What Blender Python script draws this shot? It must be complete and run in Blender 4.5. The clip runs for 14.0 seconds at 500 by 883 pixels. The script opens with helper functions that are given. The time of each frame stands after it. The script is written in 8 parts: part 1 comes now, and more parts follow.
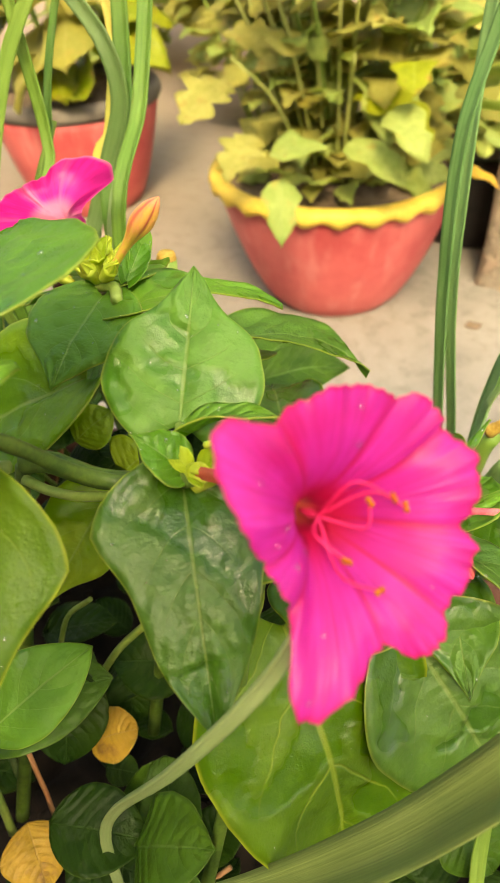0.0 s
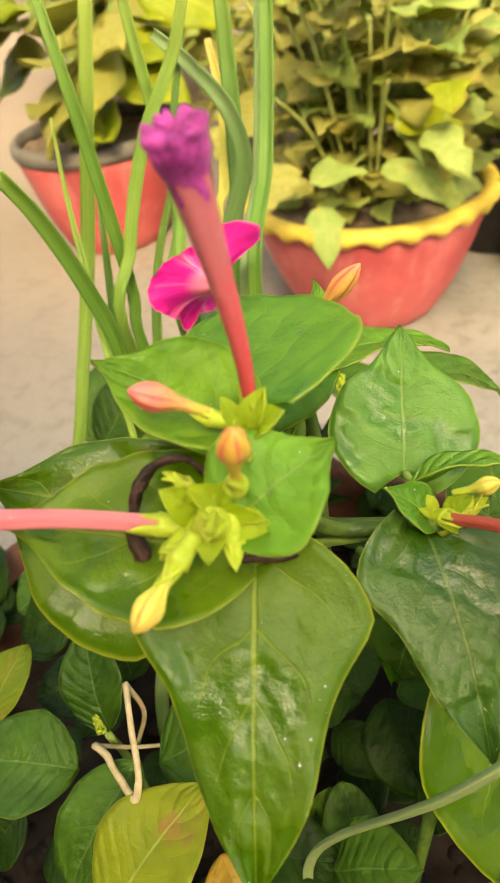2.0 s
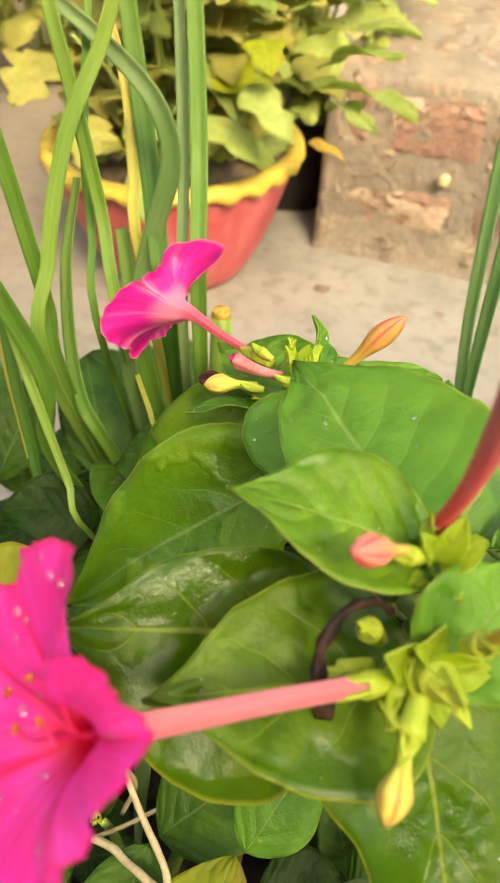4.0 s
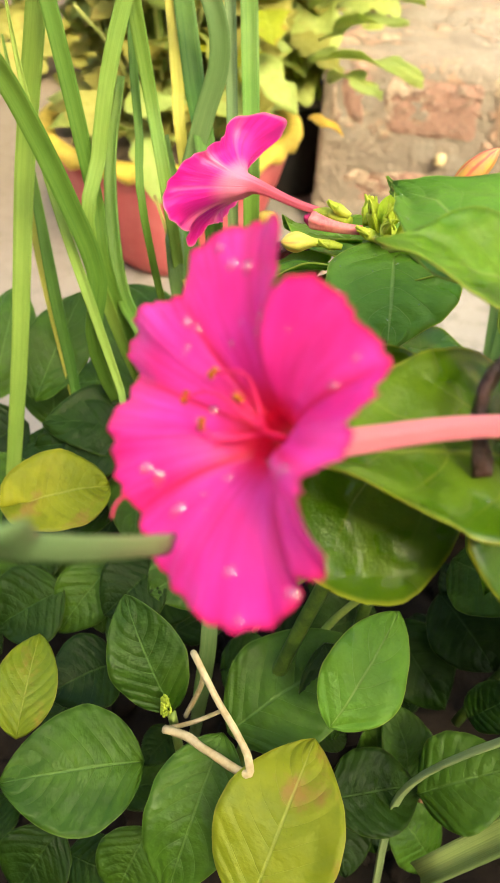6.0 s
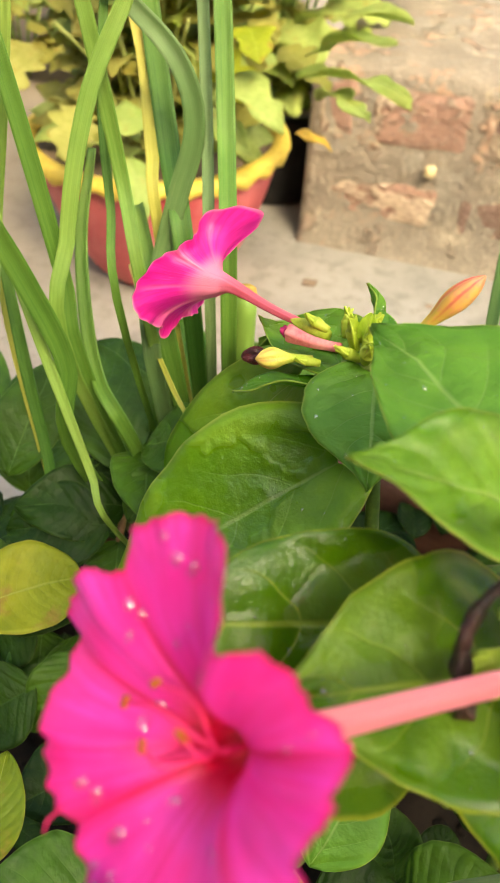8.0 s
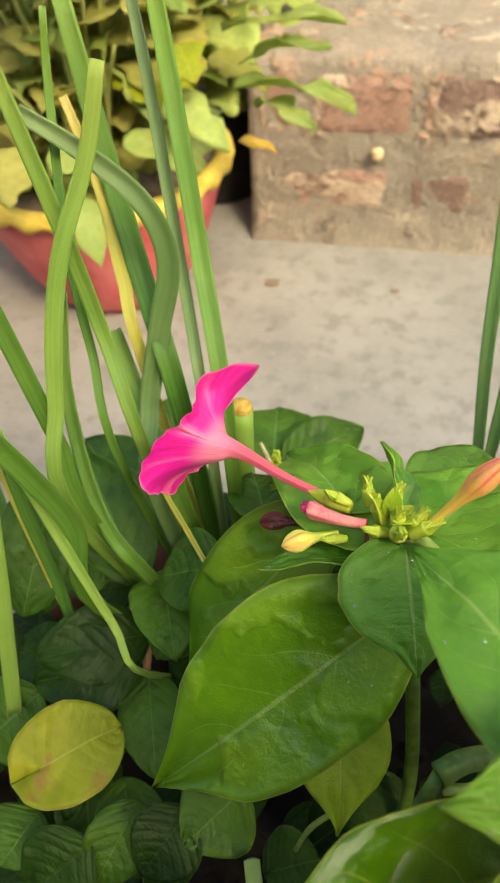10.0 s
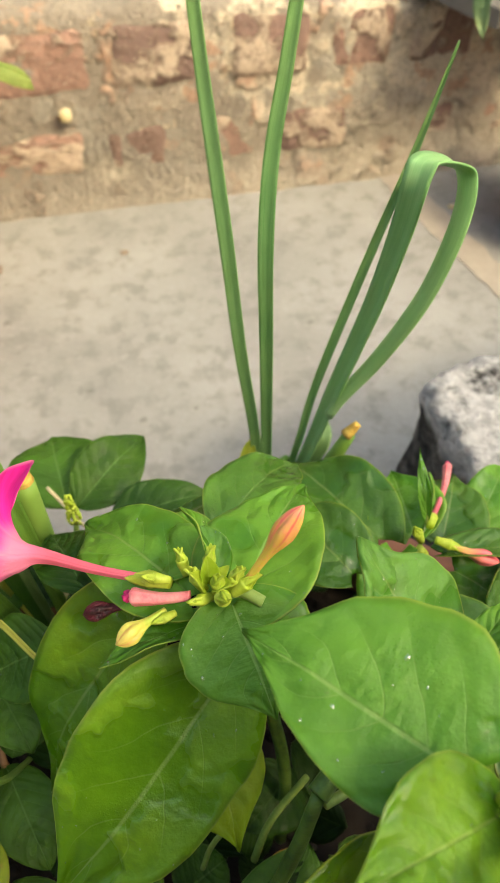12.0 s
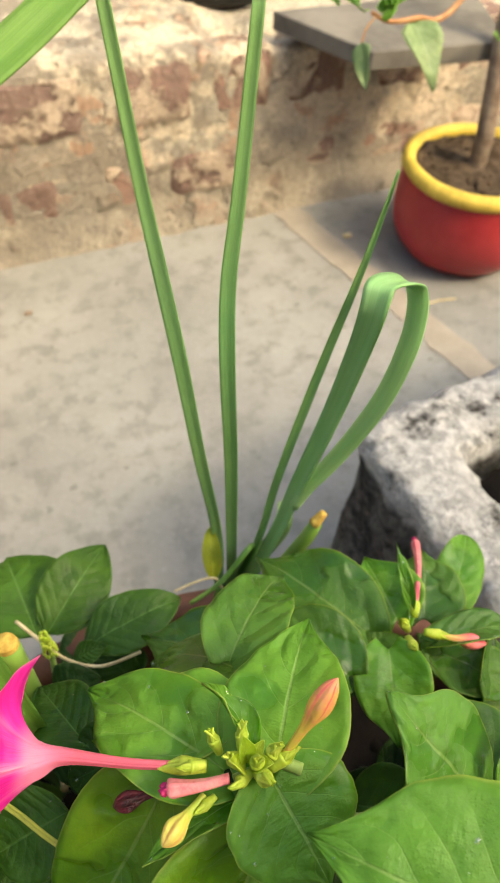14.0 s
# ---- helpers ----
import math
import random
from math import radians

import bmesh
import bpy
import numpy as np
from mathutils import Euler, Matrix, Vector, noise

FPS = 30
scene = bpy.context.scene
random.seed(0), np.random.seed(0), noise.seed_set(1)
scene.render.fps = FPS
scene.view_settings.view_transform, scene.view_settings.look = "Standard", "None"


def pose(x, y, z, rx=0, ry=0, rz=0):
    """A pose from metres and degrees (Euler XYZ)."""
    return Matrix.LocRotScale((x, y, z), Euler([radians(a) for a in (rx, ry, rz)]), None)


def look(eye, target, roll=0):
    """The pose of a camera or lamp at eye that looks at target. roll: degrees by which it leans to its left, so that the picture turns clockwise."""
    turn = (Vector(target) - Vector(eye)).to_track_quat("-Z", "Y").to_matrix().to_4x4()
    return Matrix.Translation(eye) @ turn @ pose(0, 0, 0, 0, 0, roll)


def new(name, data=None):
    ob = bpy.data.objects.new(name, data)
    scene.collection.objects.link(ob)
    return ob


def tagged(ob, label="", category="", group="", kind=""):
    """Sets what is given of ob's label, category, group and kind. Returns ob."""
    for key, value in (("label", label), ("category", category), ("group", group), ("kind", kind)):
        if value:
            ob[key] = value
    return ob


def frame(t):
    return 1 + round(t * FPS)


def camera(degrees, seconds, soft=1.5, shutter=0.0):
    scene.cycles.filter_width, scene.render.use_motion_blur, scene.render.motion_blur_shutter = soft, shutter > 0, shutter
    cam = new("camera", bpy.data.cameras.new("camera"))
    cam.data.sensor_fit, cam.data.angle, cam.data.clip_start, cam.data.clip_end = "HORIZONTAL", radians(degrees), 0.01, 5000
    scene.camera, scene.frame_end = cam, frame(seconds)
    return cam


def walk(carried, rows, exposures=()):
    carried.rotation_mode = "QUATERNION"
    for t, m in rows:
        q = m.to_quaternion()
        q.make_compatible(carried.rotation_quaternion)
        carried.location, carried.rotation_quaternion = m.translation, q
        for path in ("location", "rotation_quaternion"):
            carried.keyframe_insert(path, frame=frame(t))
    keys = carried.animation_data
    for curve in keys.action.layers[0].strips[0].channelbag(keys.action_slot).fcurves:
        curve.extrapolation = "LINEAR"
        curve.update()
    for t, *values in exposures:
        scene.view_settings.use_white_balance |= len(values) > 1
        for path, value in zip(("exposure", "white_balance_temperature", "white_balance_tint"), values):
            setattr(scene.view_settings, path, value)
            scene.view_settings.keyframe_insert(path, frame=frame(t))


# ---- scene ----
cam = camera(39.25, 14.0)
cam.data.dof.use_dof = True
cam.data.dof.focus_distance = 0.16
cam.data.dof.aperture_fstop = 38
PATH = [
    (0.0, pose(0.1220, 0.0492, 0.4701, 49.10, 2.75, 39.20)),
    (0.5, pose(0.1171, 0.0459, 0.4721, 49.70, 3.12, 38.46)),
    (1.0, pose(0.1180, 0.0431, 0.4719, 50.01, 4.75, 38.82)),
    (1.5, pose(0.1034, 0.0361, 0.4782, 50.86, 5.90, 38.00)),
    (2.0, pose(0.0922, 0.0206, 0.4863, 50.31, 6.91, 37.54)),
    (2.2, pose(0.0871, 0.0172, 0.4933, 50.01, 5.07, 34.68)),
    (4.3, pose(0.0134, 0.0186, 0.4988, 44.93, -1.55, 20.64)),
    (4.5, pose(0.0060, 0.0101, 0.4901, 45.02, -1.36, 20.26)),
    (5.0, pose(0.0097, 0.0030, 0.4821, 45.56, -1.52, 19.27)),
    (5.5, pose(0.0082, -0.0063, 0.4754, 46.05, -1.56, 19.63)),
    (6.0, pose(0.0158, -0.0085, 0.4701, 45.85, -1.92, 19.57)),
    (6.5, pose(0.0148, -0.0071, 0.4696, 45.81, -2.22, 19.96)),
    (7.0, pose(0.0113, -0.0020, 0.4705, 45.31, -2.43, 20.06)),
    (7.5, pose(0.0107, 0.0088, 0.4733, 45.46, -2.02, 19.35)),
    (8.0, pose(0.0101, 0.0184, 0.4853, 45.19, -2.17, 18.92)),
    (8.5, pose(0.0060, 0.0339, 0.4961, 43.59, -0.54, 18.24)),
    (8.7, pose(0.0059, 0.0467, 0.4972, 43.32, 0.33, 17.55)),
    (10.8, pose(-0.0157, 0.0555, 0.5229, 41.62, 4.38, 3.58)),
    (11.0, pose(-0.0100, 0.0599, 0.5233, 39.67, 4.31, 0.44)),
    (11.5, pose(-0.0089, 0.0714, 0.5251, 37.13, 1.63, -6.13)),
    (12.0, pose(-0.0111, 0.0732, 0.5331, 37.85, -0.72, -12.57)),
    (12.5, pose(-0.0288, 0.0774, 0.5381, 38.65, -4.83, -14.64)),
    (13.0, pose(-0.0310, 0.0950, 0.5453, 37.28, -2.67, -19.22)),
    (13.5, pose(-0.0323, 0.1073, 0.5482, 37.19, -7.94, -24.05)),
    (14.0, pose(-0.0232, 0.1047, 0.5526, 39.35, -1.89, -22.70)),
]
walk(cam, PATH, [(0.0, 1.87, 8250, 2), (2.0, 1.81, 8250, 2), (4.5, 1.82, 7650, 2), (5.2, 1.97, 7350, 2), (6.3, 2.03, 7350, 2), (8.0, 1.85, 7250, 2), (8.7, 1.72, 7150, 2), (11.0, 1.52, 7050, 1), (12.0, 1.62, 7050, 1), (14.0, 1.61, 7050, 2)])

# ---- world and sun ----
world = bpy.data.worlds.new("sky")
scene.world = world
world.use_nodes = True
wn = world.node_tree
sky = wn.nodes.new("ShaderNodeTexSky")
sky.sky_type = "NISHITA"
sky.sun_disc = False
SUN_TURN, SUN_UP = radians(140), radians(45)
sky.air_density, sky.dust_density, sky.ozone_density = 1.0, 6.0, 0.4
sky.sun_elevation, sky.sun_rotation = SUN_UP, SUN_TURN
wn.links.new(sky.outputs[0], wn.nodes["Background"].inputs[0])
wn.nodes["Background"].inputs[1].default_value = 0.15
lamp = bpy.data.lights.new("sun", "SUN")
lamp.energy, lamp.angle, lamp.color = 1.1, radians(14), (1.0, 0.8, 0.54)
sun = new("sun", lamp)
toward_sun = Vector((math.sin(SUN_TURN) * math.cos(SUN_UP), math.cos(SUN_TURN) * math.cos(SUN_UP), math.sin(SUN_UP)))
sun.matrix_world = look(toward_sun * 8, (0, 0, 0))


# ---- materials ----
def nodes_of(name, rough=0.6, spec=0.4):
    m = bpy.data.materials.new(name)
    m.use_nodes = True
    nt = m.node_tree
    b = nt.nodes["Principled BSDF"]
    b.inputs["Roughness"].default_value = rough
    b.inputs["Specular IOR Level"].default_value = spec
    return m, nt, b


def node(nt, kind, **values):
    n = nt.nodes.new(kind)
    for k, v in values.items():
        n.inputs[k].default_value = v
    return n


def mth(nt, op, a, b=None, clamp=False):
    n = nt.nodes.new("ShaderNodeMath")
    n.operation, n.use_clamp = op, clamp
    for i, v in enumerate((a, b)):
        if v is None:
            continue
        if isinstance(v, (int, float)):
            n.inputs[i].default_value = v
        else:
            nt.links.new(v, n.inputs[i])
    return n.outputs[0]


def mixc(nt, fac, a, b, how="MIX"):
    n = nt.nodes.new("ShaderNodeMix")
    n.data_type, n.blend_type = "RGBA", how
    for sock, v in ((n.inputs[0], fac), (n.inputs[6], a), (n.inputs[7], b)):
        if isinstance(v, (int, float)):
            sock.default_value = v
        elif isinstance(v, tuple):
            sock.default_value = (*v, 1)
        else:
            nt.links.new(v, sock)
    return n.outputs[2]


def noise_of(nt, scale, detail=4.0, rough=0.55, coord="Object", stretch=None, seed=None):
    c = nt.nodes.new("ShaderNodeTexCoord").outputs[coord]
    if stretch:
        mp = nt.nodes.new("ShaderNodeMapping")
        mp.inputs["Scale"].default_value = stretch
        nt.links.new(c, mp.inputs[0])
        c = mp.outputs[0]
    if seed is not None:
        off = nt.nodes.new("ShaderNodeVectorMath")
        off.operation = "ADD"
        nt.links.new(c, off.inputs[0])
        r = nt.nodes.new("ShaderNodeObjectInfo").outputs["Random"]
        nt.links.new(mth(nt, "MULTIPLY", r, seed), off.inputs[1])
        c = off.outputs[0]
    n = node(nt, "ShaderNodeTexNoise", Scale=scale, Detail=detail, Roughness=rough)
    nt.links.new(c, n.inputs["Vector"])
    return n.outputs[0]


def ramp(nt, v, lo, hi):
    n = nt.nodes.new("ShaderNodeMapRange")
    n.interpolation_type = "SMOOTHSTEP"
    n.inputs[1].default_value, n.inputs[2].default_value = lo, hi
    nt.links.new(v, n.inputs[0])
    return n.outputs[0]


def bump(nt, b, h, strength, dist):
    n = node(nt, "ShaderNodeBump", Strength=strength, Distance=dist)
    nt.links.new(h, n.inputs["Height"])
    nt.links.new(n.outputs[0], b.inputs["Normal"])
    return n


def leaf_material(name, dark, light, vein, edge, ribs, slant, wet=0.5, glow=0.3, spots=None, rib_show=0.45, quilt=1.0, gloss=0.42):
    """A leaf blade: midrib and side ribs by the blade's own coordinates, quilted flesh, a film of water with beads in it, a pale margin."""
    m, nt, b = nodes_of(name, 0.4, gloss)
    uv = nt.nodes.new("ShaderNodeUVMap").outputs[0]
    s = nt.nodes.new("ShaderNodeSeparateXYZ")
    nt.links.new(uv, s.inputs[0])
    u = s.outputs[0]
    a = mth(nt, "ABSOLUTE", mth(nt, "MULTIPLY", mth(nt, "SUBTRACT", s.outputs[1], 0.5), 2.0))
    wob = noise_of(nt, 55, 2, seed=3.0)
    line = mth(nt, "ADD", mth(nt, "SUBTRACT", mth(nt, "MULTIPLY", u, ribs), mth(nt, "MULTIPLY", mth(nt, "POWER", a, 1.2), slant)), mth(nt, "MULTIPLY", wob, 0.6))
    saw = mth(nt, "ABSOLUTE", mth(nt, "SUBTRACT", mth(nt, "FRACT", line), 0.5))
    side = mth(nt, "MULTIPLY", ramp(nt, saw, 0.465, 0.499), mth(nt, "SUBTRACT", 1.0, ramp(nt, a, 0.3, 0.9)))
    mid = mth(nt, "SUBTRACT", 1.0, ramp(nt, a, 0.01, 0.04))
    veins = mth(nt, "MAXIMUM", mid, mth(nt, "MULTIPLY", side, rib_show))
    film = noise_of(nt, 44, 3, 0.5, seed=5.0)
    patch = mth(nt, "MULTIPLY", ramp(nt, film, 0.6 - 0.16 * wet, 0.68 - 0.16 * wet), min(1.0, wet * 2.5))
    dew = ramp(nt, noise_of(nt, 75, 3, 0.5, seed=17.0), 0.62 - 0.1 * wet, 0.7 - 0.1 * wet)
    cell = node(nt, "ShaderNodeTexVoronoi", Scale=1500.0)
    nt.links.new(nt.nodes.new("ShaderNodeTexCoord").outputs["Object"], cell.inputs["Vector"])
    bead = mth(nt, "MULTIPLY", mth(nt, "SUBTRACT", 1.0, ramp(nt, cell.outputs["Distance"], 0.1, 0.42)), dew)
    fine = noise_of(nt, 300, 4, 0.65, seed=2.0)
    grain = noise_of(nt, 1100, 3, 0.6)
    puff = noise_of(nt, 150, 3, 0.5, seed=11.0)
    info = nt.nodes.new("ShaderNodeObjectInfo").outputs["Random"]
    tone = mth(nt, "ADD", mth(nt, "MULTIPLY", noise_of(nt, 34, 5, seed=7.0), 0.75), mth(nt, "MULTIPLY", info, 0.4), clamp=True)
    col = mixc(nt, ramp(nt, tone, 0.22, 0.85), dark, light)
    col = mixc(nt, mth(nt, "MULTIPLY", ramp(nt, noise_of(nt, 24, 4, seed=13.0), 0.48, 0.72), 0.4), col, (light[0] * 1.25, light[1] * 1.02, light[2] * 0.6))
    mott = ramp(nt, noise_of(nt, 120, 4, 0.6, seed=37.0), 0.38, 0.62)
    col = mixc(nt, mth(nt, "MULTIPLY", mth(nt, "SUBTRACT", 1.0, mott), 0.4), col, (dark[0] * 0.9, dark[1] * 0.9, dark[2] * 0.7))
    col = mixc(nt, mth(nt, "MULTIPLY", patch, 0.7), col, (dark[0] * 0.8, dark[1] * 0.95, dark[2] * 0.5))
    col = mixc(nt, mth(nt, "MULTIPLY", ramp(nt, fine, 0.4, 0.7), 0.22), col, light)
    col = mixc(nt, mth(nt, "MULTIPLY", ramp(nt, noise_of(nt, 480, 3, 0.6, seed=1.0), 0.68, 0.76), 0.25), col, (0.12, 0.1, 0.03))
    if spots:
        col = mixc(nt, ramp(nt, noise_of(nt, 70, 5, 0.6, seed=9.0), 0.56, 0.7), col, spots)
    col = mixc(nt, mth(nt, "MULTIPLY", veins, 0.5), col, vein)
    col = mixc(nt, mth(nt, "MULTIPLY", ramp(nt, a, 0.965, 0.998), 0.6), col, edge)
    nt.links.new(col, b.inputs["Base Color"])
    rg = mth(nt, "SUBTRACT", mth(nt, "ADD", 0.36, mth(nt, "MULTIPLY", fine, 0.24)), mth(nt, "MULTIPLY", mth(nt, "MAXIMUM", patch, bead), 0.32))
    nt.links.new(mth(nt, "MAXIMUM", rg, 0.15), b.inputs["Roughness"])
    dry = mth(nt, "SUBTRACT", 1.0, mth(nt, "MULTIPLY", patch, 0.6))
    h = mth(nt, "SUBTRACT", mth(nt, "MULTIPLY", fine, 0.3), mth(nt, "MULTIPLY", veins, 0.3))
    h = mth(nt, "ADD", h, mth(nt, "MULTIPLY", ramp(nt, saw, 0.5, 0.1), 0.3 * quilt))
    h = mth(nt, "ADD", h, mth(nt, "MULTIPLY", puff, 1.3 * quilt))
    crinkle = mth(nt, "MULTIPLY", noise_of(nt, 1.0, 3, 0.55, "UV", (15.0, 5.0, 1.0), 2.0), mth(nt, "SUBTRACT", 1.0, mth(nt, "MULTIPLY", a, 0.8)))
    h = mth(nt, "ADD", h, mth(nt, "MULTIPLY", crinkle, 1.1 * quilt))
    h = mth(nt, "MULTIPLY", mth(nt, "ADD", h, mth(nt, "MULTIPLY", grain, 0.15)), dry)
    h = mth(nt, "ADD", h, mth(nt, "ADD", mth(nt, "MULTIPLY", patch, 0.1), mth(nt, "MULTIPLY", bead, 0.1)))
    h = mth(nt, "ADD", h, mth(nt, "MULTIPLY", noise_of(nt, 1700, 3, 0.6, seed=23.0), 0.22 * min(1.0, wet * 2)))
    bump(nt, b, h, 0.8, 0.0008)
    tl = nt.nodes.new("ShaderNodeBsdfTranslucent")
    nt.links.new(mixc(nt, 0.5, col, tuple(min(1, c * 1.6) for c in light)), tl.inputs[0])
    mx = nt.nodes.new("ShaderNodeMixShader")
    mx.inputs[0].default_value = glow
    nt.links.new(b.outputs[0], mx.inputs[1])
    nt.links.new(tl.outputs[0], mx.inputs[2])
    nt.links.new(mx.outputs[0], nt.nodes["Material Output"].inputs[0])
    return m


def blade_material(name, dark, light, tip):
    m, nt, b = nodes_of(name, 0.42, 0.4)
    uv = nt.nodes.new("ShaderNodeUVMap").outputs[0]
    s = nt.nodes.new("ShaderNodeSeparateXYZ")
    nt.links.new(uv, s.inputs[0])
    mp = nt.nodes.new("ShaderNodeMapping")
    mp.inputs["Scale"].default_value = (1.5, 26, 1)
    nt.links.new(uv, mp.inputs[0])
    st = node(nt, "ShaderNodeTexNoise", Scale=1.0, Detail=4.0, Roughness=0.7)
    nt.links.new(mp.outputs[0], st.inputs["Vector"])
    big = noise_of(nt, 30, 3, seed=4.0)
    info = nt.nodes.new("ShaderNodeObjectInfo").outputs["Random"]
    tone = mth(nt, "ADD", mth(nt, "MULTIPLY", st.outputs[0], 0.7), mth(nt, "ADD", mth(nt, "MULTIPLY", big, 0.35), mth(nt, "MULTIPLY", mth(nt, "SUBTRACT", info, 0.5), 0.3)))
    col = mixc(nt, ramp(nt, tone, 0.3, 0.8), dark, light)
    col = mixc(nt, mth(nt, "MULTIPLY", ramp(nt, s.outputs[0], 0.6, 1.1), 0.6), col, tip)
    nt.links.new(col, b.inputs["Base Color"])
    bump(nt, b, st.outputs[0], 0.5, 0.0006)
    tl = nt.nodes.new("ShaderNodeBsdfTranslucent")
    nt.links.new(col, tl.inputs[0])
    mx = nt.nodes.new("ShaderNodeMixShader")
    mx.inputs[0].default_value = 0.18
    nt.links.new(b.outputs[0], mx.inputs[1])
    nt.links.new(tl.outputs[0], mx.inputs[2])
    nt.links.new(mx.outputs[0], nt.nodes["Material Output"].inputs[0])
    return m


def plain(name, dark, light, scale, rough=0.6, spec=0.3, relief=0.3, dist=0.001, glow=0.0, detail=5.0):
    """A mottled surface of one stuff."""
    m, nt, b = nodes_of(name, rough, spec)
    n1, n2 = noise_of(nt, scale, detail, seed=6.0), noise_of(nt, scale * 6, 4, 0.6)
    t = mth(nt, "ADD", mth(nt, "MULTIPLY", n1, 0.7), mth(nt, "MULTIPLY", n2, 0.3))
    col = mixc(nt, ramp(nt, t, 0.32, 0.68), dark, light)
    nt.links.new(col, b.inputs["Base Color"])
    nt.links.new(mth(nt, "ADD", mth(nt, "MULTIPLY", n2, 0.25), rough - 0.12), b.inputs["Roughness"])
    bump(nt, b, t, relief, dist)
    if glow:
        tl = nt.nodes.new("ShaderNodeBsdfTranslucent")
        nt.links.new(col, tl.inputs[0])
        mx = nt.nodes.new("ShaderNodeMixShader")
        mx.inputs[0].default_value = glow
        nt.links.new(b.outputs[0], mx.inputs[1])
        nt.links.new(tl.outputs[0], mx.inputs[2])
        nt.links.new(mx.outputs[0], nt.nodes["Material Output"].inputs[0])
    return m


def petal_material(name, deep, bright, throat, tube, glow=0.4):
    """u runs from the calyx (0) over the throat (0.5) to the rim (1), v round the flower with five lobes."""
    m, nt, b = nodes_of(name, 0.4, 0.4)
    uv = nt.nodes.new("ShaderNodeUVMap").outputs[0]
    s = nt.nodes.new("ShaderNodeSeparateXYZ")
    nt.links.new(uv, s.inputs[0])
    mp = nt.nodes.new("ShaderNodeMapping")
    mp.inputs["Scale"].default_value = (1.6, 46, 1)
    nt.links.new(uv, mp.inputs[0])
    st = node(nt, "ShaderNodeTexNoise", Scale=1.0, Detail=3.0, Roughness=0.6)
    nt.links.new(mp.outputs[0], st.inputs["Vector"])
    big = noise_of(nt, 85, 3)
    lobe = mth(nt, "ABSOLUTE", mth(nt, "SUBTRACT", mth(nt, "FRACT", mth(nt, "MULTIPLY", s.outputs[1], 5.0)), 0.5))
    crease = mth(nt, "ADD", mth(nt, "MULTIPLY", ramp(nt, lobe, 0.36, 0.5), 0.7), mth(nt, "MULTIPLY", ramp(nt, lobe, 0.475, 0.498), 0.6), clamp=True)
    t = mth(nt, "ADD", mth(nt, "MULTIPLY", st.outputs[0], 0.38), mth(nt, "MULTIPLY", big, 0.62))
    col = mixc(nt, ramp(nt, t, 0.3, 0.7), deep, bright)
    # violet sheen of the sky, painted in soft patches into the petal colour
    col = mixc(nt, mth(nt, "MULTIPLY", ramp(nt, noise_of(nt, 60, 2, 0.4, seed=6.0), 0.46, 0.68), 0.2), col, (bright[0] * 0.95, bright[1] * 0.9, min(0.9, bright[2] * 1.4)))
    half = mth(nt, "SUBTRACT", 1.0, ramp(nt, lobe, 0.0, 0.045))
    pleat = mth(nt, "MAXIMUM", crease, mth(nt, "MULTIPLY", half, 0.3))
    inner = mth(nt, "SUBTRACT", 1.0, ramp(nt, s.outputs[0], 0.7, 1.0))
    col = mixc(nt, mth(nt, "MULTIPLY", pleat, mth(nt, "ADD", mth(nt, "MULTIPLY", inner, 0.5), 0.42)), col, throat)
    fine = node(nt, "ShaderNodeTexNoise", Scale=1.0, Detail=2.0, Roughness=0.5)
    mp2 = nt.nodes.new("ShaderNodeMapping")
    mp2.inputs["Scale"].default_value = (4, 150, 1)
    nt.links.new(uv, mp2.inputs[0])
    nt.links.new(mp2.outputs[0], fine.inputs["Vector"])
    col = mixc(nt, mth(nt, "MULTIPLY", ramp(nt, fine.outputs[0], 0.5, 0.64), 0.4), col, (deep[0] * 0.85, deep[1] * 0.8, deep[2] * 0.8))
    col = mixc(nt, mth(nt, "MULTIPLY", ramp(nt, s.outputs[0], 0.97, 1.0), 0.7), col, throat)
    col = mixc(nt, mth(nt, "SUBTRACT", 1.0, ramp(nt, s.outputs[0], 0.5, 0.66)), col, throat)
    col = mixc(nt, mth(nt, "SUBTRACT", 1.0, ramp(nt, s.outputs[0], 0.28, 0.44)), col, tube)
    nt.links.new(col, b.inputs["Base Color"])
    bump(nt, b, mth(nt, "SUBTRACT", mth(nt, "ADD", t, mth(nt, "MULTIPLY", fine.outputs[0], 0.6)), pleat), 0.6, 0.0005)
    tl = nt.nodes.new("ShaderNodeBsdfTranslucent")
    nt.links.new(col, tl.inputs[0])
    mx = nt.nodes.new("ShaderNodeMixShader")
    mx.inputs[0].default_value = glow
    nt.links.new(b.outputs[0], mx.inputs[1])
    nt.links.new(tl.outputs[0], mx.inputs[2])
    nt.links.new(mx.outputs[0], nt.nodes["Material Output"].inputs[0])
    return m


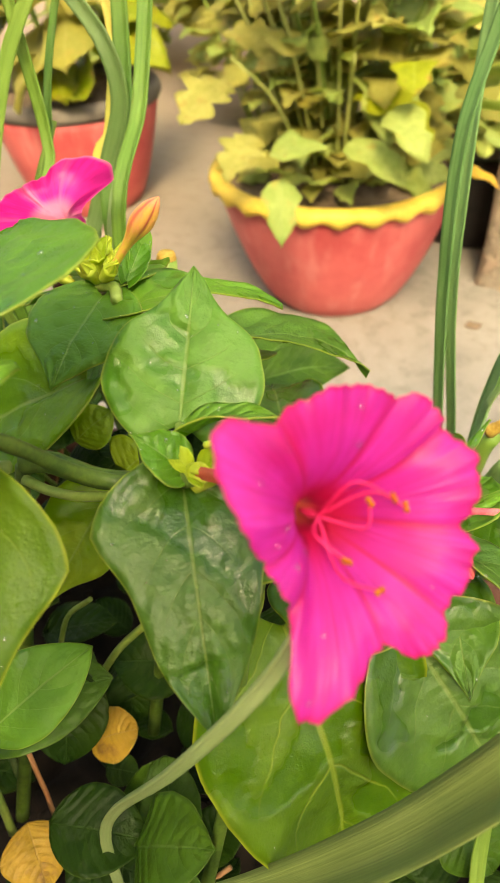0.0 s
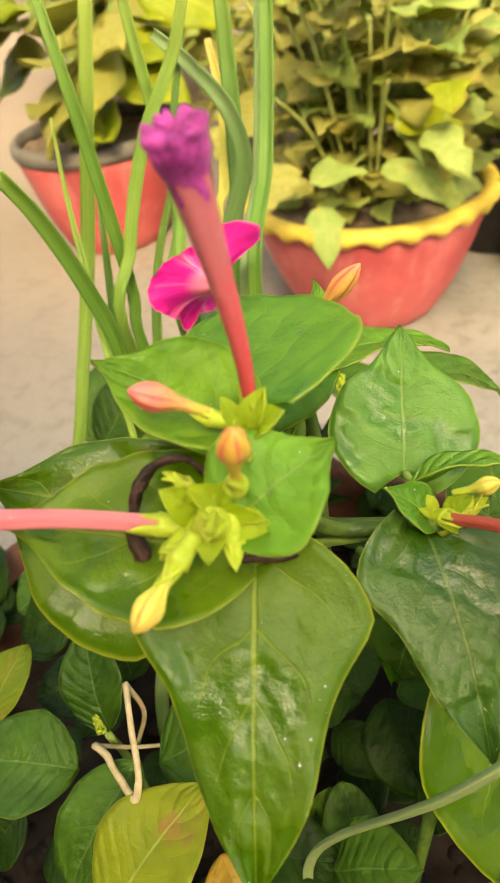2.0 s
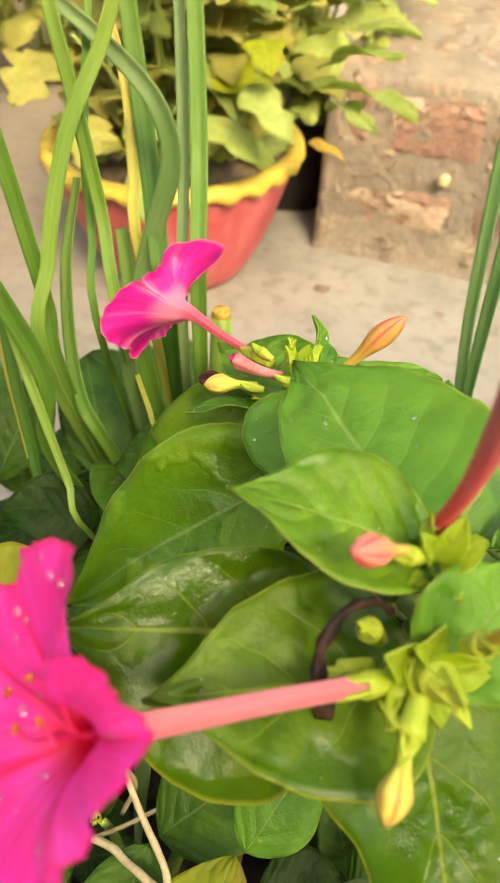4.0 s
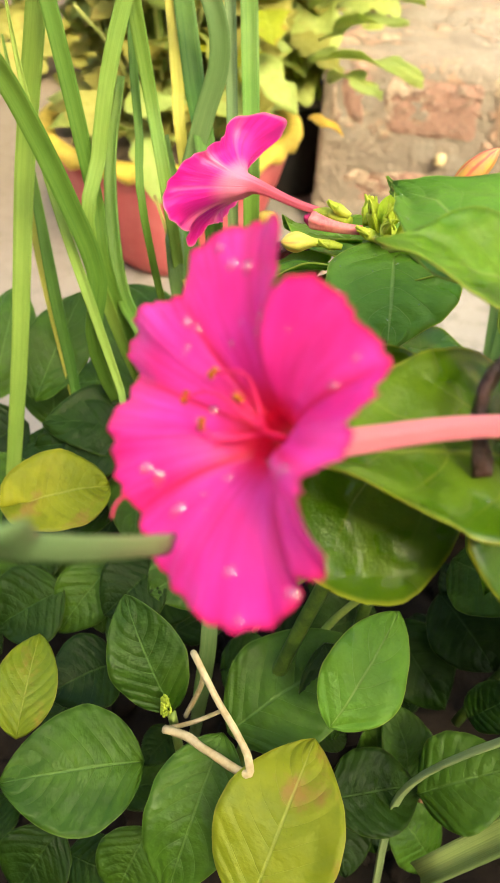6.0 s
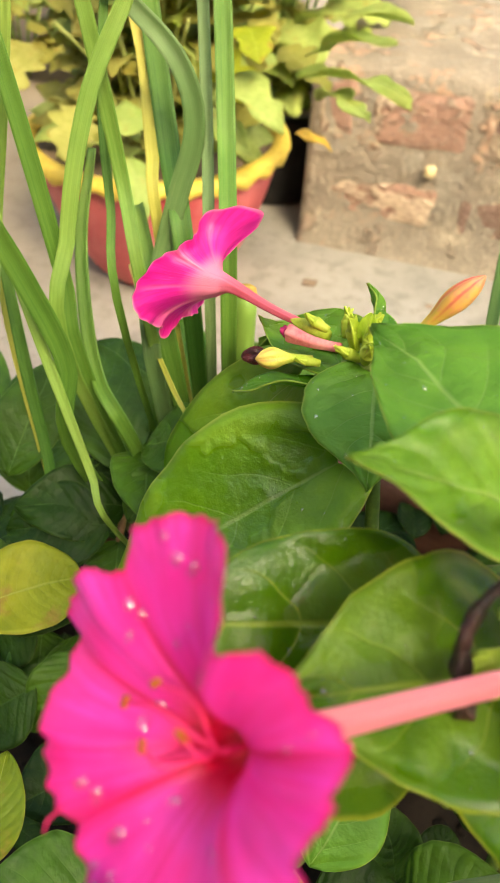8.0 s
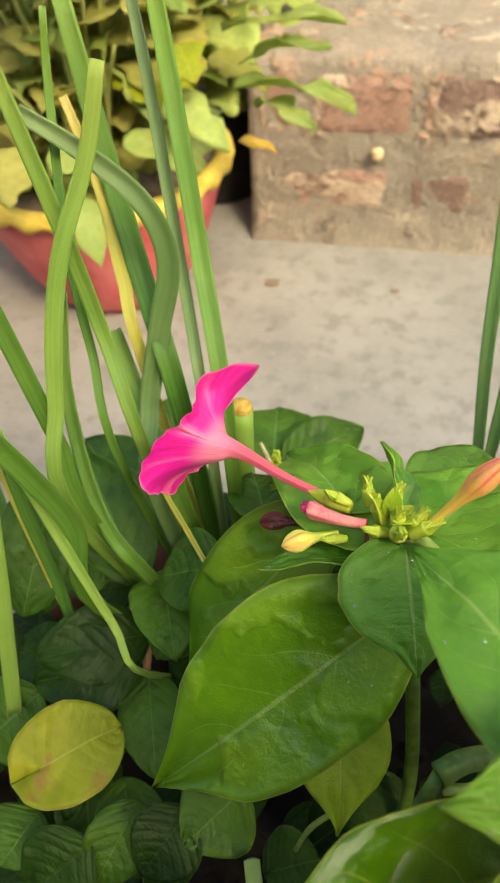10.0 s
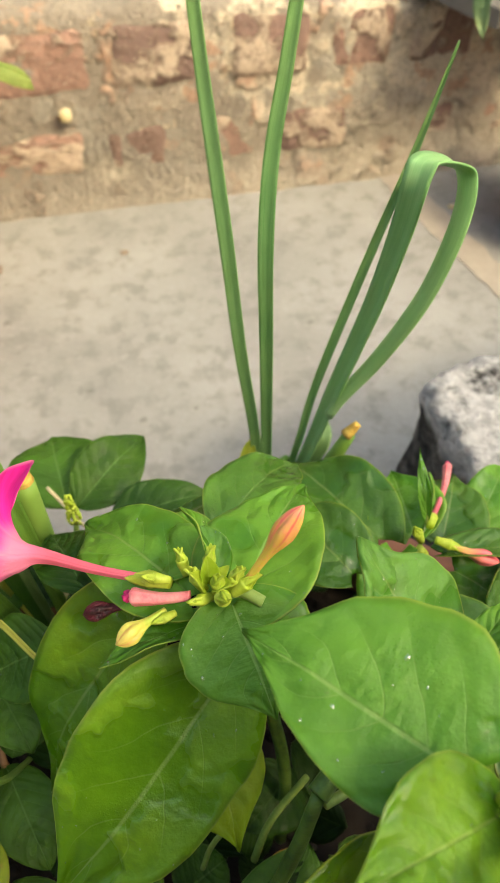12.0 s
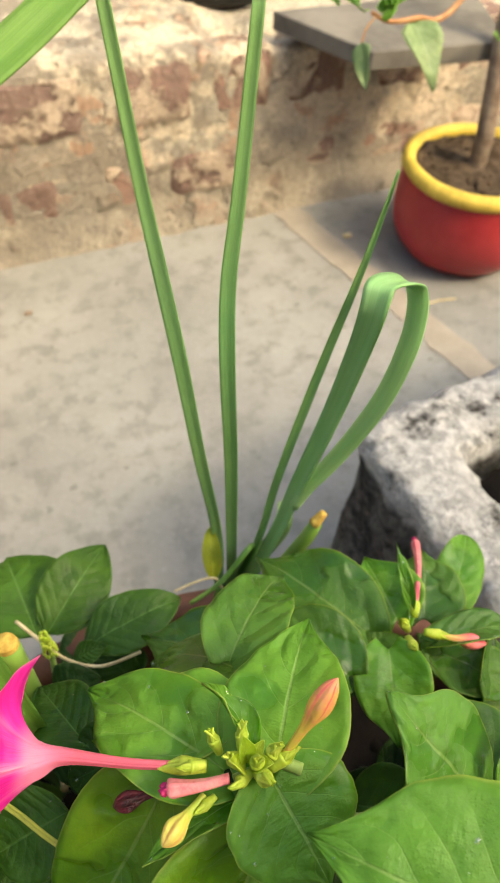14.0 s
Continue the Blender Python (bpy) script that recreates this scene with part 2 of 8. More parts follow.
def wall_material(name, tones, smear, smear_at, scale, limed=False):
    """Old brick or mortar with plaster left on it in patches and dark pits."""
    m, nt, b = nodes_of(name, 0.85, 0.2)
    info = nt.nodes.new("ShaderNodeObjectInfo").outputs["Random"]
    n1, n2, n3 = noise_of(nt, scale, 6, 0.65, "Object", seed=4.0), noise_of(nt, scale * 5, 5, 0.65), noise_of(nt, 9, 4, 0.6, seed=8.0)
    col = mixc(nt, ramp(nt, mth(nt, "ADD", mth(nt, "MULTIPLY", n1, 0.7), mth(nt, "MULTIPLY", info, 0.4)), 0.3, 0.8), tones[0], tones[1])
    col = mixc(nt, mth(nt, "MULTIPLY", ramp(nt, n2, 0.5, 0.75), 0.5), col, tones[2])
    left = ramp(nt, mth(nt, "ADD", mth(nt, "MULTIPLY", n1, 0.5), mth(nt, "MULTIPLY", n3, 0.5)), smear_at, smear_at + 0.04)
    col = mixc(nt, mth(nt, "MULTIPLY", left, 0.85), col, smear)
    if limed:
        # pale lime plaster left along the step; grey dirt and painted contact shade near the floor
        s = nt.nodes.new("ShaderNodeSeparateXYZ")
        nt.links.new(nt.nodes.new("ShaderNodeNewGeometry").outputs["Position"], s.inputs[0])
        n4 = noise_of(nt, 13, 7, 0.68)
        cream = mth(nt, "MULTIPLY", ramp(nt, mth(nt, "ADD", n4, mth(nt, "MULTIPLY", s.outputs[0], 0.8)), 0.56, 0.68), 0.85)
        col = mixc(nt, cream, col, (0.66, 0.57, 0.43))
        cement = ramp(nt, noise_of(nt, 11, 8, 0.7, seed=15.0), 0.52, 0.57)
        col = mixc(nt, mth(nt, "MULTIPLY", cement, 0.7), col, (0.31, 0.285, 0.24))
        bare = ramp(nt, noise_of(nt, 17, 8, 0.7, seed=21.0), 0.57, 0.61)
        col = mixc(nt, mth(nt, "MULTIPLY", bare, 0.75), col, (0.45, 0.27, 0.18))
        ochre = ramp(nt, noise_of(nt, 26, 8, 0.7, seed=27.0), 0.6, 0.63)
        col = mixc(nt, mth(nt, "MULTIPLY", ochre, 0.5), col, (0.68, 0.54, 0.36))
        dirt_and_shade = ramp(nt, mth(nt, "SUBTRACT", n4, mth(nt, "MULTIPLY", s.outputs[2], 2.6)), 0.2, 0.36)
        col = mixc(nt, mth(nt, "MULTIPLY", dirt_and_shade, 0.65), col, (0.23, 0.205, 0.17))
    col = mixc(nt, mth(nt, "MULTIPLY", ramp(nt, noise_of(nt, 75, 4, 0.6), 0.62, 0.74), 0.5), col, (0.12, 0.1, 0.08))
    col = mixc(nt, mth(nt, "MULTIPLY", ramp(nt, noise_of(nt, 150, 4, 0.65), 0.5, 0.62), 0.45), col, tones[0])
    col = mixc(nt, mth(nt, "MULTIPLY", ramp(nt, noise_of(nt, 330, 4, 0.7), 0.52, 0.66), 0.5), col, (0.16, 0.135, 0.11))
    col = mixc(nt, mth(nt, "MULTIPLY", ramp(nt, noise_of(nt, 240, 4, 0.7), 0.58, 0.7), 0.45), col, (0.72, 0.64, 0.5))
    nt.links.new(col, b.inputs["Base Color"])
    bump(nt, b, mth(nt, "ADD", mth(nt, "ADD", n2, mth(nt, "MULTIPLY", n1, 1.2)), mth(nt, "MULTIPLY", left, 0.8)), 1.0, 0.007)
    return m


def bud_material(name, foot, belly, tip, reach, seam=None):
    """A bud whose colour runs from its foot to its tip, with streaks along it."""
    m, nt, b = nodes_of(name, 0.45, 0.35)
    c = nt.nodes.new("ShaderNodeTexCoord").outputs["Object"]
    ln = nt.nodes.new("ShaderNodeVectorMath")
    ln.operation = "LENGTH"
    nt.links.new(c, ln.inputs[0])
    d = mth(nt, "DIVIDE", ln.outputs["Value"], reach)
    n1, n2 = noise_of(nt, 700, 3, 0.6, seed=3.0), noise_of(nt, 240, 4, 0.6, seed=5.0)
    d = mth(nt, "ADD", d, mth(nt, "MULTIPLY", mth(nt, "SUBTRACT", n2, 0.5), 0.7))
    col = mixc(nt, ramp(nt, d, 0.1, 0.55), foot, belly)
    col = mixc(nt, ramp(nt, d, 0.5, 1.0), col, tip)
    col = mixc(nt, mth(nt, "MULTIPLY", ramp(nt, n1, 0.5, 0.65), 0.35), col, tip)
    if seam:
        # dark lines where the rolled petals meet, strongest towards the tip
        s = nt.nodes.new("ShaderNodeSeparateXYZ")
        nt.links.new(nt.nodes.new("ShaderNodeUVMap").outputs[0], s.inputs[0])
        edge = mth(nt, "ABSOLUTE", mth(nt, "SUBTRACT", mth(nt, "FRACT", mth(nt, "ADD", mth(nt, "MULTIPLY", s.outputs[1], 5.0), mth(nt, "MULTIPLY", n2, 0.3))), 0.5))
        line = mth(nt, "MULTIPLY", mth(nt, "SUBTRACT", 1.0, ramp(nt, edge, 0.02, 0.2)), ramp(nt, s.outputs[0], 0.3, 0.85))
        col = mixc(nt, mth(nt, "MULTIPLY", line, 0.75), col, seam)
    nt.links.new(col, b.inputs["Base Color"])
    bump(nt, b, mth(nt, "ADD", n1, n2), 0.5, 0.0005)
    return m


MARVEL = leaf_material("marvel_leaf", (0.036, 0.115, 0.01), (0.105, 0.25, 0.022), (0.26, 0.37, 0.1), (0.36, 0.44, 0.06), 5.0, 1.9, 0.6, quilt=1.6, gloss=0.5)
MARVEL_COOL = leaf_material("cool_leaf", (0.05, 0.165, 0.016), (0.13, 0.32, 0.038), (0.32, 0.45, 0.13), (0.4, 0.48, 0.09), 5.0, 1.6, 0.55, 0.34, rib_show=0.6, quilt=1.1, gloss=0.5)
# lit copy of the marvel leaf: brightness of the light put into the colour
MARVEL_LIT = leaf_material("marvel_leaf_lit", (0.17, 0.32, 0.012), (0.36, 0.52, 0.03), (0.42, 0.54, 0.12), (0.46, 0.54, 0.08), 5.0, 1.9, 0.4, 0.38, rib_show=0.5, quilt=1.4)
MARVEL_MATURE = leaf_material("mature_leaf", (0.03, 0.1, 0.01), (0.08, 0.19, 0.018), (0.22, 0.31, 0.08), (0.33, 0.4, 0.06), 5.0, 1.9, 0.66, quilt=1.4, gloss=0.65)
MARVEL_LIGHT = leaf_material("young_leaf", (0.08, 0.235, 0.018), (0.19, 0.42, 0.04), (0.36, 0.52, 0.15), (0.44, 0.52, 0.09), 5.0, 1.9, 0.5, 0.36, rib_show=0.55, quilt=1.5)
MARVEL_OLIVE = leaf_material("olive_leaf", (0.05, 0.132, 0.004), (0.128, 0.246, 0.008), (0.34, 0.43, 0.05), (0.46, 0.52, 0.05), 4.0, 1.5, 0.8, 0.32, rib_show=0.9, quilt=1.2, gloss=0.45)
# marvel leaf brightened in its colour, for leaves lit from above by the sky
MARVEL_SKYLIT = leaf_material("marvel_leaf_skylit", (0.09, 0.225, 0.008), (0.225, 0.43, 0.02), (0.36, 0.48, 0.12), (0.46, 0.54, 0.1), 5.0, 1.9, 0.62, 0.36, rib_show=0.5, quilt=1.7, gloss=0.5)
BRACT = leaf_material("bract_leaf", (0.26, 0.42, 0.018), (0.46, 0.58, 0.05), (0.5, 0.6, 0.12), (0.5, 0.58, 0.1), 4.0, 1.5, 0.2, 0.42, quilt=0.6)
WEED = leaf_material("weed_leaf", (0.0155, 0.058, 0.005), (0.066, 0.16, 0.012), (0.15, 0.28, 0.07), (0.15, 0.25, 0.05), 7.5, 2.2, 0.12, 0.2, rib_show=0.6, quilt=1.3, gloss=0.26)
# weed leaf darkened, so the shade low in the planter sits in its colour
WEED_SHADED = leaf_material("weed_leaf_shaded", (0.005, 0.02, 0.002), (0.02, 0.056, 0.004), (0.04, 0.085, 0.018), (0.05, 0.09, 0.015), 7.5, 2.2, 0.0, 0.04, rib_show=0.5, gloss=0.15)
YELLOWING = leaf_material("yellowing_leaf", (0.13, 0.2, 0.01), (0.29, 0.33, 0.02), (0.42, 0.46, 0.1), (0.4, 0.36, 0.06), 8.0, 2.6, 0.1, 0.25, (0.3, 0.19, 0.04), gloss=0.25)
DEADLEAF = leaf_material("dead_leaf", (0.32, 0.2, 0.02), (0.6, 0.4, 0.05), (0.45, 0.3, 0.08), (0.4, 0.25, 0.05), 8.0, 2.6, 0.1, 0.2, (0.2, 0.1, 0.03))
BUSH = leaf_material("bush_leaf", (0.22, 0.235, 0.05), (0.46, 0.46, 0.145), (0.44, 0.43, 0.18), (0.38, 0.32, 0.09), 7.0, 2.0, 0.1, 0.42, (0.36, 0.27, 0.08), gloss=0.2)
BUSH_GREEN = leaf_material("bush_green_leaf", (0.2, 0.3, 0.07), (0.46, 0.55, 0.185), (0.44, 0.5, 0.22), (0.42, 0.44, 0.1), 7.0, 2.0, 0.1, 0.42, (0.4, 0.36, 0.1), gloss=0.2)
BUSH_SAGE = leaf_material("sage_leaf", (0.1, 0.17, 0.06), (0.26, 0.36, 0.16), (0.36, 0.44, 0.24), (0.3, 0.36, 0.14), 7.0, 2.0, 0.1, 0.15, rib_show=0.8)
BLADE = blade_material("lily_blade", (0.04, 0.14, 0.016), (0.17, 0.33, 0.05), (0.26, 0.4, 0.07))
BLADE_GREY = blade_material("grey_blade", (0.11, 0.21, 0.065), (0.26, 0.39, 0.155), (0.3, 0.42, 0.17))
BLADE_COOL = blade_material("cool_blade", (0.09, 0.25, 0.075), (0.26, 0.48, 0.18), (0.28, 0.47, 0.15))
BLADE_LIME = blade_material("lime_blade", (0.12, 0.26, 0.035), (0.29, 0.45, 0.09), (0.4, 0.48, 0.1))
BLADE_OLIVE = blade_material("olive_blade", (0.15, 0.23, 0.06), (0.36, 0.46, 0.15), (0.32, 0.42, 0.12))
BLADE_PALE = blade_material("pale_blade", (0.26, 0.38, 0.14), (0.46, 0.58, 0.26), (0.44, 0.56, 0.26))
# blade colour lightened in place of the sun the folded leaf turns from
BLADE_FOLD = blade_material("fold_blade_lit", (0.24, 0.49, 0.17), (0.48, 0.7, 0.33), (0.45, 0.66, 0.28))
BLADE_YELLOW = blade_material("yellow_blade", (0.4, 0.42, 0.06), (0.62, 0.58, 0.14), (0.66, 0.5, 0.2))
PETAL = petal_material("magenta_petal", (0.9, 0.016, 0.265), (0.95, 0.07, 0.575), (0.74, 0.009, 0.07), (0.84, 0.28, 0.33), 0.28)
PETAL_CORAL = petal_material("magenta_petal_coral_tube", (0.54, 0.008, 0.2), (0.68, 0.035, 0.5), (0.58, 0.008, 0.08), (0.76, 0.16, 0.12), 0.36)
FILAMENT = plain("pink_filament", (0.8, 0.02, 0.16), (0.9, 0.05, 0.25), 200, 0.5, 0.3, 0.2, 0.0003, 0.2)
FILAMENT_DARK = plain("dark_crimson", (0.22, 0.006, 0.06), (0.5, 0.02, 0.14), 400, 0.5, 0.3, 0.6, 0.0005)
PETAL_PALE = petal_material("rose_petal", (0.72, 0.008, 0.24), (0.8, 0.025, 0.4), (0.86, 0.26, 0.42), (0.8, 0.16, 0.24), 0.3)
WILT = plain("wilted_petal", (0.11, 0.005, 0.085), (0.52, 0.07, 0.38), 260, 0.5, 0.3, 0.6, 0.001)
TUBE_PINK = plain("pink_tube", (0.62, 0.1, 0.16), (0.8, 0.34, 0.32), 160, 0.45, 0.35, 0.3, 0.0005, 0.2)
BUD_ORANGE = bud_material("orange_bud", (0.5, 0.42, 0.05), (0.58, 0.34, 0.07), (0.68, 0.22, 0.15), 0.028, (0.5, 0.04, 0.07))
BUD_PINK = bud_material("pink_bud_tip", (0.46, 0.44, 0.06), (0.66, 0.34, 0.12), (0.74, 0.18, 0.18), 0.014, (0.5, 0.03, 0.07))
BUD_YELLOW = bud_material("yellow_bud", (0.34, 0.46, 0.05), (0.54, 0.52, 0.09), (0.62, 0.46, 0.12), 0.015, (0.5, 0.24, 0.07))
SPENT_TUBE = bud_material("spent_tube", (0.64, 0.06, 0.08), (0.6, 0.085, 0.11), (0.5, 0.14, 0.17), 0.034)
CALYX = plain("calyx_green", (0.4, 0.55, 0.035), (0.62, 0.72, 0.11), 180, 0.42, 0.4, 0.4, 0.0006, 0.35)
STEM = plain("stem_green", (0.03, 0.07, 0.012), (0.11, 0.19, 0.03), 120, 0.5, 0.35, 0.5, 0.0008)
STEM_PALE = plain("petiole_green", (0.16, 0.27, 0.05), (0.3, 0.42, 0.1), 120, 0.45, 0.35, 0.3, 0.0005, 0.1)
DRYTIP = plain("dry_tip", (0.3, 0.16, 0.03), (0.62, 0.45, 0.1), 200, 0.7, 0.2, 0.5, 0.0008)
STRAW = plain("straw", (0.42, 0.33, 0.17), (0.68, 0.58, 0.36), 150, 0.7, 0.2, 0.5, 0.0008)
WITHERED_RED = plain("withered_crimson", (0.01, 0.003, 0.004), (0.12, 0.012, 0.02), 260, 0.4, 0.4, 1.0, 0.0015)
WITHERED = plain("withered_black", (0.012, 0.006, 0.005), (0.06, 0.026, 0.02), 220, 0.45, 0.4, 1.0, 0.002)
ANTHER = plain("anther", (0.38, 0.06, 0.01), (0.55, 0.2, 0.02), 600, 0.7, 0.2, 0.6, 0.0005)
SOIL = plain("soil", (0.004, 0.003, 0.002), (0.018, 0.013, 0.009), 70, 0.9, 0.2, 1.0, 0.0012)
SOIL_BROWN = plain("brown_soil", (0.03, 0.021, 0.014), (0.1, 0.072, 0.048), 60, 0.95, 0.1, 1.0, 0.0015)
SOIL_DRY = plain("dry_soil", (0.09, 0.066, 0.045), (0.22, 0.165, 0.115), 60, 0.95, 0.1, 1.0, 0.0015)


def painted_clay(name, dark, light, chalk):
    """Brushed paint over clay, with chalky runs down the side and scuffs."""
    m, nt, b = nodes_of(name, 0.5, 0.35)
    runs, blot, fine = noise_of(nt, 46, 4, 0.55, stretch=(1, 1, 0.09)), noise_of(nt, 13, 5), noise_of(nt, 160, 5, 0.65)
    col = mixc(nt, ramp(nt, blot, 0.3, 0.7), dark, light)
    col = mixc(nt, mth(nt, "MULTIPLY", ramp(nt, runs, 0.48, 0.72), 0.42), col, chalk)
    col = mixc(nt, mth(nt, "MULTIPLY", ramp(nt, fine, 0.62, 0.72), 0.3), col, (dark[0] * 0.6, dark[1] * 0.7, dark[2] * 0.7))
    nt.links.new(col, b.inputs["Base Color"])
    bump(nt, b, mth(nt, "ADD", runs, mth(nt, "MULTIPLY", fine, 0.4)), 0.35, 0.0015)
    return m


RED_POT = painted_clay("red_painted_pot", (0.46, 0.068, 0.08), (0.62, 0.14, 0.145), (0.68, 0.28, 0.27))
STALK = plain("pale_stalk", (0.36, 0.42, 0.12), (0.55, 0.6, 0.22), 90, 0.5, 0.3, 0.3, 0.0006, 0.2)
DARK_RED_POT = plain("crimson_painted_pot", (0.3, 0.018, 0.024), (0.4, 0.035, 0.04), 14, 0.42, 0.4, 0.3, 0.0015)
YELLOW_RIM = plain("yellow_painted_rim", (0.46, 0.33, 0.05), (0.74, 0.55, 0.1), 40, 0.55, 0.3, 0.5, 0.002)
CLAY = plain("brown_clay", (0.07, 0.03, 0.02), (0.17, 0.08, 0.055), 30, 0.8, 0.2, 0.6, 0.002)
BLACK_PLASTIC = plain("black_plastic", (0.008, 0.008, 0.008), (0.018, 0.018, 0.018), 60, 0.5, 0.3, 0.2, 0.001)
SLAB = plain("slate_slab", (0.1, 0.092, 0.08), (0.2, 0.185, 0.16), 12, 0.8, 0.2, 0.5, 0.002)
BARK = plain("grey_bark", (0.12, 0.085, 0.06), (0.28, 0.22, 0.165), 60, 0.85, 0.2, 1.0, 0.003)
TWIG = plain("brown_twig", (0.3, 0.14, 0.06), (0.46, 0.26, 0.13), 90, 0.75, 0.2, 0.6, 0.001)
BRICK = wall_material("old_brick", ((0.22, 0.145, 0.12), (0.4, 0.24, 0.185), (0.34, 0.26, 0.215)), (0.56, 0.46, 0.35), 0.48, 24)
MORTAR = wall_material("old_mortar", ((0.25, 0.215, 0.175), (0.56, 0.46, 0.34), (0.38, 0.33, 0.265)), (0.5, 0.33, 0.24), 0.54, 22, True)


def floor_material():
    m, nt, b = nodes_of("worn_concrete", 0.85, 0.25)
    n1, n2, n3 = noise_of(nt, 5, 6, 0.6), noise_of(nt, 34, 6, 0.65), noise_of(nt, 160, 4, 0.6)
    col = mixc(nt, ramp(nt, n1, 0.3, 0.7), (0.222, 0.216, 0.2), (0.306, 0.298, 0.277))
    col = mixc(nt, mth(nt, "MULTIPLY", ramp(nt, n2, 0.46, 0.66), 0.75), col, (0.18, 0.174, 0.16))
    col = mixc(nt, mth(nt, "MULTIPLY", ramp(nt, n3, 0.55, 0.75), 0.35), col, (0.38, 0.37, 0.35))
    col = mixc(nt, mth(nt, "MULTIPLY", ramp(nt, noise_of(nt, 60, 2, 0.4), 0.68, 0.76), 0.5), col, (0.11, 0.1, 0.09))
    # brown earth trodden over the western part
    s = nt.nodes.new("ShaderNodeSeparateXYZ")
    nt.links.new(nt.nodes.new("ShaderNodeNewGeometry").outputs["Position"], s.inputs[0])
    earth = ramp(nt, mth(nt, "SUBTRACT", mth(nt, "MULTIPLY", n1, 0.5), s.outputs[0]), 0.2, 1.5)
    col = mixc(nt, mth(nt, "MULTIPLY", earth, 0.8), col, (0.26, 0.2, 0.145))
    nt.links.new(col, b.inputs["Base Color"])
    bump(nt, b, mth(nt, "ADD", n2, mth(nt, "MULTIPLY", n3, 0.5)), 0.5, 0.003)
    return m


FLOOR = floor_material()
# lighter floor tone that stands for sunlight on the concrete
SUNLIT_FLOOR = plain("sunlit_floor", (0.28, 0.245, 0.205), (0.36, 0.315, 0.26), 30, 0.85, 0.2, 0.1, 0.001)


def water_material():
    m, nt, b = nodes_of("water", 0.03, 0.8)
    gl = node(nt, "ShaderNodeBsdfGlossy", Roughness=0.03)
    clear = nt.nodes.new("ShaderNodeBsdfTransparent")
    mx = nt.nodes.new("ShaderNodeMixShader")
    mx.inputs[0].default_value = 0.22
    nt.links.new(clear.outputs[0], mx.inputs[1])
    nt.links.new(gl.outputs[0], mx.inputs[2])
    nt.links.new(mx.outputs[0], nt.nodes["Material Output"].inputs[0])
    return m


WATER = water_material()

# ---- building helpers ----
PLACE = {}


def thing(name, at, label, category, group="", kind=""):
    ob = new(name)
    ob.location = at
    PLACE[ob.name] = Vector(at)
    return tagged(ob, label, category, group, kind)


def part(name, bm, mat, parent, label="", at=None, smooth=True):
    """Links a bmesh, given in world places, as one mesh under a thing or a part."""
    me = bpy.data.meshes.new(name)
    at = Vector(at) if at is not None else Vector((0, 0, 0))
    if at.length:
        bmesh.ops.translate(bm, verts=bm.verts, vec=-at)
    bmesh.ops.recalc_face_normals(bm, faces=bm.faces)
    bm.to_mesh(me)
    bm.free()
    me.materials.append(mat)
    me.polygons.foreach_set("use_smooth", [smooth] * len(me.polygons))
    ob = new(name, me)
    PLACE[ob.name] = at
    if parent is not None:
        ob.parent = parent
        ob.location = at - PLACE[parent.name]
    else:
        ob.location = at
    if label:
        ob["label"] = label
    return ob


def spline(pts, n):
    """Points along a smooth curve through pts."""
    p = [Vector(q) for q in pts]
    p = [p[0] * 2 - p[1]] + p + [p[-1] * 2 - p[-2]]
    out = []
    segs = len(p) - 3
    for i in range(n + 1):
        f = i / n * segs
        k = min(int(f), segs - 1)
        t = f - k
        a, b, c, d = p[k:k + 4]
        out.append(0.5 * ((2 * b) + (c - a) * t + (2 * a - 5 * b + 4 * c - d) * t * t + (3 * b - a - 3 * c + d) * t ** 3))
    return out


def rod(pts, r0, r1, n=14, sides=8, bm=None, knobs=0.0, seed=0):
    """A tapered round stem along a curve."""
    bm = bm or bmesh.new()
    c = spline(pts, n)
    rings = []
    nrm = None
    for i, q in enumerate(c):
        t = (c[min(i + 1, n)] - c[max(i - 1, 0)]).normalized()
        if nrm is None:
            nrm = t.orthogonal().normalized()
        nrm = (nrm - t * nrm.dot(t)).normalized()
        bi = t.cross(nrm)
        r = r0 + (r1 - r0) * i / n
        ring = []
        for k in range(sides):
            a = 2 * math.pi * k / sides
            rr = r * (1 + knobs * noise.noise(Vector((q.x * 300 + seed, q.y * 300 + k, q.z * 300))))
            ring.append(bm.verts.new(q + (nrm * math.cos(a) + bi * math.sin(a)) * rr))
        rings.append(ring)
    for a, b in zip(rings[:-1], rings[1:]):
        for k in range(sides):
            bm.faces.new((a[k], a[(k + 1) % sides], b[(k + 1) % sides], b[k]))
    bm.faces.new(rings[0][::-1])
    bm.faces.new(rings[-1])
    return bm


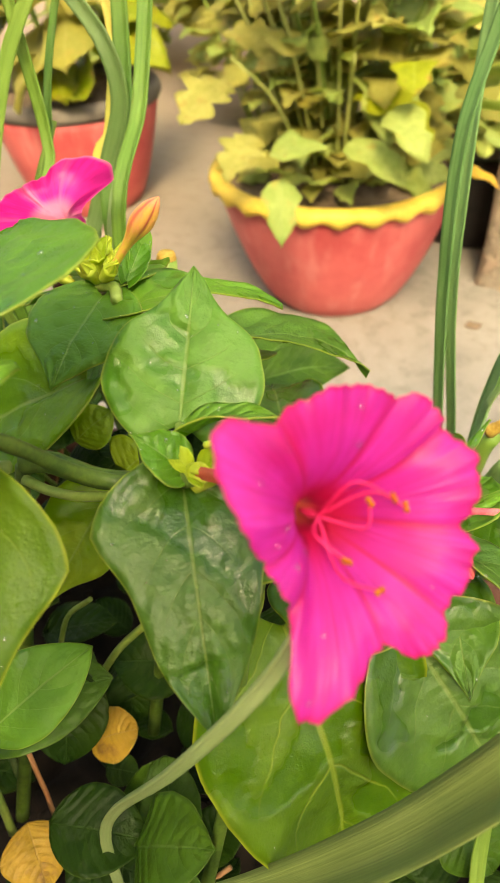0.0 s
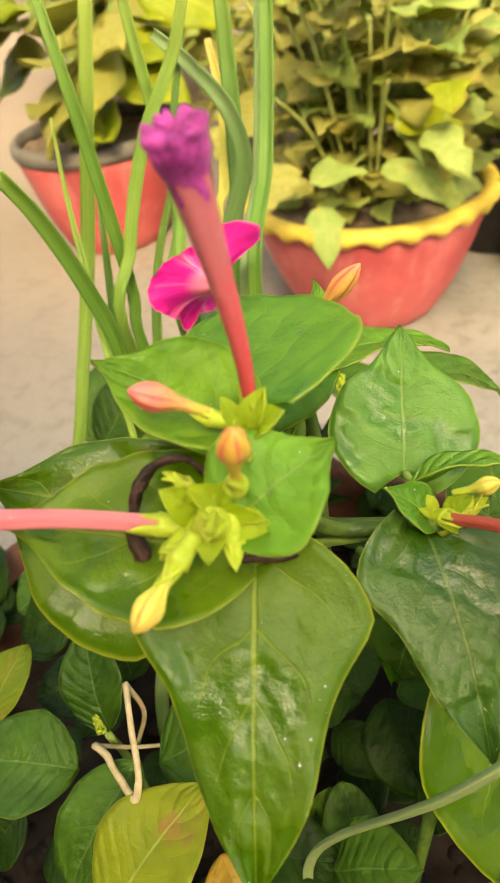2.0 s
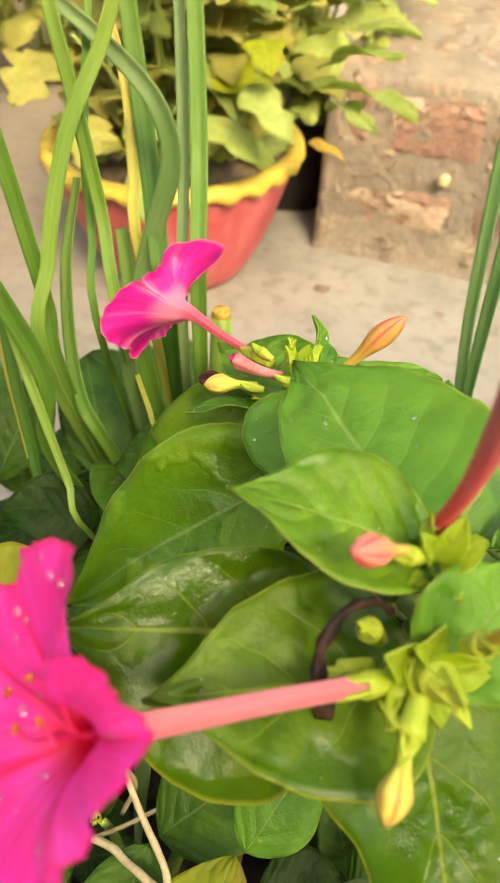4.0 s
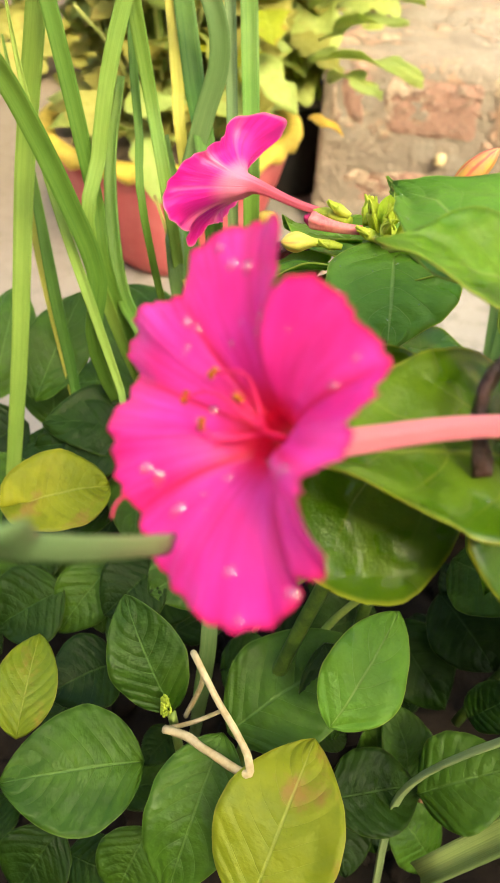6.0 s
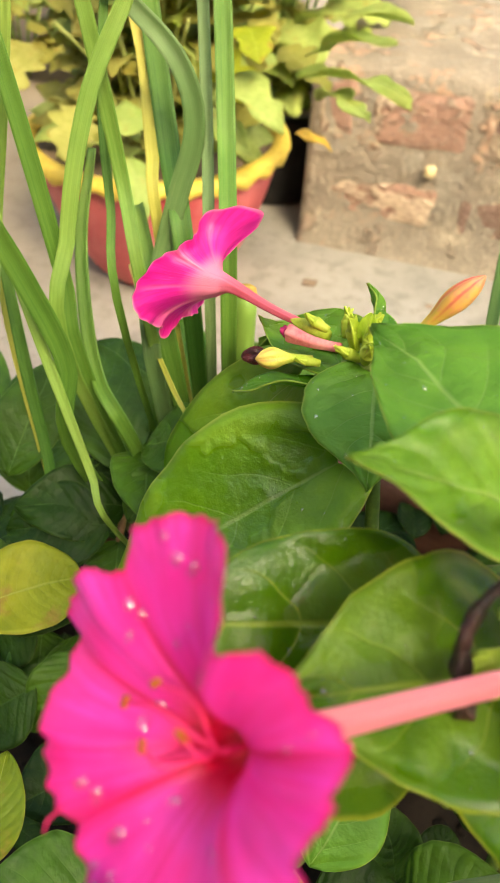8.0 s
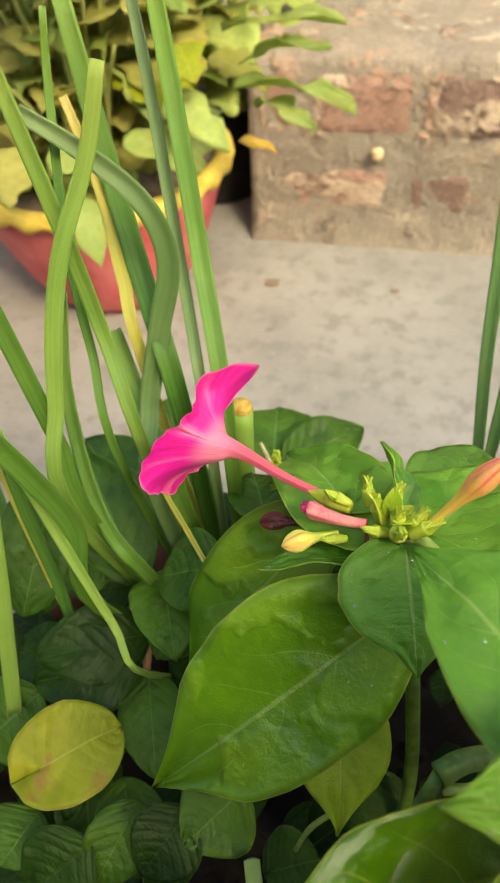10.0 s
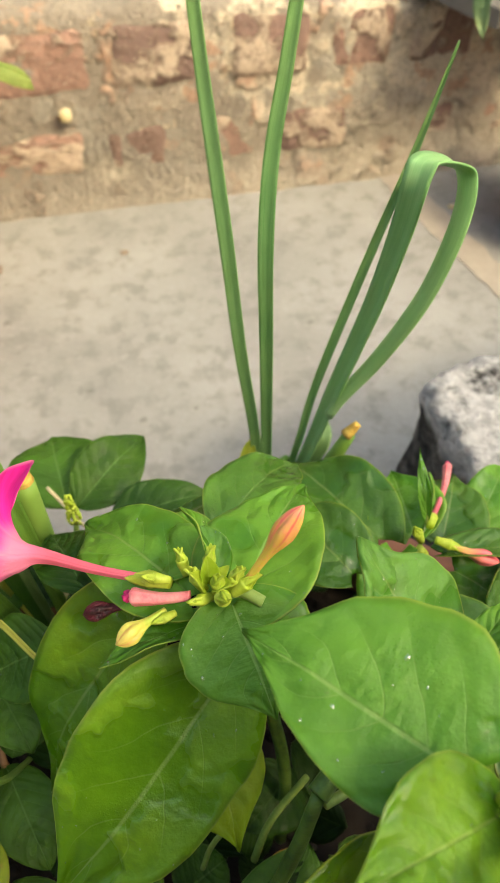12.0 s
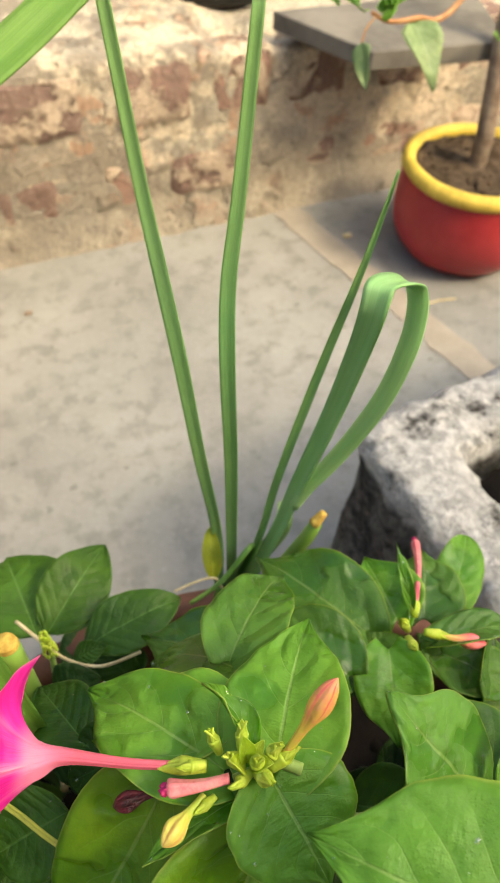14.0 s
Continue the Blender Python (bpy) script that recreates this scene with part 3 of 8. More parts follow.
def outline(kind, u):
    """Half width of a leaf at u from its base to its tip, as a share of the widest."""
    if kind == "heart":
        if u < 0.24:
            return 0.3 + 0.7 * math.sin(math.pi / 2 * u / 0.24) ** 0.8
        w = (u - 0.24) / 0.76
        return max(0.0, math.cos(math.pi / 2 * w ** 1.15) - 0.1 * math.sin(math.pi * max(0, (w - 0.55) / 0.45)))
    if kind == "long":
        if u < 0.2:
            return 0.35 + 0.65 * math.sin(math.pi / 2 * u / 0.2) ** 0.8
        w = (u - 0.2) / 0.8
        return max(0.0, (1 - w) ** 0.9 * (1 - 0.13 * math.sin(2 * math.pi * w)))
    if kind == "broad":
        if u < 0.27:
            return 0.4 + 0.6 * math.sin(math.pi / 2 * u / 0.27) ** 0.8
        w = (u - 0.27) / 0.73
        return max(0.0, (1 - w ** 1.7) * (1 - 0.3 * max(0.0, math.sin(math.pi * (w - 0.45) / 0.55))))
    if kind == "oval":
        return max(0.0, math.sin(math.pi * min(1, u ** 0.85)) ** 0.72)
    if kind in ("round", "cordate"):
        return max(0.0, math.sin(math.pi * u ** 0.8) ** 0.5)
    if kind == "lobed":
        return max(0.0, math.sin(math.pi * u ** 0.8) ** 0.7) * (0.42 + 0.58 * abs(math.sin(u * math.pi * 3.4 + 0.4)) ** 0.8)
    if kind == "ivy":
        pts = ((0, 0.2), (0.08, 0.62), (0.3, 1.0), (0.5, 0.62), (0.66, 0.7), (1, 0))
        for (a, p), (b, q) in zip(pts[:-1], pts[1:]):
            if u <= b:
                return p + (q - p) * (u - a) / (b - a)
    if kind == "toothed":
        return max(0.0, min(1.0, (u / 0.12) ** 0.6) * (1 - max(0, (u - 0.3) / 0.7) ** 1.4)) * (0.9 + 0.1 * ((u * 11) % 1.0))
    return math.sin(math.pi * u) ** 0.8


def leaf_bmesh(base, tip, width, normal, kind="heart", cup=0.2, arch=0.1, wave=0.03, ribs=0.012, seed=0, nu=16, nv=10, skew=0.0, thick=0.0004):
    """A leaf from its base to its tip. cup: how far the halves rise; arch: how far the midrib bows up; both as a share of the size."""
    rnd = random.Random(seed)
    base, tip, normal = Vector(base), Vector(tip), Vector(normal)
    ax = tip - base
    ln = ax.length
    ax.normalize()
    up = (normal - ax * normal.dot(ax)).normalized()
    side = up.cross(ax)
    ph, ph2 = rnd.uniform(0, 6.28), rnd.uniform(0, 6.28)
    k1, k2 = rnd.uniform(7, 11), rnd.uniform(5, 9)
    bm = bmesh.new()
    uvl = bm.loops.layers.uv.new("UVMap")
    where = {}

    def spot(i, j, low):
        u = i / nu
        v = j / nv * 2 - 1
        hw = max(outline(kind, u), 0.015) * width / 2
        hw *= 1 + 0.07 * noise.noise(Vector((u * 2.6, seed * 0.77, 1.0 if v > 0 else 9.0))) + 0.025 * noise.noise(Vector((u * 9, seed * 0.5, 2.0 if v > 0 else 7.0)))
        # the base lobes reach back a little behind the stalk
        back = -0.13 * ln * (abs(v) ** 1.3) * max(0, 1 - u / 0.25) if kind in ("heart", "round", "long", "broad") else 0
        if kind == "cordate":
            back = -0.34 * ln * (abs(v) ** 1.2) * max(0, 1 - u / 0.5)
        x = u * ln + back
        y = v * hw * (1 + skew * v)
        z = arch * ln * 4 * u * (1 - u) * (1 if arch > 0 else 1)
        z += cup * hw * abs(v) ** 1.6
        edge = abs(v) ** 2.5
        z += wave * ln * edge * (math.sin(k1 * u + ph) if v > 0 else math.sin(k2 * u + ph2))
        z += ribs * width * math.sin((u * 7 - abs(v) * 2.2) * 2 * math.pi) * abs(v) * (1 - abs(v)) * 2
        z += 0.03 * ln * noise.noise(Vector((u * 3 + seed * 1.7, v * 1.5, seed * 0.31)))
        z += 0.02 * width * noise.noise(Vector((u * 8 + seed, v * 4, seed * 0.7))) + 0.008 * width * noise.noise(Vector((u * 19, v * 9 + seed, 4.0)))
        z -= 0.014 * width * math.exp(-(v / 0.08) ** 2)
        return base + ax * x + side * y + up * (z - low)

    top = [[bm.verts.new(spot(i, j, 0)) for j in range(nv + 1)] for i in range(nu + 1)]
    low = [[bm.verts.new(spot(i, j, thick)) for j in range(nv + 1)] for i in range(nu + 1)]
    for g in (top, low):
        for i in range(nu + 1):
            for j in range(nv + 1):
                where[g[i][j]] = (i / nu, j / nv)
    faces = []
    for i in range(nu):
        for j in range(nv):
            faces.append(bm.faces.new((top[i][j], top[i][j + 1], top[i + 1][j + 1], top[i + 1][j])))
            faces.append(bm.faces.new((low[i][j], low[i + 1][j], low[i + 1][j + 1], low[i][j + 1])))
    for i in range(nu):
        faces.append(bm.faces.new((top[i][0], top[i + 1][0], low[i + 1][0], low[i][0])))
        faces.append(bm.faces.new((top[i + 1][nv], top[i][nv], low[i][nv], low[i + 1][nv])))
    for j in range(nv):
        faces.append(bm.faces.new((top[0][j + 1], top[0][j], low[0][j], low[0][j + 1])))
        faces.append(bm.faces.new((top[nu][j], top[nu][j + 1], low[nu][j + 1], low[nu][j])))
    for f in faces:
        for lp in f.loops:
            lp[uvl].uv = where[lp.vert]
    return bm


LEAF_COUNT = [0]


def leaf(plant, base, tip, width, normal, kind="heart", mat=None, cup=0.2, arch=0.1, wave=0.03, stalk=None, label="", skew=0.0, name="leaf"):
    LEAF_COUNT[0] += 1
    bm = leaf_bmesh(base, tip, width, normal, kind, cup, arch, wave, 0.012 if kind == "heart" else 0.02, LEAF_COUNT[0], 26, 16, skew=skew)
    ob = part(name, bm, mat or MARVEL, plant, label, base)
    if stalk is not None:
        b = Vector(base)
        s = Vector(stalk)
        part("petiole", rod([s, (s + b) / 2 + Vector((0, 0, 0.002)), b], 0.0011, 0.0008, 8, 6), STEM_PALE, plant, "", s)
    return ob


def blade_bmesh(pts, width, face, twist=0.0, fold=0.3, taper=(0.9, 1.0, 0.25), n=26, thick=0.0009):
    """A strap leaf along a curve; face: the way its upper side looks; fold: depth of its channel as a share of the width."""
    c = spline(pts, n)
    bm = bmesh.new()
    uvl = bm.loops.layers.uv.new("UVMap")
    where = {}
    nrm = Vector(face)
    m = 6
    rows = []
    for i, q in enumerate(c):
        t = (c[min(i + 1, n)] - c[max(i - 1, 0)]).normalized()
        nrm = nrm - t * nrm.dot(t)
        nrm = nrm.normalized() if nrm.length > 1e-6 else t.orthogonal().normalized()
        u = i / n
        a = radians(twist) * u
        up = nrm * math.cos(a) + t.cross(nrm) * math.sin(a)
        sd = up.cross(t)
        w = width / 2 * (taper[0] + (taper[1] - taper[0]) * min(1, u * 2) if u < 0.5 else taper[1] + (taper[2] - taper[1]) * ((u - 0.5) * 2) ** 1.6)
        row = []
        for layer in (0, 1):
            for j in range(m + 1):
                v = j / m * 2 - 1
                h = fold * width / 2 * (0.4 * v * v + 0.6 * abs(v)) - layer * thick * (1.6 - v * v) + 0.03 * width * math.sin(v * 9)
                vt = bm.verts.new(q + sd * v * w + up * h)
                where[vt] = (u, j / m)
                row.append(vt)
        rows.append(row)
    faces = []
    for a, b in zip(rows[:-1], rows[1:]):
        for j in range(m):
            faces.append(bm.faces.new((a[j], a[j + 1], b[j + 1], b[j])))
            k = m + 1
            faces.append(bm.faces.new((a[k + j], b[k + j], b[k + j + 1], a[k + j + 1])))
        faces.append(bm.faces.new((a[0], b[0], b[m + 1], a[m + 1])))
        faces.append(bm.faces.new((a[m], a[2 * m + 1], b[2 * m + 1], b[m])))
    for r in (rows[0], rows[-1]):
        for j in range(m):
            faces.append(bm.faces.new((r[j], r[j + 1], r[m + 2 + j], r[m + 1 + j])))
    for f in faces:
        for lp in f.loops:
            lp[uvl].uv = where[lp.vert]
    return bm


def blade(plant, pts, width, face, mat=None, twist=0.0, fold=0.3, taper=(0.9, 1.0, 0.25), label=""):
    return part("blade", blade_bmesh(pts, width, face, twist, fold, taper), mat or BLADE, plant, label, pts[0])


def around(rows, deg):
    """Smooth value at an angle from rows of (degrees, value, value ...), running on past 360."""
    n = len(rows)
    i = max((k for k in range(n) if rows[k][0] <= deg), default=n - 1)
    p = [rows[(i + k) % n] for k in (-1, 0, 1, 2)]
    x0 = p[1][0] if p[1][0] <= deg else p[1][0] - 360
    gap = (p[2][0] - p[1][0]) % 360 or 360
    t = (deg - x0) / gap
    out = []
    for c in range(1, len(rows[0])):
        before, here, there, after = (q[c] for q in p)
        m0 = 0.0 if (here - before) * (there - here) <= 0 else (there - before) * 0.5
        m1 = 0.0 if (there - here) * (after - there) <= 0 else (after - here) * 0.5
        out.append(here * (2 * t ** 3 - 3 * t * t + 1) + there * (3 * t * t - 2 * t ** 3) + m0 * (t ** 3 - 2 * t * t + t) + m1 * (t ** 3 - t * t))
    return out


def corolla_bmesh(calyx, throat, normal, top, rim, grooves, ridges=(), r0=0.0017, r1=0.0032, sag=0.15, seed=1):
    """A trumpet: a tube from the calyx to the throat, and a limb whose rim runs through rows of
    (degrees, radius, rise) in millimetres, pleated along its grooves and folded up along its ridges."""
    calyx, throat, nrm = Vector(calyx), Vector(throat), Vector(normal).normalized()
    ln = (throat - calyx).length
    line = spline([calyx, calyx.lerp(throat, 0.4) + Vector((0, 0, sag * 0.02)), throat - nrm * ln * 0.18, throat], 16)
    rim, grooves = sorted(rim), sorted(grooves)
    n_l = len(grooves)
    bm = bmesh.new()
    uvl = bm.loops.layers.uv.new("UVMap")
    where = {}
    sides, rho_n = 200, 26
    top = Vector(top)
    rings = []
    for i, q in enumerate(line):
        t = (line[min(i + 1, 16)] - line[max(i - 1, 0)]).normalized() if i < 16 else nrm
        ref = (top - t * top.dot(t)).normalized()
        bi = t.cross(ref)
        r = r0 + (r1 - r0) * (i / 16) ** 3.2
        rings.append([(q + (ref * math.cos(a) + bi * math.sin(a)) * r * (1 + 0.05 * math.cos(5 * a)), 0.5 * i / 16) for a in (2 * math.pi * k / sides for k in range(sides))])
    ref = (top - nrm * top.dot(nrm)).normalized()
    bi = nrm.cross(ref)

    def lobe_at(deg):
        for k in range(n_l):
            gap = (grooves[(k + 1) % n_l] - grooves[k]) % 360
            w = ((deg - grooves[k]) % 360) / gap
            if w < 1:
                return k, w
        return n_l - 1, 0.999

    def off(a, b):
        return abs((a - b + 180) % 360 - 180)

    lanes = []
    for k in range(sides):
        deg = 360 * k / sides
        out, rise = around(rim, deg)
        lobe, w = lobe_at(deg)
        f = lobe + w
        pleat = sum(math.exp(-(off(deg, g) / 3.0) ** 2) for g in grooves)
        crest = sum(math.exp(-off(deg, g) / 11) for g in ridges)
        lanes.append((radians(deg), out * 0.001, rise * 0.001, f, math.sin(math.pi * w), pleat, crest))
    for j in range(1, rho_n + 1):
        p = j / rho_n
        ring = []
        for a, out, rise, f, hump, pleat, crest in lanes:
            ripple = 0.008 * math.sin(f * 23 + seed) + 0.01 * math.sin(f * 57 + seed) + 0.03 * noise.noise(Vector((f * 5.5, seed, 0.3)))
            r = r1 + (out * (1 + ripple * p ** 5) - r1) * p ** 1.08
            z = rise * (1 - (1 - p) ** 1.9)
            z += 0.0022 * p * (1 - 0.55 * p) * (hump - 0.55)
            z -= 0.0009 * p ** 0.7 * (1 - 0.35 * p) * pleat
            z += 0.0024 * p ** 0.8 * crest + max(0.0, 0.007 - rise) * 0.55 * math.sin(math.pi * p)
            z += 0.0008 * p * noise.noise(Vector((math.cos(a) * 2.4 + seed, math.sin(a) * 2.4, p * 2.2)))
            z += 0.0004 * p ** 5 * math.sin(f * 14 + seed) + 0.0003 * p ** 7 * math.sin(f * 37)
            ring.append((throat + (ref * math.cos(a) + bi * math.sin(a)) * r + nrm * z, 0.5 + 0.5 * p))
        rings.append(ring)
    vs = []
    for ring in rings:
        row = []
        for k, (q, u) in enumerate(ring):
            v = bm.verts.new(q)
            where[v] = (u, lanes[k][3] / 5)
            row.append(v)
        vs.append(row)
    for a, b in zip(vs[:-1], vs[1:]):
        for k in range(sides):
            f = bm.faces.new((a[k], a[(k + 1) % sides], b[(k + 1) % sides], b[k]))
            us = [where[l.vert] for l in f.loops]
            wrap = max(x[1] for x in us) - min(x[1] for x in us) > 0.5
            for l in f.loops:
                x = where[l.vert]
                l[uvl].uv = (x[0], x[1] + (n_l / 5 if wrap and x[1] < 0.5 else 0))
    return bm


def bract(at, way, up, ln, w, bm):
    """One pointed sepal."""
    at, way, up = Vector(at), Vector(way).normalized(), Vector(up)
    up = (up - way * up.dot(way)).normalized()
    sd = up.cross(way)
    rows = []
    for i in range(6):
        u = i / 5
        hw = w / 2 * (math.sin(math.pi * (0.15 + 0.85 * u) ** 0.8) ** 0.8 if i < 5 else 0.06)
        rows.append([bm.verts.new(at + way * ln * u + sd * hw * v + up * (0.25 * hw * abs(v) + ln * 0.18 * u * u - low)) for low in (0, 0.0005) for v in (-1, -0.4, 0.4, 1)])
    for a, b in zip(rows[:-1], rows[1:]):
        for k in range(3):
            bm.faces.new((a[k], a[k + 1], b[k + 1], b[k]))
            bm.faces.new((a[k + 4], b[k + 4], b[k + 5], a[k + 5]))
        bm.faces.new((a[0], b[0], b[4], a[4]))
        bm.faces.new((a[3], a[7], b[7], b[3]))
    return bm


def calyx(parent, at, way, size=0.006, label="", seed=0, spread=-0.1):
    """A slim green cup with five pointed sepals round the foot of a tube."""
    at, way = Vector(at), Vector(way).normalized()
    s = way.orthogonal().normalized()
    b = way.cross(s)
    bm = rod([at - way * size * 0.55, at - way * size * 0.15, at + way * size * 0.3], size * 0.2, size * 0.32, 6, 12)
    for k in range(5):
        a = k * 2 * math.pi / 5 + seed
        out = s * math.cos(a) + b * math.sin(a)
        lean = spread + 0.1 * math.sin(k * 2.3 + seed * 3)
        bract(at + out * size * 0.14 - way * size * 0.1, way + out * lean, -out, size * (0.95 + 0.2 * math.sin(k * 1.7 + seed)), size * 0.52, bm)
    return part("calyx", bm, CALYX, parent, label, at)


def bracts(plant, at, way, count, size, seed):
    """Small pointed leaflets crowded round the joint of a shoot."""
    rnd = random.Random(seed)
    at, way = Vector(at), Vector(way).normalized()
    s = way.orthogonal().normalized()
    b = way.cross(s)
    for k in range(count):
        a = k * 2.4 + rnd.uniform(-0.3, 0.3)
        out = s * math.cos(a) + b * math.sin(a)
        ln = size * rnd.uniform(0.6, 1.2)
        q = at + out * size * 0.12 + way * rnd.uniform(-0.2, 0.25) * size
        leaf(plant, q, q + (out * rnd.uniform(0.5, 0.9) + way * rnd.uniform(0.35, 0.9)).normalized() * ln, ln * rnd.uniform(0.5, 0.72), way - out * 0.4, "oval", BRACT, 0.5, 0.06, 0.02, name="bract")


def bud(parent, base, tip, r, mat, label="", seam=0.17, name="bud"):
    """A pleated closed bud, thin at its foot and full near its tip."""
    base, tip = Vector(base), Vector(tip)
    ax = (tip - base)
    ln = ax.length
    ax.normalize()
    s = ax.orthogonal().normalized()
    b = ax.cross(s)
    bm = bmesh.new()
    rings = []
    n, sides = 22, 40
    for i in range(n + 1):
        u = i / n
        rr = r * (0.34 + 0.2 * u + 0.55 * math.exp(-((u - 0.7) / 0.2) ** 2)) * (1 if u < 0.86 else max(0.12, 1 - ((u - 0.86) / 0.14) ** 2 * 0.86))
        rings.append([bm.verts.new(base + ax * ln * u + (s * math.cos(a) + b * math.sin(a)) * rr * (1 + seam * 1.6 * (abs(math.cos(2.5 * a + u * 1.6)) ** 0.6 - 0.75) * min(1, u * 1.5)) + s * 0.05 * ln * u * u) for a in (2 * math.pi * k / sides for k in range(sides))])
    uvl = bm.loops.layers.uv.new("UVMap")
    for i, (p, q) in enumerate(zip(rings[:-1], rings[1:])):
        for k in range(sides):
            f = bm.faces.new((p[k], p[(k + 1) % sides], q[(k + 1) % sides], q[k]))
            for l, (du, dv) in zip(f.loops, ((0, 0), (0, 1), (1, 1), (1, 0))):
                u = (i + du) / n
                l[uvl].uv = (u, (k + dv) / sides + u * 1.6 / (5 * math.pi))
    bm.faces.new(rings[0][::-1])
    bm.faces.new(rings[-1])
    return part(name, bm, mat, parent, label, base)


def flower(plant, foot, throat, normal, top, rim, grooves, mat, label, ridges=(), anthers=(), sag=0.15, seed=1, r1=0.0032, r0=0.0015, style=()):
    """One open trumpet flower with its calyx, and a curved filament to each anther."""
    fl = part("flower", corolla_bmesh(foot, throat, normal, top, rim, grooves, ridges, r0, r1, sag, seed), mat, plant, label, throat)
    calyx(fl, foot, Vector(throat) - Vector(foot), 0.0065, "", seed, 0.1)
    nrm, th = Vector(normal).normalized(), Vector(throat)
    rnd = random.Random(seed)
    for q in anthers:
        end = Vector(q)
        side = nrm.cross(end - th).normalized() * rnd.choice((-1, 1))
        way = end - th
        mid = th + way * 0.55 + nrm * way.length * 0.22 + side * way.length * rnd.uniform(0.15, 0.4)
        part("filament", rod([th - nrm * 0.004, th + nrm * 0.001, mid, end], 0.00024, 0.00018, 14, 6), FILAMENT, fl, "", end)
        bm = bmesh.new()
        for k in (-1, 1):
            bmesh.ops.create_icosphere(bm, subdivisions=2, radius=0.00042, matrix=Matrix.Translation(end + side * 0.00034 * k) @ Matrix.Diagonal((1.0, 0.8, 1.25, 1)))
        part("anther", bm, ANTHER, fl, "tiny golden anther", end)
    if style:
        part("style", rod([th - nrm * 0.004, th + nrm * 0.001] + [Vector(q) for q in style], 0.00024, 0.00014, 24, 6), FILAMENT, fl, "", th)
    return fl


def lathe(profile, centre, sides=64, scallop=None, wobble=0.0, seed=0, ring=False):
    """Turns a profile of (radius, height) round an upright axis."""
    c = Vector(centre)
    bm = bmesh.new()
    rings = []
    for r, z in profile:
        loop = []
        for k in range(sides):
            a = 2 * math.pi * k / sides
            rr, zz = r, z
            if wobble:
                rr *= 1 + wobble * noise.noise(Vector((math.cos(a) * 1.7 + seed, math.sin(a) * 1.7, z * 9)))
            if scallop:
                f = max(0, 1 - abs(z - scallop[0]) / scallop[1])
                rr += scallop[2] * f * math.cos(a * scallop[3])
                zz += scallop[4] * f * math.cos(a * scallop[3])
            loop.append(bm.verts.new(c + Vector((rr * math.cos(a), rr * math.sin(a), zz))))
        rings.append(loop)
    for a, b in zip(rings[:-1], rings[1:]):
        for k in range(sides):
            bm.faces.new((a[k], a[(k + 1) % sides], b[(k + 1) % sides], b[k]))
    if ring:
        for k in range(sides):
            bm.faces.new((rings[-1][k], rings[-1][(k + 1) % sides], rings[0][(k + 1) % sides], rings[0][k]))
    else:
        bm.faces.new(rings[0][::-1])
        bm.faces.new(rings[-1])
    return bm


def soil_disc(centre, r, z, bumps=0.006, seed=0, rings=16, sides=40):
    bm = bmesh.new()
    c = Vector(centre)
    rows = [[bm.verts.new(c + Vector((0, 0, z)))]]
    for i in range(1, rings + 1):
        rr = r * i / rings
        rows.append([bm.verts.new(c + Vector((rr * math.cos(a), rr * math.sin(a), z + bumps * noise.noise(Vector((rr * math.cos(a) * 40 + seed, rr * math.sin(a) * 40, seed))) + bumps * 0.6 * noise.noise(Vector((rr * math.cos(a) * 140, rr * math.sin(a) * 140, seed)))))) for a in (2 * math.pi * k / sides for k in range(sides))])
    for k in range(sides):
        bm.faces.new((rows[0][0], rows[1][k], rows[1][(k + 1) % sides]))
    for a, b in zip(rows[1:-1], rows[2:]):
        for k in range(sides):
            bm.faces.new((a[k], b[k], b[(k + 1) % sides], a[(k + 1) % sides]))
    lowv = [bm.verts.new(v.co - Vector((0, 0, 0.02))) for v in rows[-1]]
    for k in range(sides):
        bm.faces.new((rows[-1][k], lowv[k], lowv[(k + 1) % sides], rows[-1][(k + 1) % sides]))
    bm.faces.new(lowv)
    return bm


def rough_box(size, seed, cuts=5, amount=0.004, corner=0.008, freq=30):
    """A block with worn corners and uneven faces, its middle at the origin."""
    bm = bmesh.new()
    bmesh.ops.create_cube(bm, size=1.0)
    bmesh.ops.subdivide_edges(bm, edges=bm.edges[:], cuts=cuts, use_grid_fill=True)
    hx, hy, hz = (s / 2 for s in size)
    for v in bm.verts:
        p = Vector((v.co.x * size[0], v.co.y * size[1], v.co.z * size[2]))
        q = Vector((max(-hx + corner, min(hx - corner, p.x)), max(-hy + corner, min(hy - corner, p.y)), max(-hz + corner, min(hz - corner, p.z))))
        d = p - q
        if d.length > corner:
            p = q + d.normalized() * corner
        n = noise.noise_vector(p * freq + Vector((seed * 7.3, seed * 1.9, seed)))
        v.co = p + n * amount
    return bm

# ---- the setting ----
def slab_bmesh(x0, x1, y0, y1, z0, z1):
    bm = bmesh.new()
    bmesh.ops.create_cube(bm, size=1.0, matrix=Matrix.Translation(((x0 + x1) / 2, (y0 + y1) / 2, (z0 + z1) / 2)) @ Matrix.Diagonal((x1 - x0, y1 - y0, z1 - z0, 1)))
    return bm


floor = part("floor", slab_bmesh(-30, 30, -30, 30, -0.12, 0.0), FLOOR, None, "worn grey concrete yard floor with dark specks", (0, 0, 0), False)
tagged(floor, "", "floor", "", "structure")

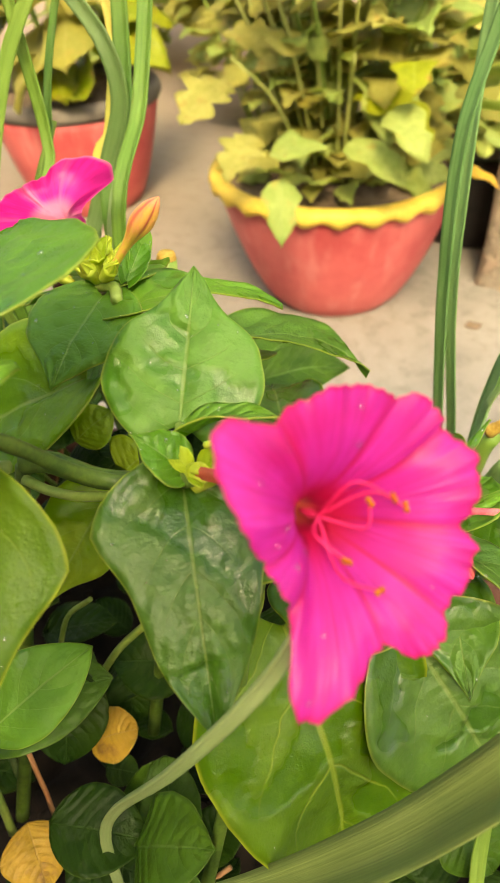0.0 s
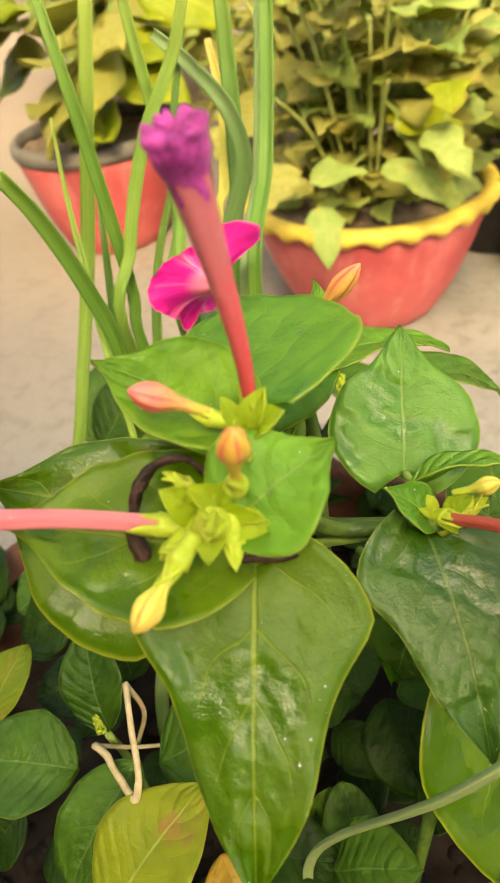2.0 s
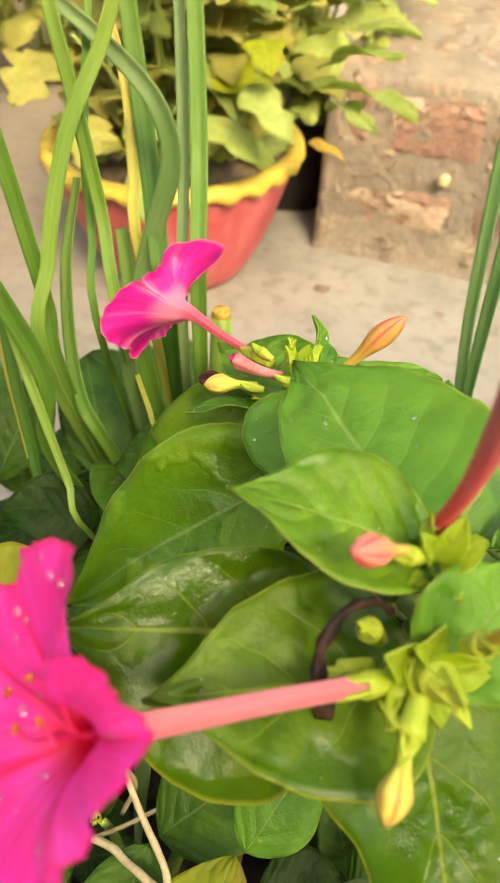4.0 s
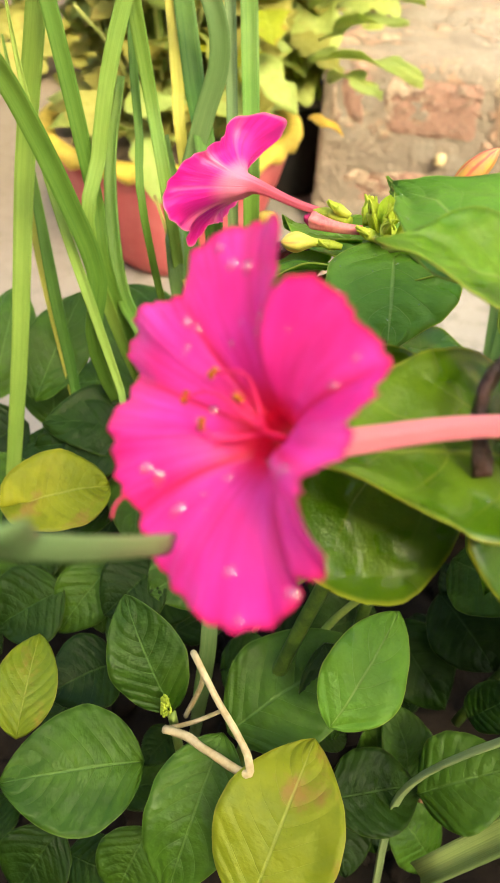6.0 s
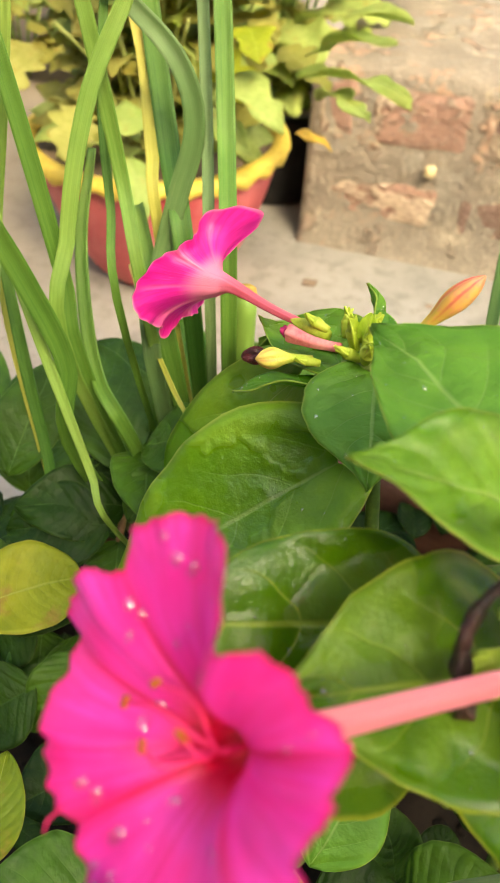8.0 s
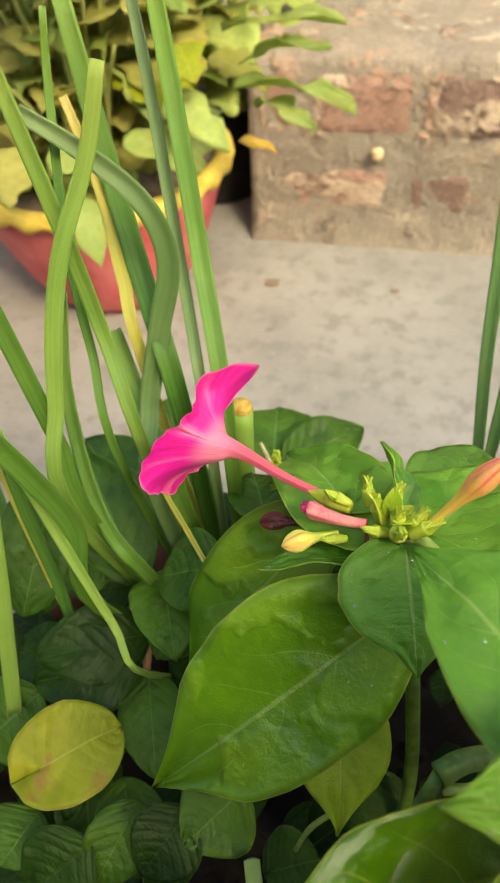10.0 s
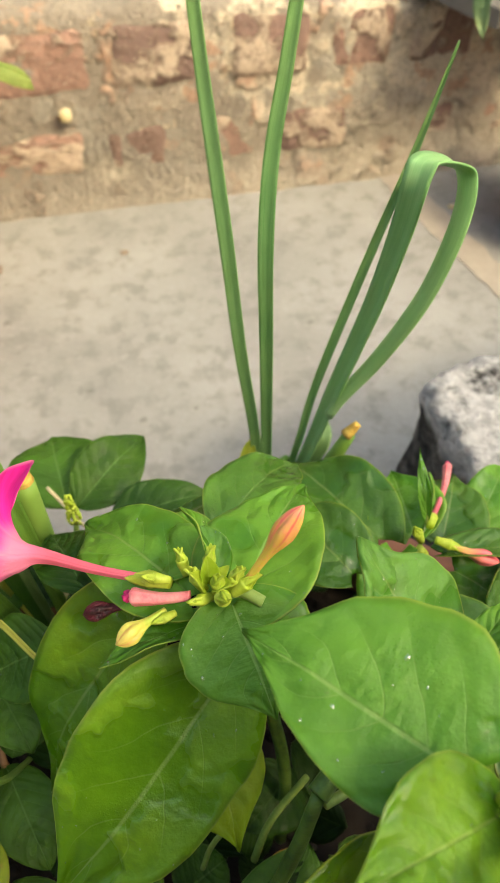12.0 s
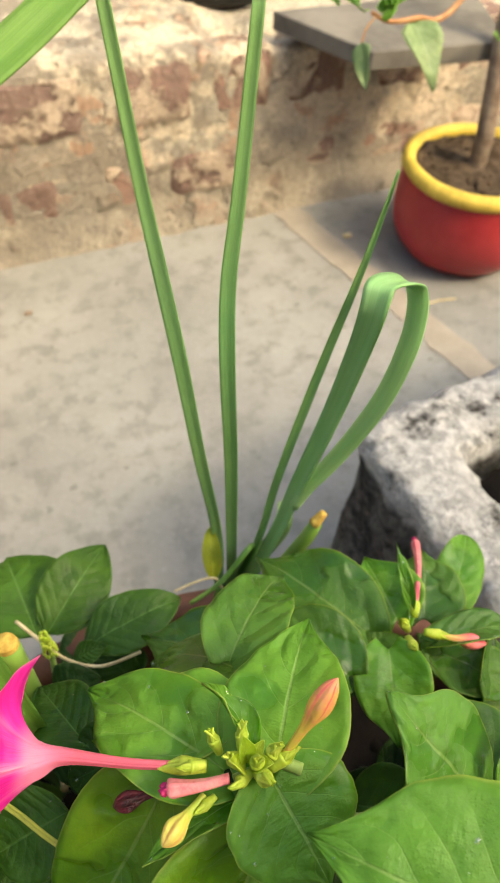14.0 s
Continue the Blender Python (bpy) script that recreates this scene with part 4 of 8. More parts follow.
# thin pale strip modelled in place of a streak of sun across the floor
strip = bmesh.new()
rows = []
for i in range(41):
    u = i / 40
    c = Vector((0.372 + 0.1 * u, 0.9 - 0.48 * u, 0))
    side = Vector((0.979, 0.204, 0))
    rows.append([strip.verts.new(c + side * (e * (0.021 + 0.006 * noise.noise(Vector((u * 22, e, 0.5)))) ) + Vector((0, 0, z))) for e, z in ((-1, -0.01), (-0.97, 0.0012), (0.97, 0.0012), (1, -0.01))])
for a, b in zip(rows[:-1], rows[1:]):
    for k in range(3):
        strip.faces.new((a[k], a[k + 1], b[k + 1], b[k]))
sun_streak = part("floor_strip", strip, SUNLIT_FLOOR, None, "", (0.42, 0.66, 0), False)
tagged(sun_streak, "pale streak of sunlight laid as a thin strip on the floor", "floor", "", "structure")


def plinth_bmesh():
    """A low brick step along the yard: its front, its crumbling top edge and its mortared top."""
    prof = [(0.884, 0.0), (0.890, 0.012), (0.895, 0.026), (0.8985, 0.04)]
    prof += [(0.8995, 0.04 + 0.17 * i / 18) for i in range(1, 18)]
    prof += [(0.9, 0.213), (0.903, 0.222), (0.911, 0.2265), (0.925, 0.228), (0.945, 0.229), (0.97, 0.23), (1.0, 0.231), (1.05, 0.232), (1.12, 0.233), (1.22, 0.235), (1.4, 0.236)]
    nx = 190
    bm = bmesh.new()
    rows = []
    for i in range(nx + 1):
        x = -0.2 + 1.9 * i / nx
        row = []
        for y, z in prof:
            q = Vector((x, y, z))
            n = noise.noise(q * 16) * 0.003 + noise.noise(q * 34) * 0.0025 + noise.noise(q * 80) * 0.0018
            top = z > 0.215
            dz = n * 1.6 if top else 0
            if top:
                # hollows where the mortar has broken away, and a dip of the top edge to the east
                dz -= 0.03 * math.exp(-((x - 0.3) / 0.05) ** 2 - ((y - 0.955) / 0.02) ** 2)
                dz -= 0.022 * math.exp(-((x - 0.36) / 0.06) ** 2 - ((y - 0.96) / 0.03) ** 2)
                dz -= 0.016 / (1 + math.exp(-(x - 0.3) / 0.03))
                dz += 0.006 * noise.noise(Vector((x * 9, y * 9, 3)))
            row.append(bm.verts.new((x, y - (0 if top else n), max(0.0, z + dz))))
        rows.append(row)
    for a, b in zip(rows[:-1], rows[1:]):
        for k in range(len(prof) - 1):
            bm.faces.new((a[k], b[k], b[k + 1], a[k + 1]))
    for row in (rows[0], rows[-1]):
        foot = bm.verts.new((row[0].co.x, 1.4, 0))
        bm.faces.new(row + [foot])
    return bm


plinth = part("wall_plinth", plinth_bmesh(), MORTAR, None, "", (0, 0, 0))
tagged(plinth, "low brick step with crumbling mortar and plaster remains", "wall", "", "structure")
# added wall, never in view; its height sets how far the foreground is shaded
shading_wall = part("wall_house", slab_bmesh(-7, 7, -1.3, -1.1, 0, 2.02), MORTAR, None, "", (0, -1.2, 0), False)
tagged(shading_wall, "unseen plastered wall added behind the camera to shade the foreground", "wall", "", "structure")
back = part("wall_back", slab_bmesh(-6, 6, 3.0, 3.2, 0, 2.4), MORTAR, None, "", (0, 3.0, 0), False)
tagged(back, "plain plastered boundary wall behind the plants", "wall", "", "structure")


# ---- pots ----
def round_pot(name, at, r, h, base, label, body, rim, scallop, belly=0.0, rim_h=0.024, soil=None, group="", lip=0.006):
    pot = thing(name, at, label, "flower pot", group)
    n = 12
    outer = []
    for i in range(n + 1):
        u = i / n
        outer.append((base + (r - base) * (u ** 0.88) + belly * math.sin(math.pi * u ** 0.75), (h - rim_h) * u))
    prof = [(base * 0.8, 0.0)] + [(outer[0][0] - 0.003, 0.0)] + [(a, max(b, 0.003)) for a, b in outer] + [(r - 0.004, h - rim_h + 0.002), (r - 0.013, h - rim_h + 0.001), (base + (r - base) * 0.6 - 0.012, h * 0.55), (base * 0.5, h * 0.5)]
    part("body", lathe(prof, at, 72, None, 0.012, r * 50), body, pot, "", at)
    if rim is not None:
        z = h - rim_h
        rp = [(r - 0.008, z), (r + lip, z), (r + lip + 0.004, z + rim_h * 0.3), (r + lip + 0.003, z + rim_h * 0.75), (r + lip - 0.003, z + rim_h), (r - 0.007, z + rim_h), (r - 0.011, z + rim_h * 0.6), (r - 0.011, z)]
        part("rim", lathe(rp, at, 144 if scallop else 72, (z, rim_h * 0.55, 0.002, 26, -0.0025) if scallop else None, 0.012, r * 90, True), rim, pot, "painted yellow rim", at)
    part("soil", soil_disc((at[0], at[1], at[2]), r - 0.0105, h - rim_h + (0.006 if rim is not None else -0.004), 0.007, r * 31), soil or SOIL_DRY, pot, "crumbly soil", at)
    return pot


round_pot("flower_pot", (-0.35, 0.772, 0), 0.146, 0.168, 0.08, "red painted pot with a scalloped yellow rim on concrete", RED_POT, YELLOW_RIM, True, 0.006, 0.016, group="painted pots")
round_pot("flower_pot", (0.556, 0.727, 0), 0.09, 0.126, 0.062, "round crimson pot with a smooth yellow rim, soil inside", DARK_RED_POT, YELLOW_RIM, False, 0.018, 0.017, soil=SOIL_BROWN, group="painted pots", lip=0.001)
round_pot("flower_pot", (-0.875, 0.80, 0), 0.135, 0.185, 0.085, "red painted pot with a grey rim among lily blades", RED_POT, SLAB, False, 0.004, group="painted pots", lip=0.002)
round_pot("flower_pot", (0.865, 0.87, 0), 0.1, 0.12, 0.065, "dark red pot beside the brick step", DARK_RED_POT, None, False, 0.015, group="painted pots")
round_pot("nursery_pot", (-0.285, 1.04, 0), 0.085, 0.15, 0.075, "black plastic nursery pot in the gap by the step", BLACK_PLASTIC, None, False, group="black pots")
round_pot("nursery_pot", (0.345, 1.075, 0.222), 0.085, 0.12, 0.075, "ribbed black plastic pot on top of the step", BLACK_PLASTIC, None, False, group="black pots")

planter = thing("planter", (-0.005, 0.095, 0), "brown clay planter holding the flowering plants", "planter")
part("body", lathe([(0.09, 0), (0.12, 0), (0.128, 0.02), (0.15, 0.13), (0.162, 0.2), (0.165, 0.205), (0.17, 0.208), (0.172, 0.222), (0.17, 0.236), (0.164, 0.239), (0.158, 0.236), (0.156, 0.2), (0.15, 0.15), (0.08, 0.14)], (-0.005, 0.095, 0), 80, None, 0.01, 3), CLAY, planter, "", (-0.005, 0.095, 0))
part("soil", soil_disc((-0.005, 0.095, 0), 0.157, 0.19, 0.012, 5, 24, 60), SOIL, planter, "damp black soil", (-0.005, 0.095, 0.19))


# ---- the stone trough ----
def trough_bmesh(corner, e1, e2, w, d, h):
    """A rough open stone box; e1 and e2 run along its sides from the corner."""
    c, e1, e2 = Vector((*corner, 0)), Vector((*e1, 0)).normalized(), Vector((*e2, 0)).normalized()
    prof = [(0.0, 0.0), (-0.003, 0.03), (0.0, 0.08), (0.002, 0.13), (0.001, 0.16), (0.002, 0.19), (0.0015, 0.206), (0.002, 0.217), (0.005, 0.223), (0.012, 0.2248), (0.026, 0.2245), (0.036, 0.224), (0.044, 0.2215), (0.049, 0.215), (0.052, 0.2), (0.054, 0.175), (0.056, 0.14), (0.058, 0.1)]
    n = 150
    loop = []
    for s in range(4):
        for i in range(n):
            u = i / n
            loop.append({0: (u, 0), 1: (1, u), 2: (1 - u, 1), 3: (0, 1 - u)}[s])
    bm = bmesh.new()
    rings = []
    for ins, z in prof:
        ring = []
        for u, v in loop:
            x, y = u * w, v * d
            # round the corners of the plan a little
            x = ins + (w - 2 * ins) * u
            y = ins + (d - 2 * ins) * v
            q = c + e1 * x + e2 * y + Vector((0, 0, z * h / 0.224))
            edge = min(u, 1 - u) * w + min(v, 1 - v) * d
            out = (e1 * (u - 0.5) + e2 * (v - 0.5)).normalized()
            q -= out * 0.004 * math.exp(-edge / 0.01)
            nn = noise.noise(q * 14) * 0.006 + noise.noise(q * 40) * 0.006 + noise.noise(q * 95) * 0.0045 + noise.noise(q * 190) * 0.0022
            q += out * nn + Vector((0, 0, (noise.noise(q * 15) * 0.006 + noise.noise(q * 45) * 0.004 + noise.noise(q * 110) * 0.002) if z > 0.19 else 0))
            ring.append(bm.verts.new(q))
        rings.append(ring)
    k = len(loop)
    for a, b in zip(rings[:-1], rings[1:]):
        for i in range(k):
            bm.faces.new((a[i], a[(i + 1) % k], b[(i + 1) % k], b[i]))
    bm.faces.new(rings[0][::-1])
    bm.faces.new(rings[-1])
    return bm


def trough_material():
    m, nt, b = nodes_of("trough_stone", 0.9, 0.2)
    geo = nt.nodes.new("ShaderNodeNewGeometry")
    s = nt.nodes.new("ShaderNodeSeparateXYZ")
    nt.links.new(geo.outputs["Position"], s.inputs[0])
    n1, n2, n3 = noise_of(nt, 34, 9, 0.7), noise_of(nt, 150, 7, 0.65), noise_of(nt, 17, 6, 0.6)
    grey = mixc(nt, ramp(nt, mth(nt, "ADD", mth(nt, "MULTIPLY", n1, 0.6), mth(nt, "MULTIPLY", n2, 0.4)), 0.4, 0.62), (0.035, 0.033, 0.03), (0.2, 0.188, 0.17))
    lime = mixc(nt, ramp(nt, n2, 0.35, 0.65), (0.4, 0.395, 0.385), (0.68, 0.67, 0.65))
    worn = ramp(nt, mth(nt, "ADD", mth(nt, "MULTIPLY", n3, 0.55), mth(nt, "MULTIPLY", n1, 0.45)), 0.36, 0.48)
    high = ramp(nt, mth(nt, "ADD", s.outputs[2], mth(nt, "MULTIPLY", n3, 0.03)), 0.216, 0.226)
    col = mixc(nt, mth(nt, "MULTIPLY", worn, high), grey, lime)
    col = mixc(nt, mth(nt, "MULTIPLY", ramp(nt, noise_of(nt, 60, 6, 0.7, seed=31.0), 0.56, 0.66), 0.6), col, (0.13, 0.12, 0.105))
    nt.links.new(col, b.inputs["Base Color"])
    bump(nt, b, mth(nt, "ADD", n1, mth(nt, "MULTIPLY", n2, 0.8)), 1.0, 0.008)
    return m


trough = thing("stone_trough", (0.33, 0.2, 0), "rough grey stone trough with worn white limewash on its rim", "trough")
part("body", trough_bmesh((0.155, 0.338), (0.989, 0.147), (0.05, -0.999), 0.42, 0.36, 0.227), trough_material(), trough, "", (0.33, 0.2, 0))
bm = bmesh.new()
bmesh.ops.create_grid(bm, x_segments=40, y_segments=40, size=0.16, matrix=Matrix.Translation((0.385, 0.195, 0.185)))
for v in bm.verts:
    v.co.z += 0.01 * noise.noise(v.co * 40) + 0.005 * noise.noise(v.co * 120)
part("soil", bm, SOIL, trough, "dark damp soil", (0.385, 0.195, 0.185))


def slab_on_step():
    slab = thing("stone_slab", (0.47, 0.86, 0.2), "thin grey stone slab lying loose on the brick step", "slab")
    ring = [(0.354, 0.912), (0.418, 0.79), (0.58, 0.768), (0.62, 0.9)]
    bm = bmesh.new()
    low = [bm.verts.new((x, y, 0.2135 + (0.006 if y < 0.85 else 0.012))) for x, y in ring]
    top = [bm.verts.new((x, y, 0.2335 + (0.006 if y < 0.85 else 0.012))) for x, y in ring]
    bm.faces.new(low[::-1])
    bm.faces.new(top)
    for i in range(4):
        bm.faces.new((low[i], low[(i + 1) % 4], top[(i + 1) % 4], top[i]))
    bmesh.ops.bevel(bm, geom=bm.edges[:], offset=0.002, segments=2, affect="EDGES", profile=0.6)
    part("slab", bm, SLAB, slab, "", (0.47, 0.86, 0.2), False)


slab_on_step()


# ---- bushes in the pots behind ----
def bush(name, label, at, h, spread, count, mats, size, seed, lobed=0.8, droop=0.25, low=0.0, stems=9):
    rnd = random.Random(seed)
    plant = thing(name, at, label, "plant")
    c = Vector(at)
    tops = []
    for k in range(stems):
        a = k * 2.4 + seed
        r = spread * rnd.uniform(0.25, 0.75)
        top = c + Vector((math.cos(a) * r, math.sin(a) * r, h * rnd.uniform(0.7, 1.0)))
        foot = c + Vector((math.cos(a) * 0.02, math.sin(a) * 0.02, -0.01))
        mid = foot.lerp(top, 0.5) + Vector((0, 0, h * 0.08))
        tops.append((foot, mid, top))
        part("stem", rod([foot, mid, top], 0.003, 0.0015, 8, 6), STEM_PALE, plant, "", foot)
    for i in range(count):
        foot, mid, top = tops[i % stems]
        u = rnd.uniform(0.12, 1.0)
        p = foot.lerp(mid, u * 2) if u < 0.5 else mid.lerp(top, u * 2 - 1)
        a = rnd.uniform(0, 6.283)
        out = (Vector((p.x - c.x, p.y - c.y, 0)).normalized() * 0.7 + Vector((math.cos(a), math.sin(a), 0)) * 0.8).normalized()
        ln = size * rnd.uniform(0.7, 1.35)
        b = p + out * ln * 0.25
        t = b + out * ln + Vector((0, 0, ln * rnd.uniform(-droop - 0.35, 0.45 - droop)))
        if min(b.z, t.z) < c.z + low:
            t.z = max(t.z, c.z + low + 0.01)
            b.z = max(b.z, c.z + low + 0.02)
        LEAF_COUNT[0] += 1
        bm = leaf_bmesh(b, t, ln * rnd.uniform(0.55, 0.9), Vector((rnd.uniform(-0.5, 0.5), rnd.uniform(-0.9, 0.2), 0.9)), ("ivy" if rnd.random() < 0.4 else "lobed") if rnd.random() < lobed else "oval", rnd.uniform(-0.2, 0.3), rnd.uniform(0.02, 0.14), 0.06, 0.02, LEAF_COUNT[0], 18, 6)
        part("leaf", bm, mats[0] if rnd.random() < 0.62 else mats[1], plant, "", b)
    return plant


pot_bush = bush("potted_bush", "leafy yellow-green bush with lobed leaves in the scalloped pot", (-0.35, 0.775, 0.145), 0.29, 0.24, 400, (BUSH, BUSH_GREEN), 0.05, 11, 0.95, 0.05, stems=16)
bush("potted_bush", "bush with long toothed leaves behind the scalloped pot", (-0.285, 1.04, 0.125), 0.34, 0.28, 90, (BUSH_GREEN, BUSH), 0.085, 5, 1.0, 0.05)
bush("hedge_bush", "yellowing bush growing at the edge of the concrete", (-0.9, 1.3, 0.0), 0.55, 0.34, 130, (BUSH, BUSH_GREEN), 0.085, 21, low=0.02)
bush("potted_bush", "broad yellow-leaved plant in the grey-rimmed pot", (-0.875, 0.80, 0.155), 0.26, 0.17, 34, (YELLOWING, BUSH), 0.11, 8, 0.1)
hedge = bush("hedge_bush", "dense olive bush beyond the pots", (-0.55, 1.5, 0.0), 0.75, 0.6, 170, (BUSH_GREEN, BUSH), 0.13, 31, 0.7, low=0.02, stems=14)
bush("hedge_bush", "dense olive bush beyond the pots", (-1.5, 1.5, 0.0), 0.8, 0.6, 150, (BUSH, BUSH_GREEN), 0.14, 47, 0.7, low=0.02, stems=14)

# leaves of the near bush that stand out from the rest
def bush_leaf(base, tip, w, nrm, mat, kind="lobed", cup=0.1):
    LEAF_COUNT[0] += 1
    part("leaf", leaf_bmesh(base, tip, w, nrm, kind, cup, 0.06, 0.04, 0.02, LEAF_COUNT[0], 22, 8), mat, pot_bush, "", base)


bush_leaf((-0.2797, 0.7531, 0.2866), (-0.2309, 0.6797, 0.2315), 0.0849, (0.2975, -0.2972, 0.8906), BUSH_GREEN, "ivy", 0.10)
bush_leaf((-0.2874, 0.7133, 0.2733), (-0.1941, 0.7011, 0.2370), 0.0670, (0.3361, -0.3502, 0.8151), YELLOWING, "lobed", 0.10)
bush_leaf((-0.2843, 0.5758, 0.2208), (-0.2538, 0.5344, 0.1769), 0.0398, (0.3612, -0.3785, 0.8478), BUSH_GREEN, "ivy", 0.10)
bush_leaf((-0.3188, 0.6033, 0.2329), (-0.2634, 0.6244, 0.2391), 0.0464, (0.2339, -0.2159, 0.9334), BUSH_GREEN, "ivy", 0.10)
bush_leaf((-0.2630, 0.6582, 0.2375), (-0.1913, 0.6472, 0.2111), 0.0490, (0.2975, -0.2972, 0.8906), BUSH_GREEN, "ivy", 0.10)
bush_leaf((-0.3581, 0.6257, 0.2365), (-0.3425, 0.5606, 0.2141), 0.0510, (0.2975, -0.2972, 0.8906), BUSH, "lobed", 0.10)
bush_leaf((-0.3200, 0.6811, 0.2553), (-0.3691, 0.6989, 0.2777), 0.0528, (0.2975, -0.2972, 0.8906), BUSH, "lobed", 0.10)
bush_leaf((-0.3552, 0.7302, 0.2942), (-0.3021, 0.6958, 0.2542), 0.0586, (0.2975, -0.2972, 0.8906), BUSH_GREEN, "lobed", 0.10)
bush_leaf((-0.4320, 0.6708, 0.2711), (-0.4358, 0.5992, 0.2427), 0.0663, (0.2975, -0.2972, 0.8906), BUSH, "lobed", 0.10)
bush_leaf((-0.2126, 0.7883, 0.2655), (-0.1511, 0.7723, 0.2351), 0.0513, (0.2975, -0.2972, 0.8906), BUSH, "lobed", 0.10)
bush_leaf((-0.1841, 0.7326, 0.3044), (-0.0646, 0.6548, 0.3332), 0.0304, (-0.0255, -0.0084, 0.9896), BUSH_GREEN, "lobed", 0.20)
bush_leaf((-0.1699, 0.6979, 0.2670), (-0.0505, 0.6141, 0.2903), 0.0304, (-0.0255, -0.0084, 0.9896), BUSH_GREEN, "lobed", 0.20)
bush_leaf((-0.1657, 0.7155, 0.2822), (-0.0736, 0.6412, 0.3233), 0.0304, (-0.0255, -0.0084, 0.9896), BUSH_GREEN, "lobed", 0.20)
bush_leaf((-0.2096, 0.7390, 0.3188), (-0.0928, 0.6645, 0.3517), 0.0304, (-0.0255, -0.0084, 0.9896), BUSH_GREEN, "lobed", 0.20)
bush_leaf((-0.1458, 0.6949, 0.2563), (-0.0778, 0.5919, 0.2783), 0.0304, (-0.0255, -0.0084, 0.9896), BUSH_GREEN, "lobed", 0.20)
bush_leaf((-0.2080, 0.6720, 0.3116), (-0.1829, 0.6322, 0.2941), 0.0441, (0.1009, -0.3387, 0.9193), YELLOWING, "ivy", 0.10)
bush_leaf((-0.2172, 0.6574, 0.2725), (-0.1521, 0.6108, 0.2497), 0.0452, (0.1009, -0.3387, 0.9193), BUSH_GREEN, "ivy", 0.10)
bush_leaf((-0.1719, 0.7236, 0.2071), (-0.1351, 0.7402, 0.1896), 0.0175, (0.0510, -0.2063, 0.9191), DEADLEAF, "oval", 0.30)
# pale leaf stalks that fan out of the pot between the leaves
rnd = random.Random(29)
for k in range(26):
    a, r = rnd.uniform(-2.9, 0.3), rnd.uniform(0.04, 0.19)
    foot = Vector((-0.35 + 0.05 * math.cos(a), 0.775 + 0.05 * math.sin(a), 0.15))
    top = Vector((-0.35 + r * math.cos(a), 0.775 + r * math.sin(a), rnd.uniform(0.3, 0.46)))
    part("stalk", rod([foot, foot.lerp(top, 0.5) + Vector((0, 0, 0.025)), top], 0.0024, 0.0014, 8, 6), STALK, pot_bush, "", foot)
rnd = random.Random(17)
for k in range(30):
    a = k * 6.2832 / 30 + rnd.uniform(-0.1, 0.1)
    b = Vector((-0.35 + 0.09 * math.cos(a), 0.775 + 0.09 * math.sin(a), 0.165 + rnd.uniform(0, 0.03)))
    t = b + Vector((math.cos(a), math.sin(a), rnd.uniform(-0.5, 0.4))) * rnd.uniform(0.04, 0.06)
    if t.z < 0.15 and k % 4:
        t.z = 0.16
    bush_leaf(b, t, rnd.uniform(0.03, 0.045), (rnd.uniform(-0.4, 0.4), -0.6, 0.8), BUSH_GREEN if k % 3 else BUSH, "ivy")


# ---- the shrub in the crimson pot ----
shrub = thing("potted_shrub", (0.55, 0.73, 0.11), "woody shrub with a bare grey stem and few leaves", "shrub")
part("trunk", rod([(0.55, 0.729, 0.1), (0.556, 0.735, 0.15), (0.563, 0.756, 0.22), (0.574, 0.778, 0.29), (0.59, 0.8, 0.4), (0.6, 0.82, 0.7)], 0.0115, 0.008, 30, 10, None, 0.16), BARK, shrub, "", (0.55, 0.73, 0.1))
part("branch", rod([(0.561, 0.752, 0.205), (0.63, 0.74, 0.235), (0.7, 0.72, 0.27)], 0.006, 0.004, 10, 8, None, 0.1), BARK, shrub, "", (0.572, 0.76, 0.21))
part("branch", rod([(0.598, 0.805, 0.37), (0.4045, 0.6508, 0.3311), (0.3507, 0.6286, 0.3347), (0.3235, 0.6257, 0.3361), (0.3093, 0.6317, 0.3421)], 0.003, 0.0016, 22, 7, None, 0.1), TWIG, shrub, "thin reddish side shoot", (0.598, 0.805, 0.37))


def shrub_leaf(base, tip, w, nrm, mat, kind="oval"):
    LEAF_COUNT[0] += 1
    part("leaf", leaf_bmesh(base, tip, w, nrm, kind, 0.22, 0.08, 0.035, 0.03, LEAF_COUNT[0], 44 if kind == "toothed" else 14, 8), mat, shrub, "", base)


shrub_leaf((0.2980, 0.6221, 0.3245), (0.2935, 0.5963, 0.2973), 0.0162, (-0.5919, -0.0507, 0.7919), BUSH_SAGE, "toothed")
shrub_leaf((0.3481, 0.6281, 0.3335), (0.3533, 0.5887, 0.2930), 0.0342, (-0.0655, -0.3397, 0.8890), BUSH_SAGE, "toothed")
part("petiole", rod([(0.3124, 0.6294, 0.3401), (0.3032, 0.6266, 0.3323), (0.2979, 0.6218, 0.3242)], 0.0008, 0.0007, 8, 6), TWIG, shrub, "", (0.3124, 0.6294, 0.3401))
rnd = random.Random(6)
for k in range(26):
    q = Vector((0.3229, 0.6267, 0.3366)).lerp(Vector((0.2897, 0.6429, 0.3436)), rnd.random()) + Vector((rnd.uniform(-0.008, 0.008), rnd.uniform(-0.008, 0.008), rnd.uniform(0, 0.018)))
    shrub_leaf(q, q + Vector((rnd.uniform(-0.011, 0.011), rnd.uniform(-0.012, 0.004), rnd.uniform(-0.004, 0.011))), rnd.uniform(0.005, 0.009), (0, -0.5, 0.8), MARVEL_LIGHT)
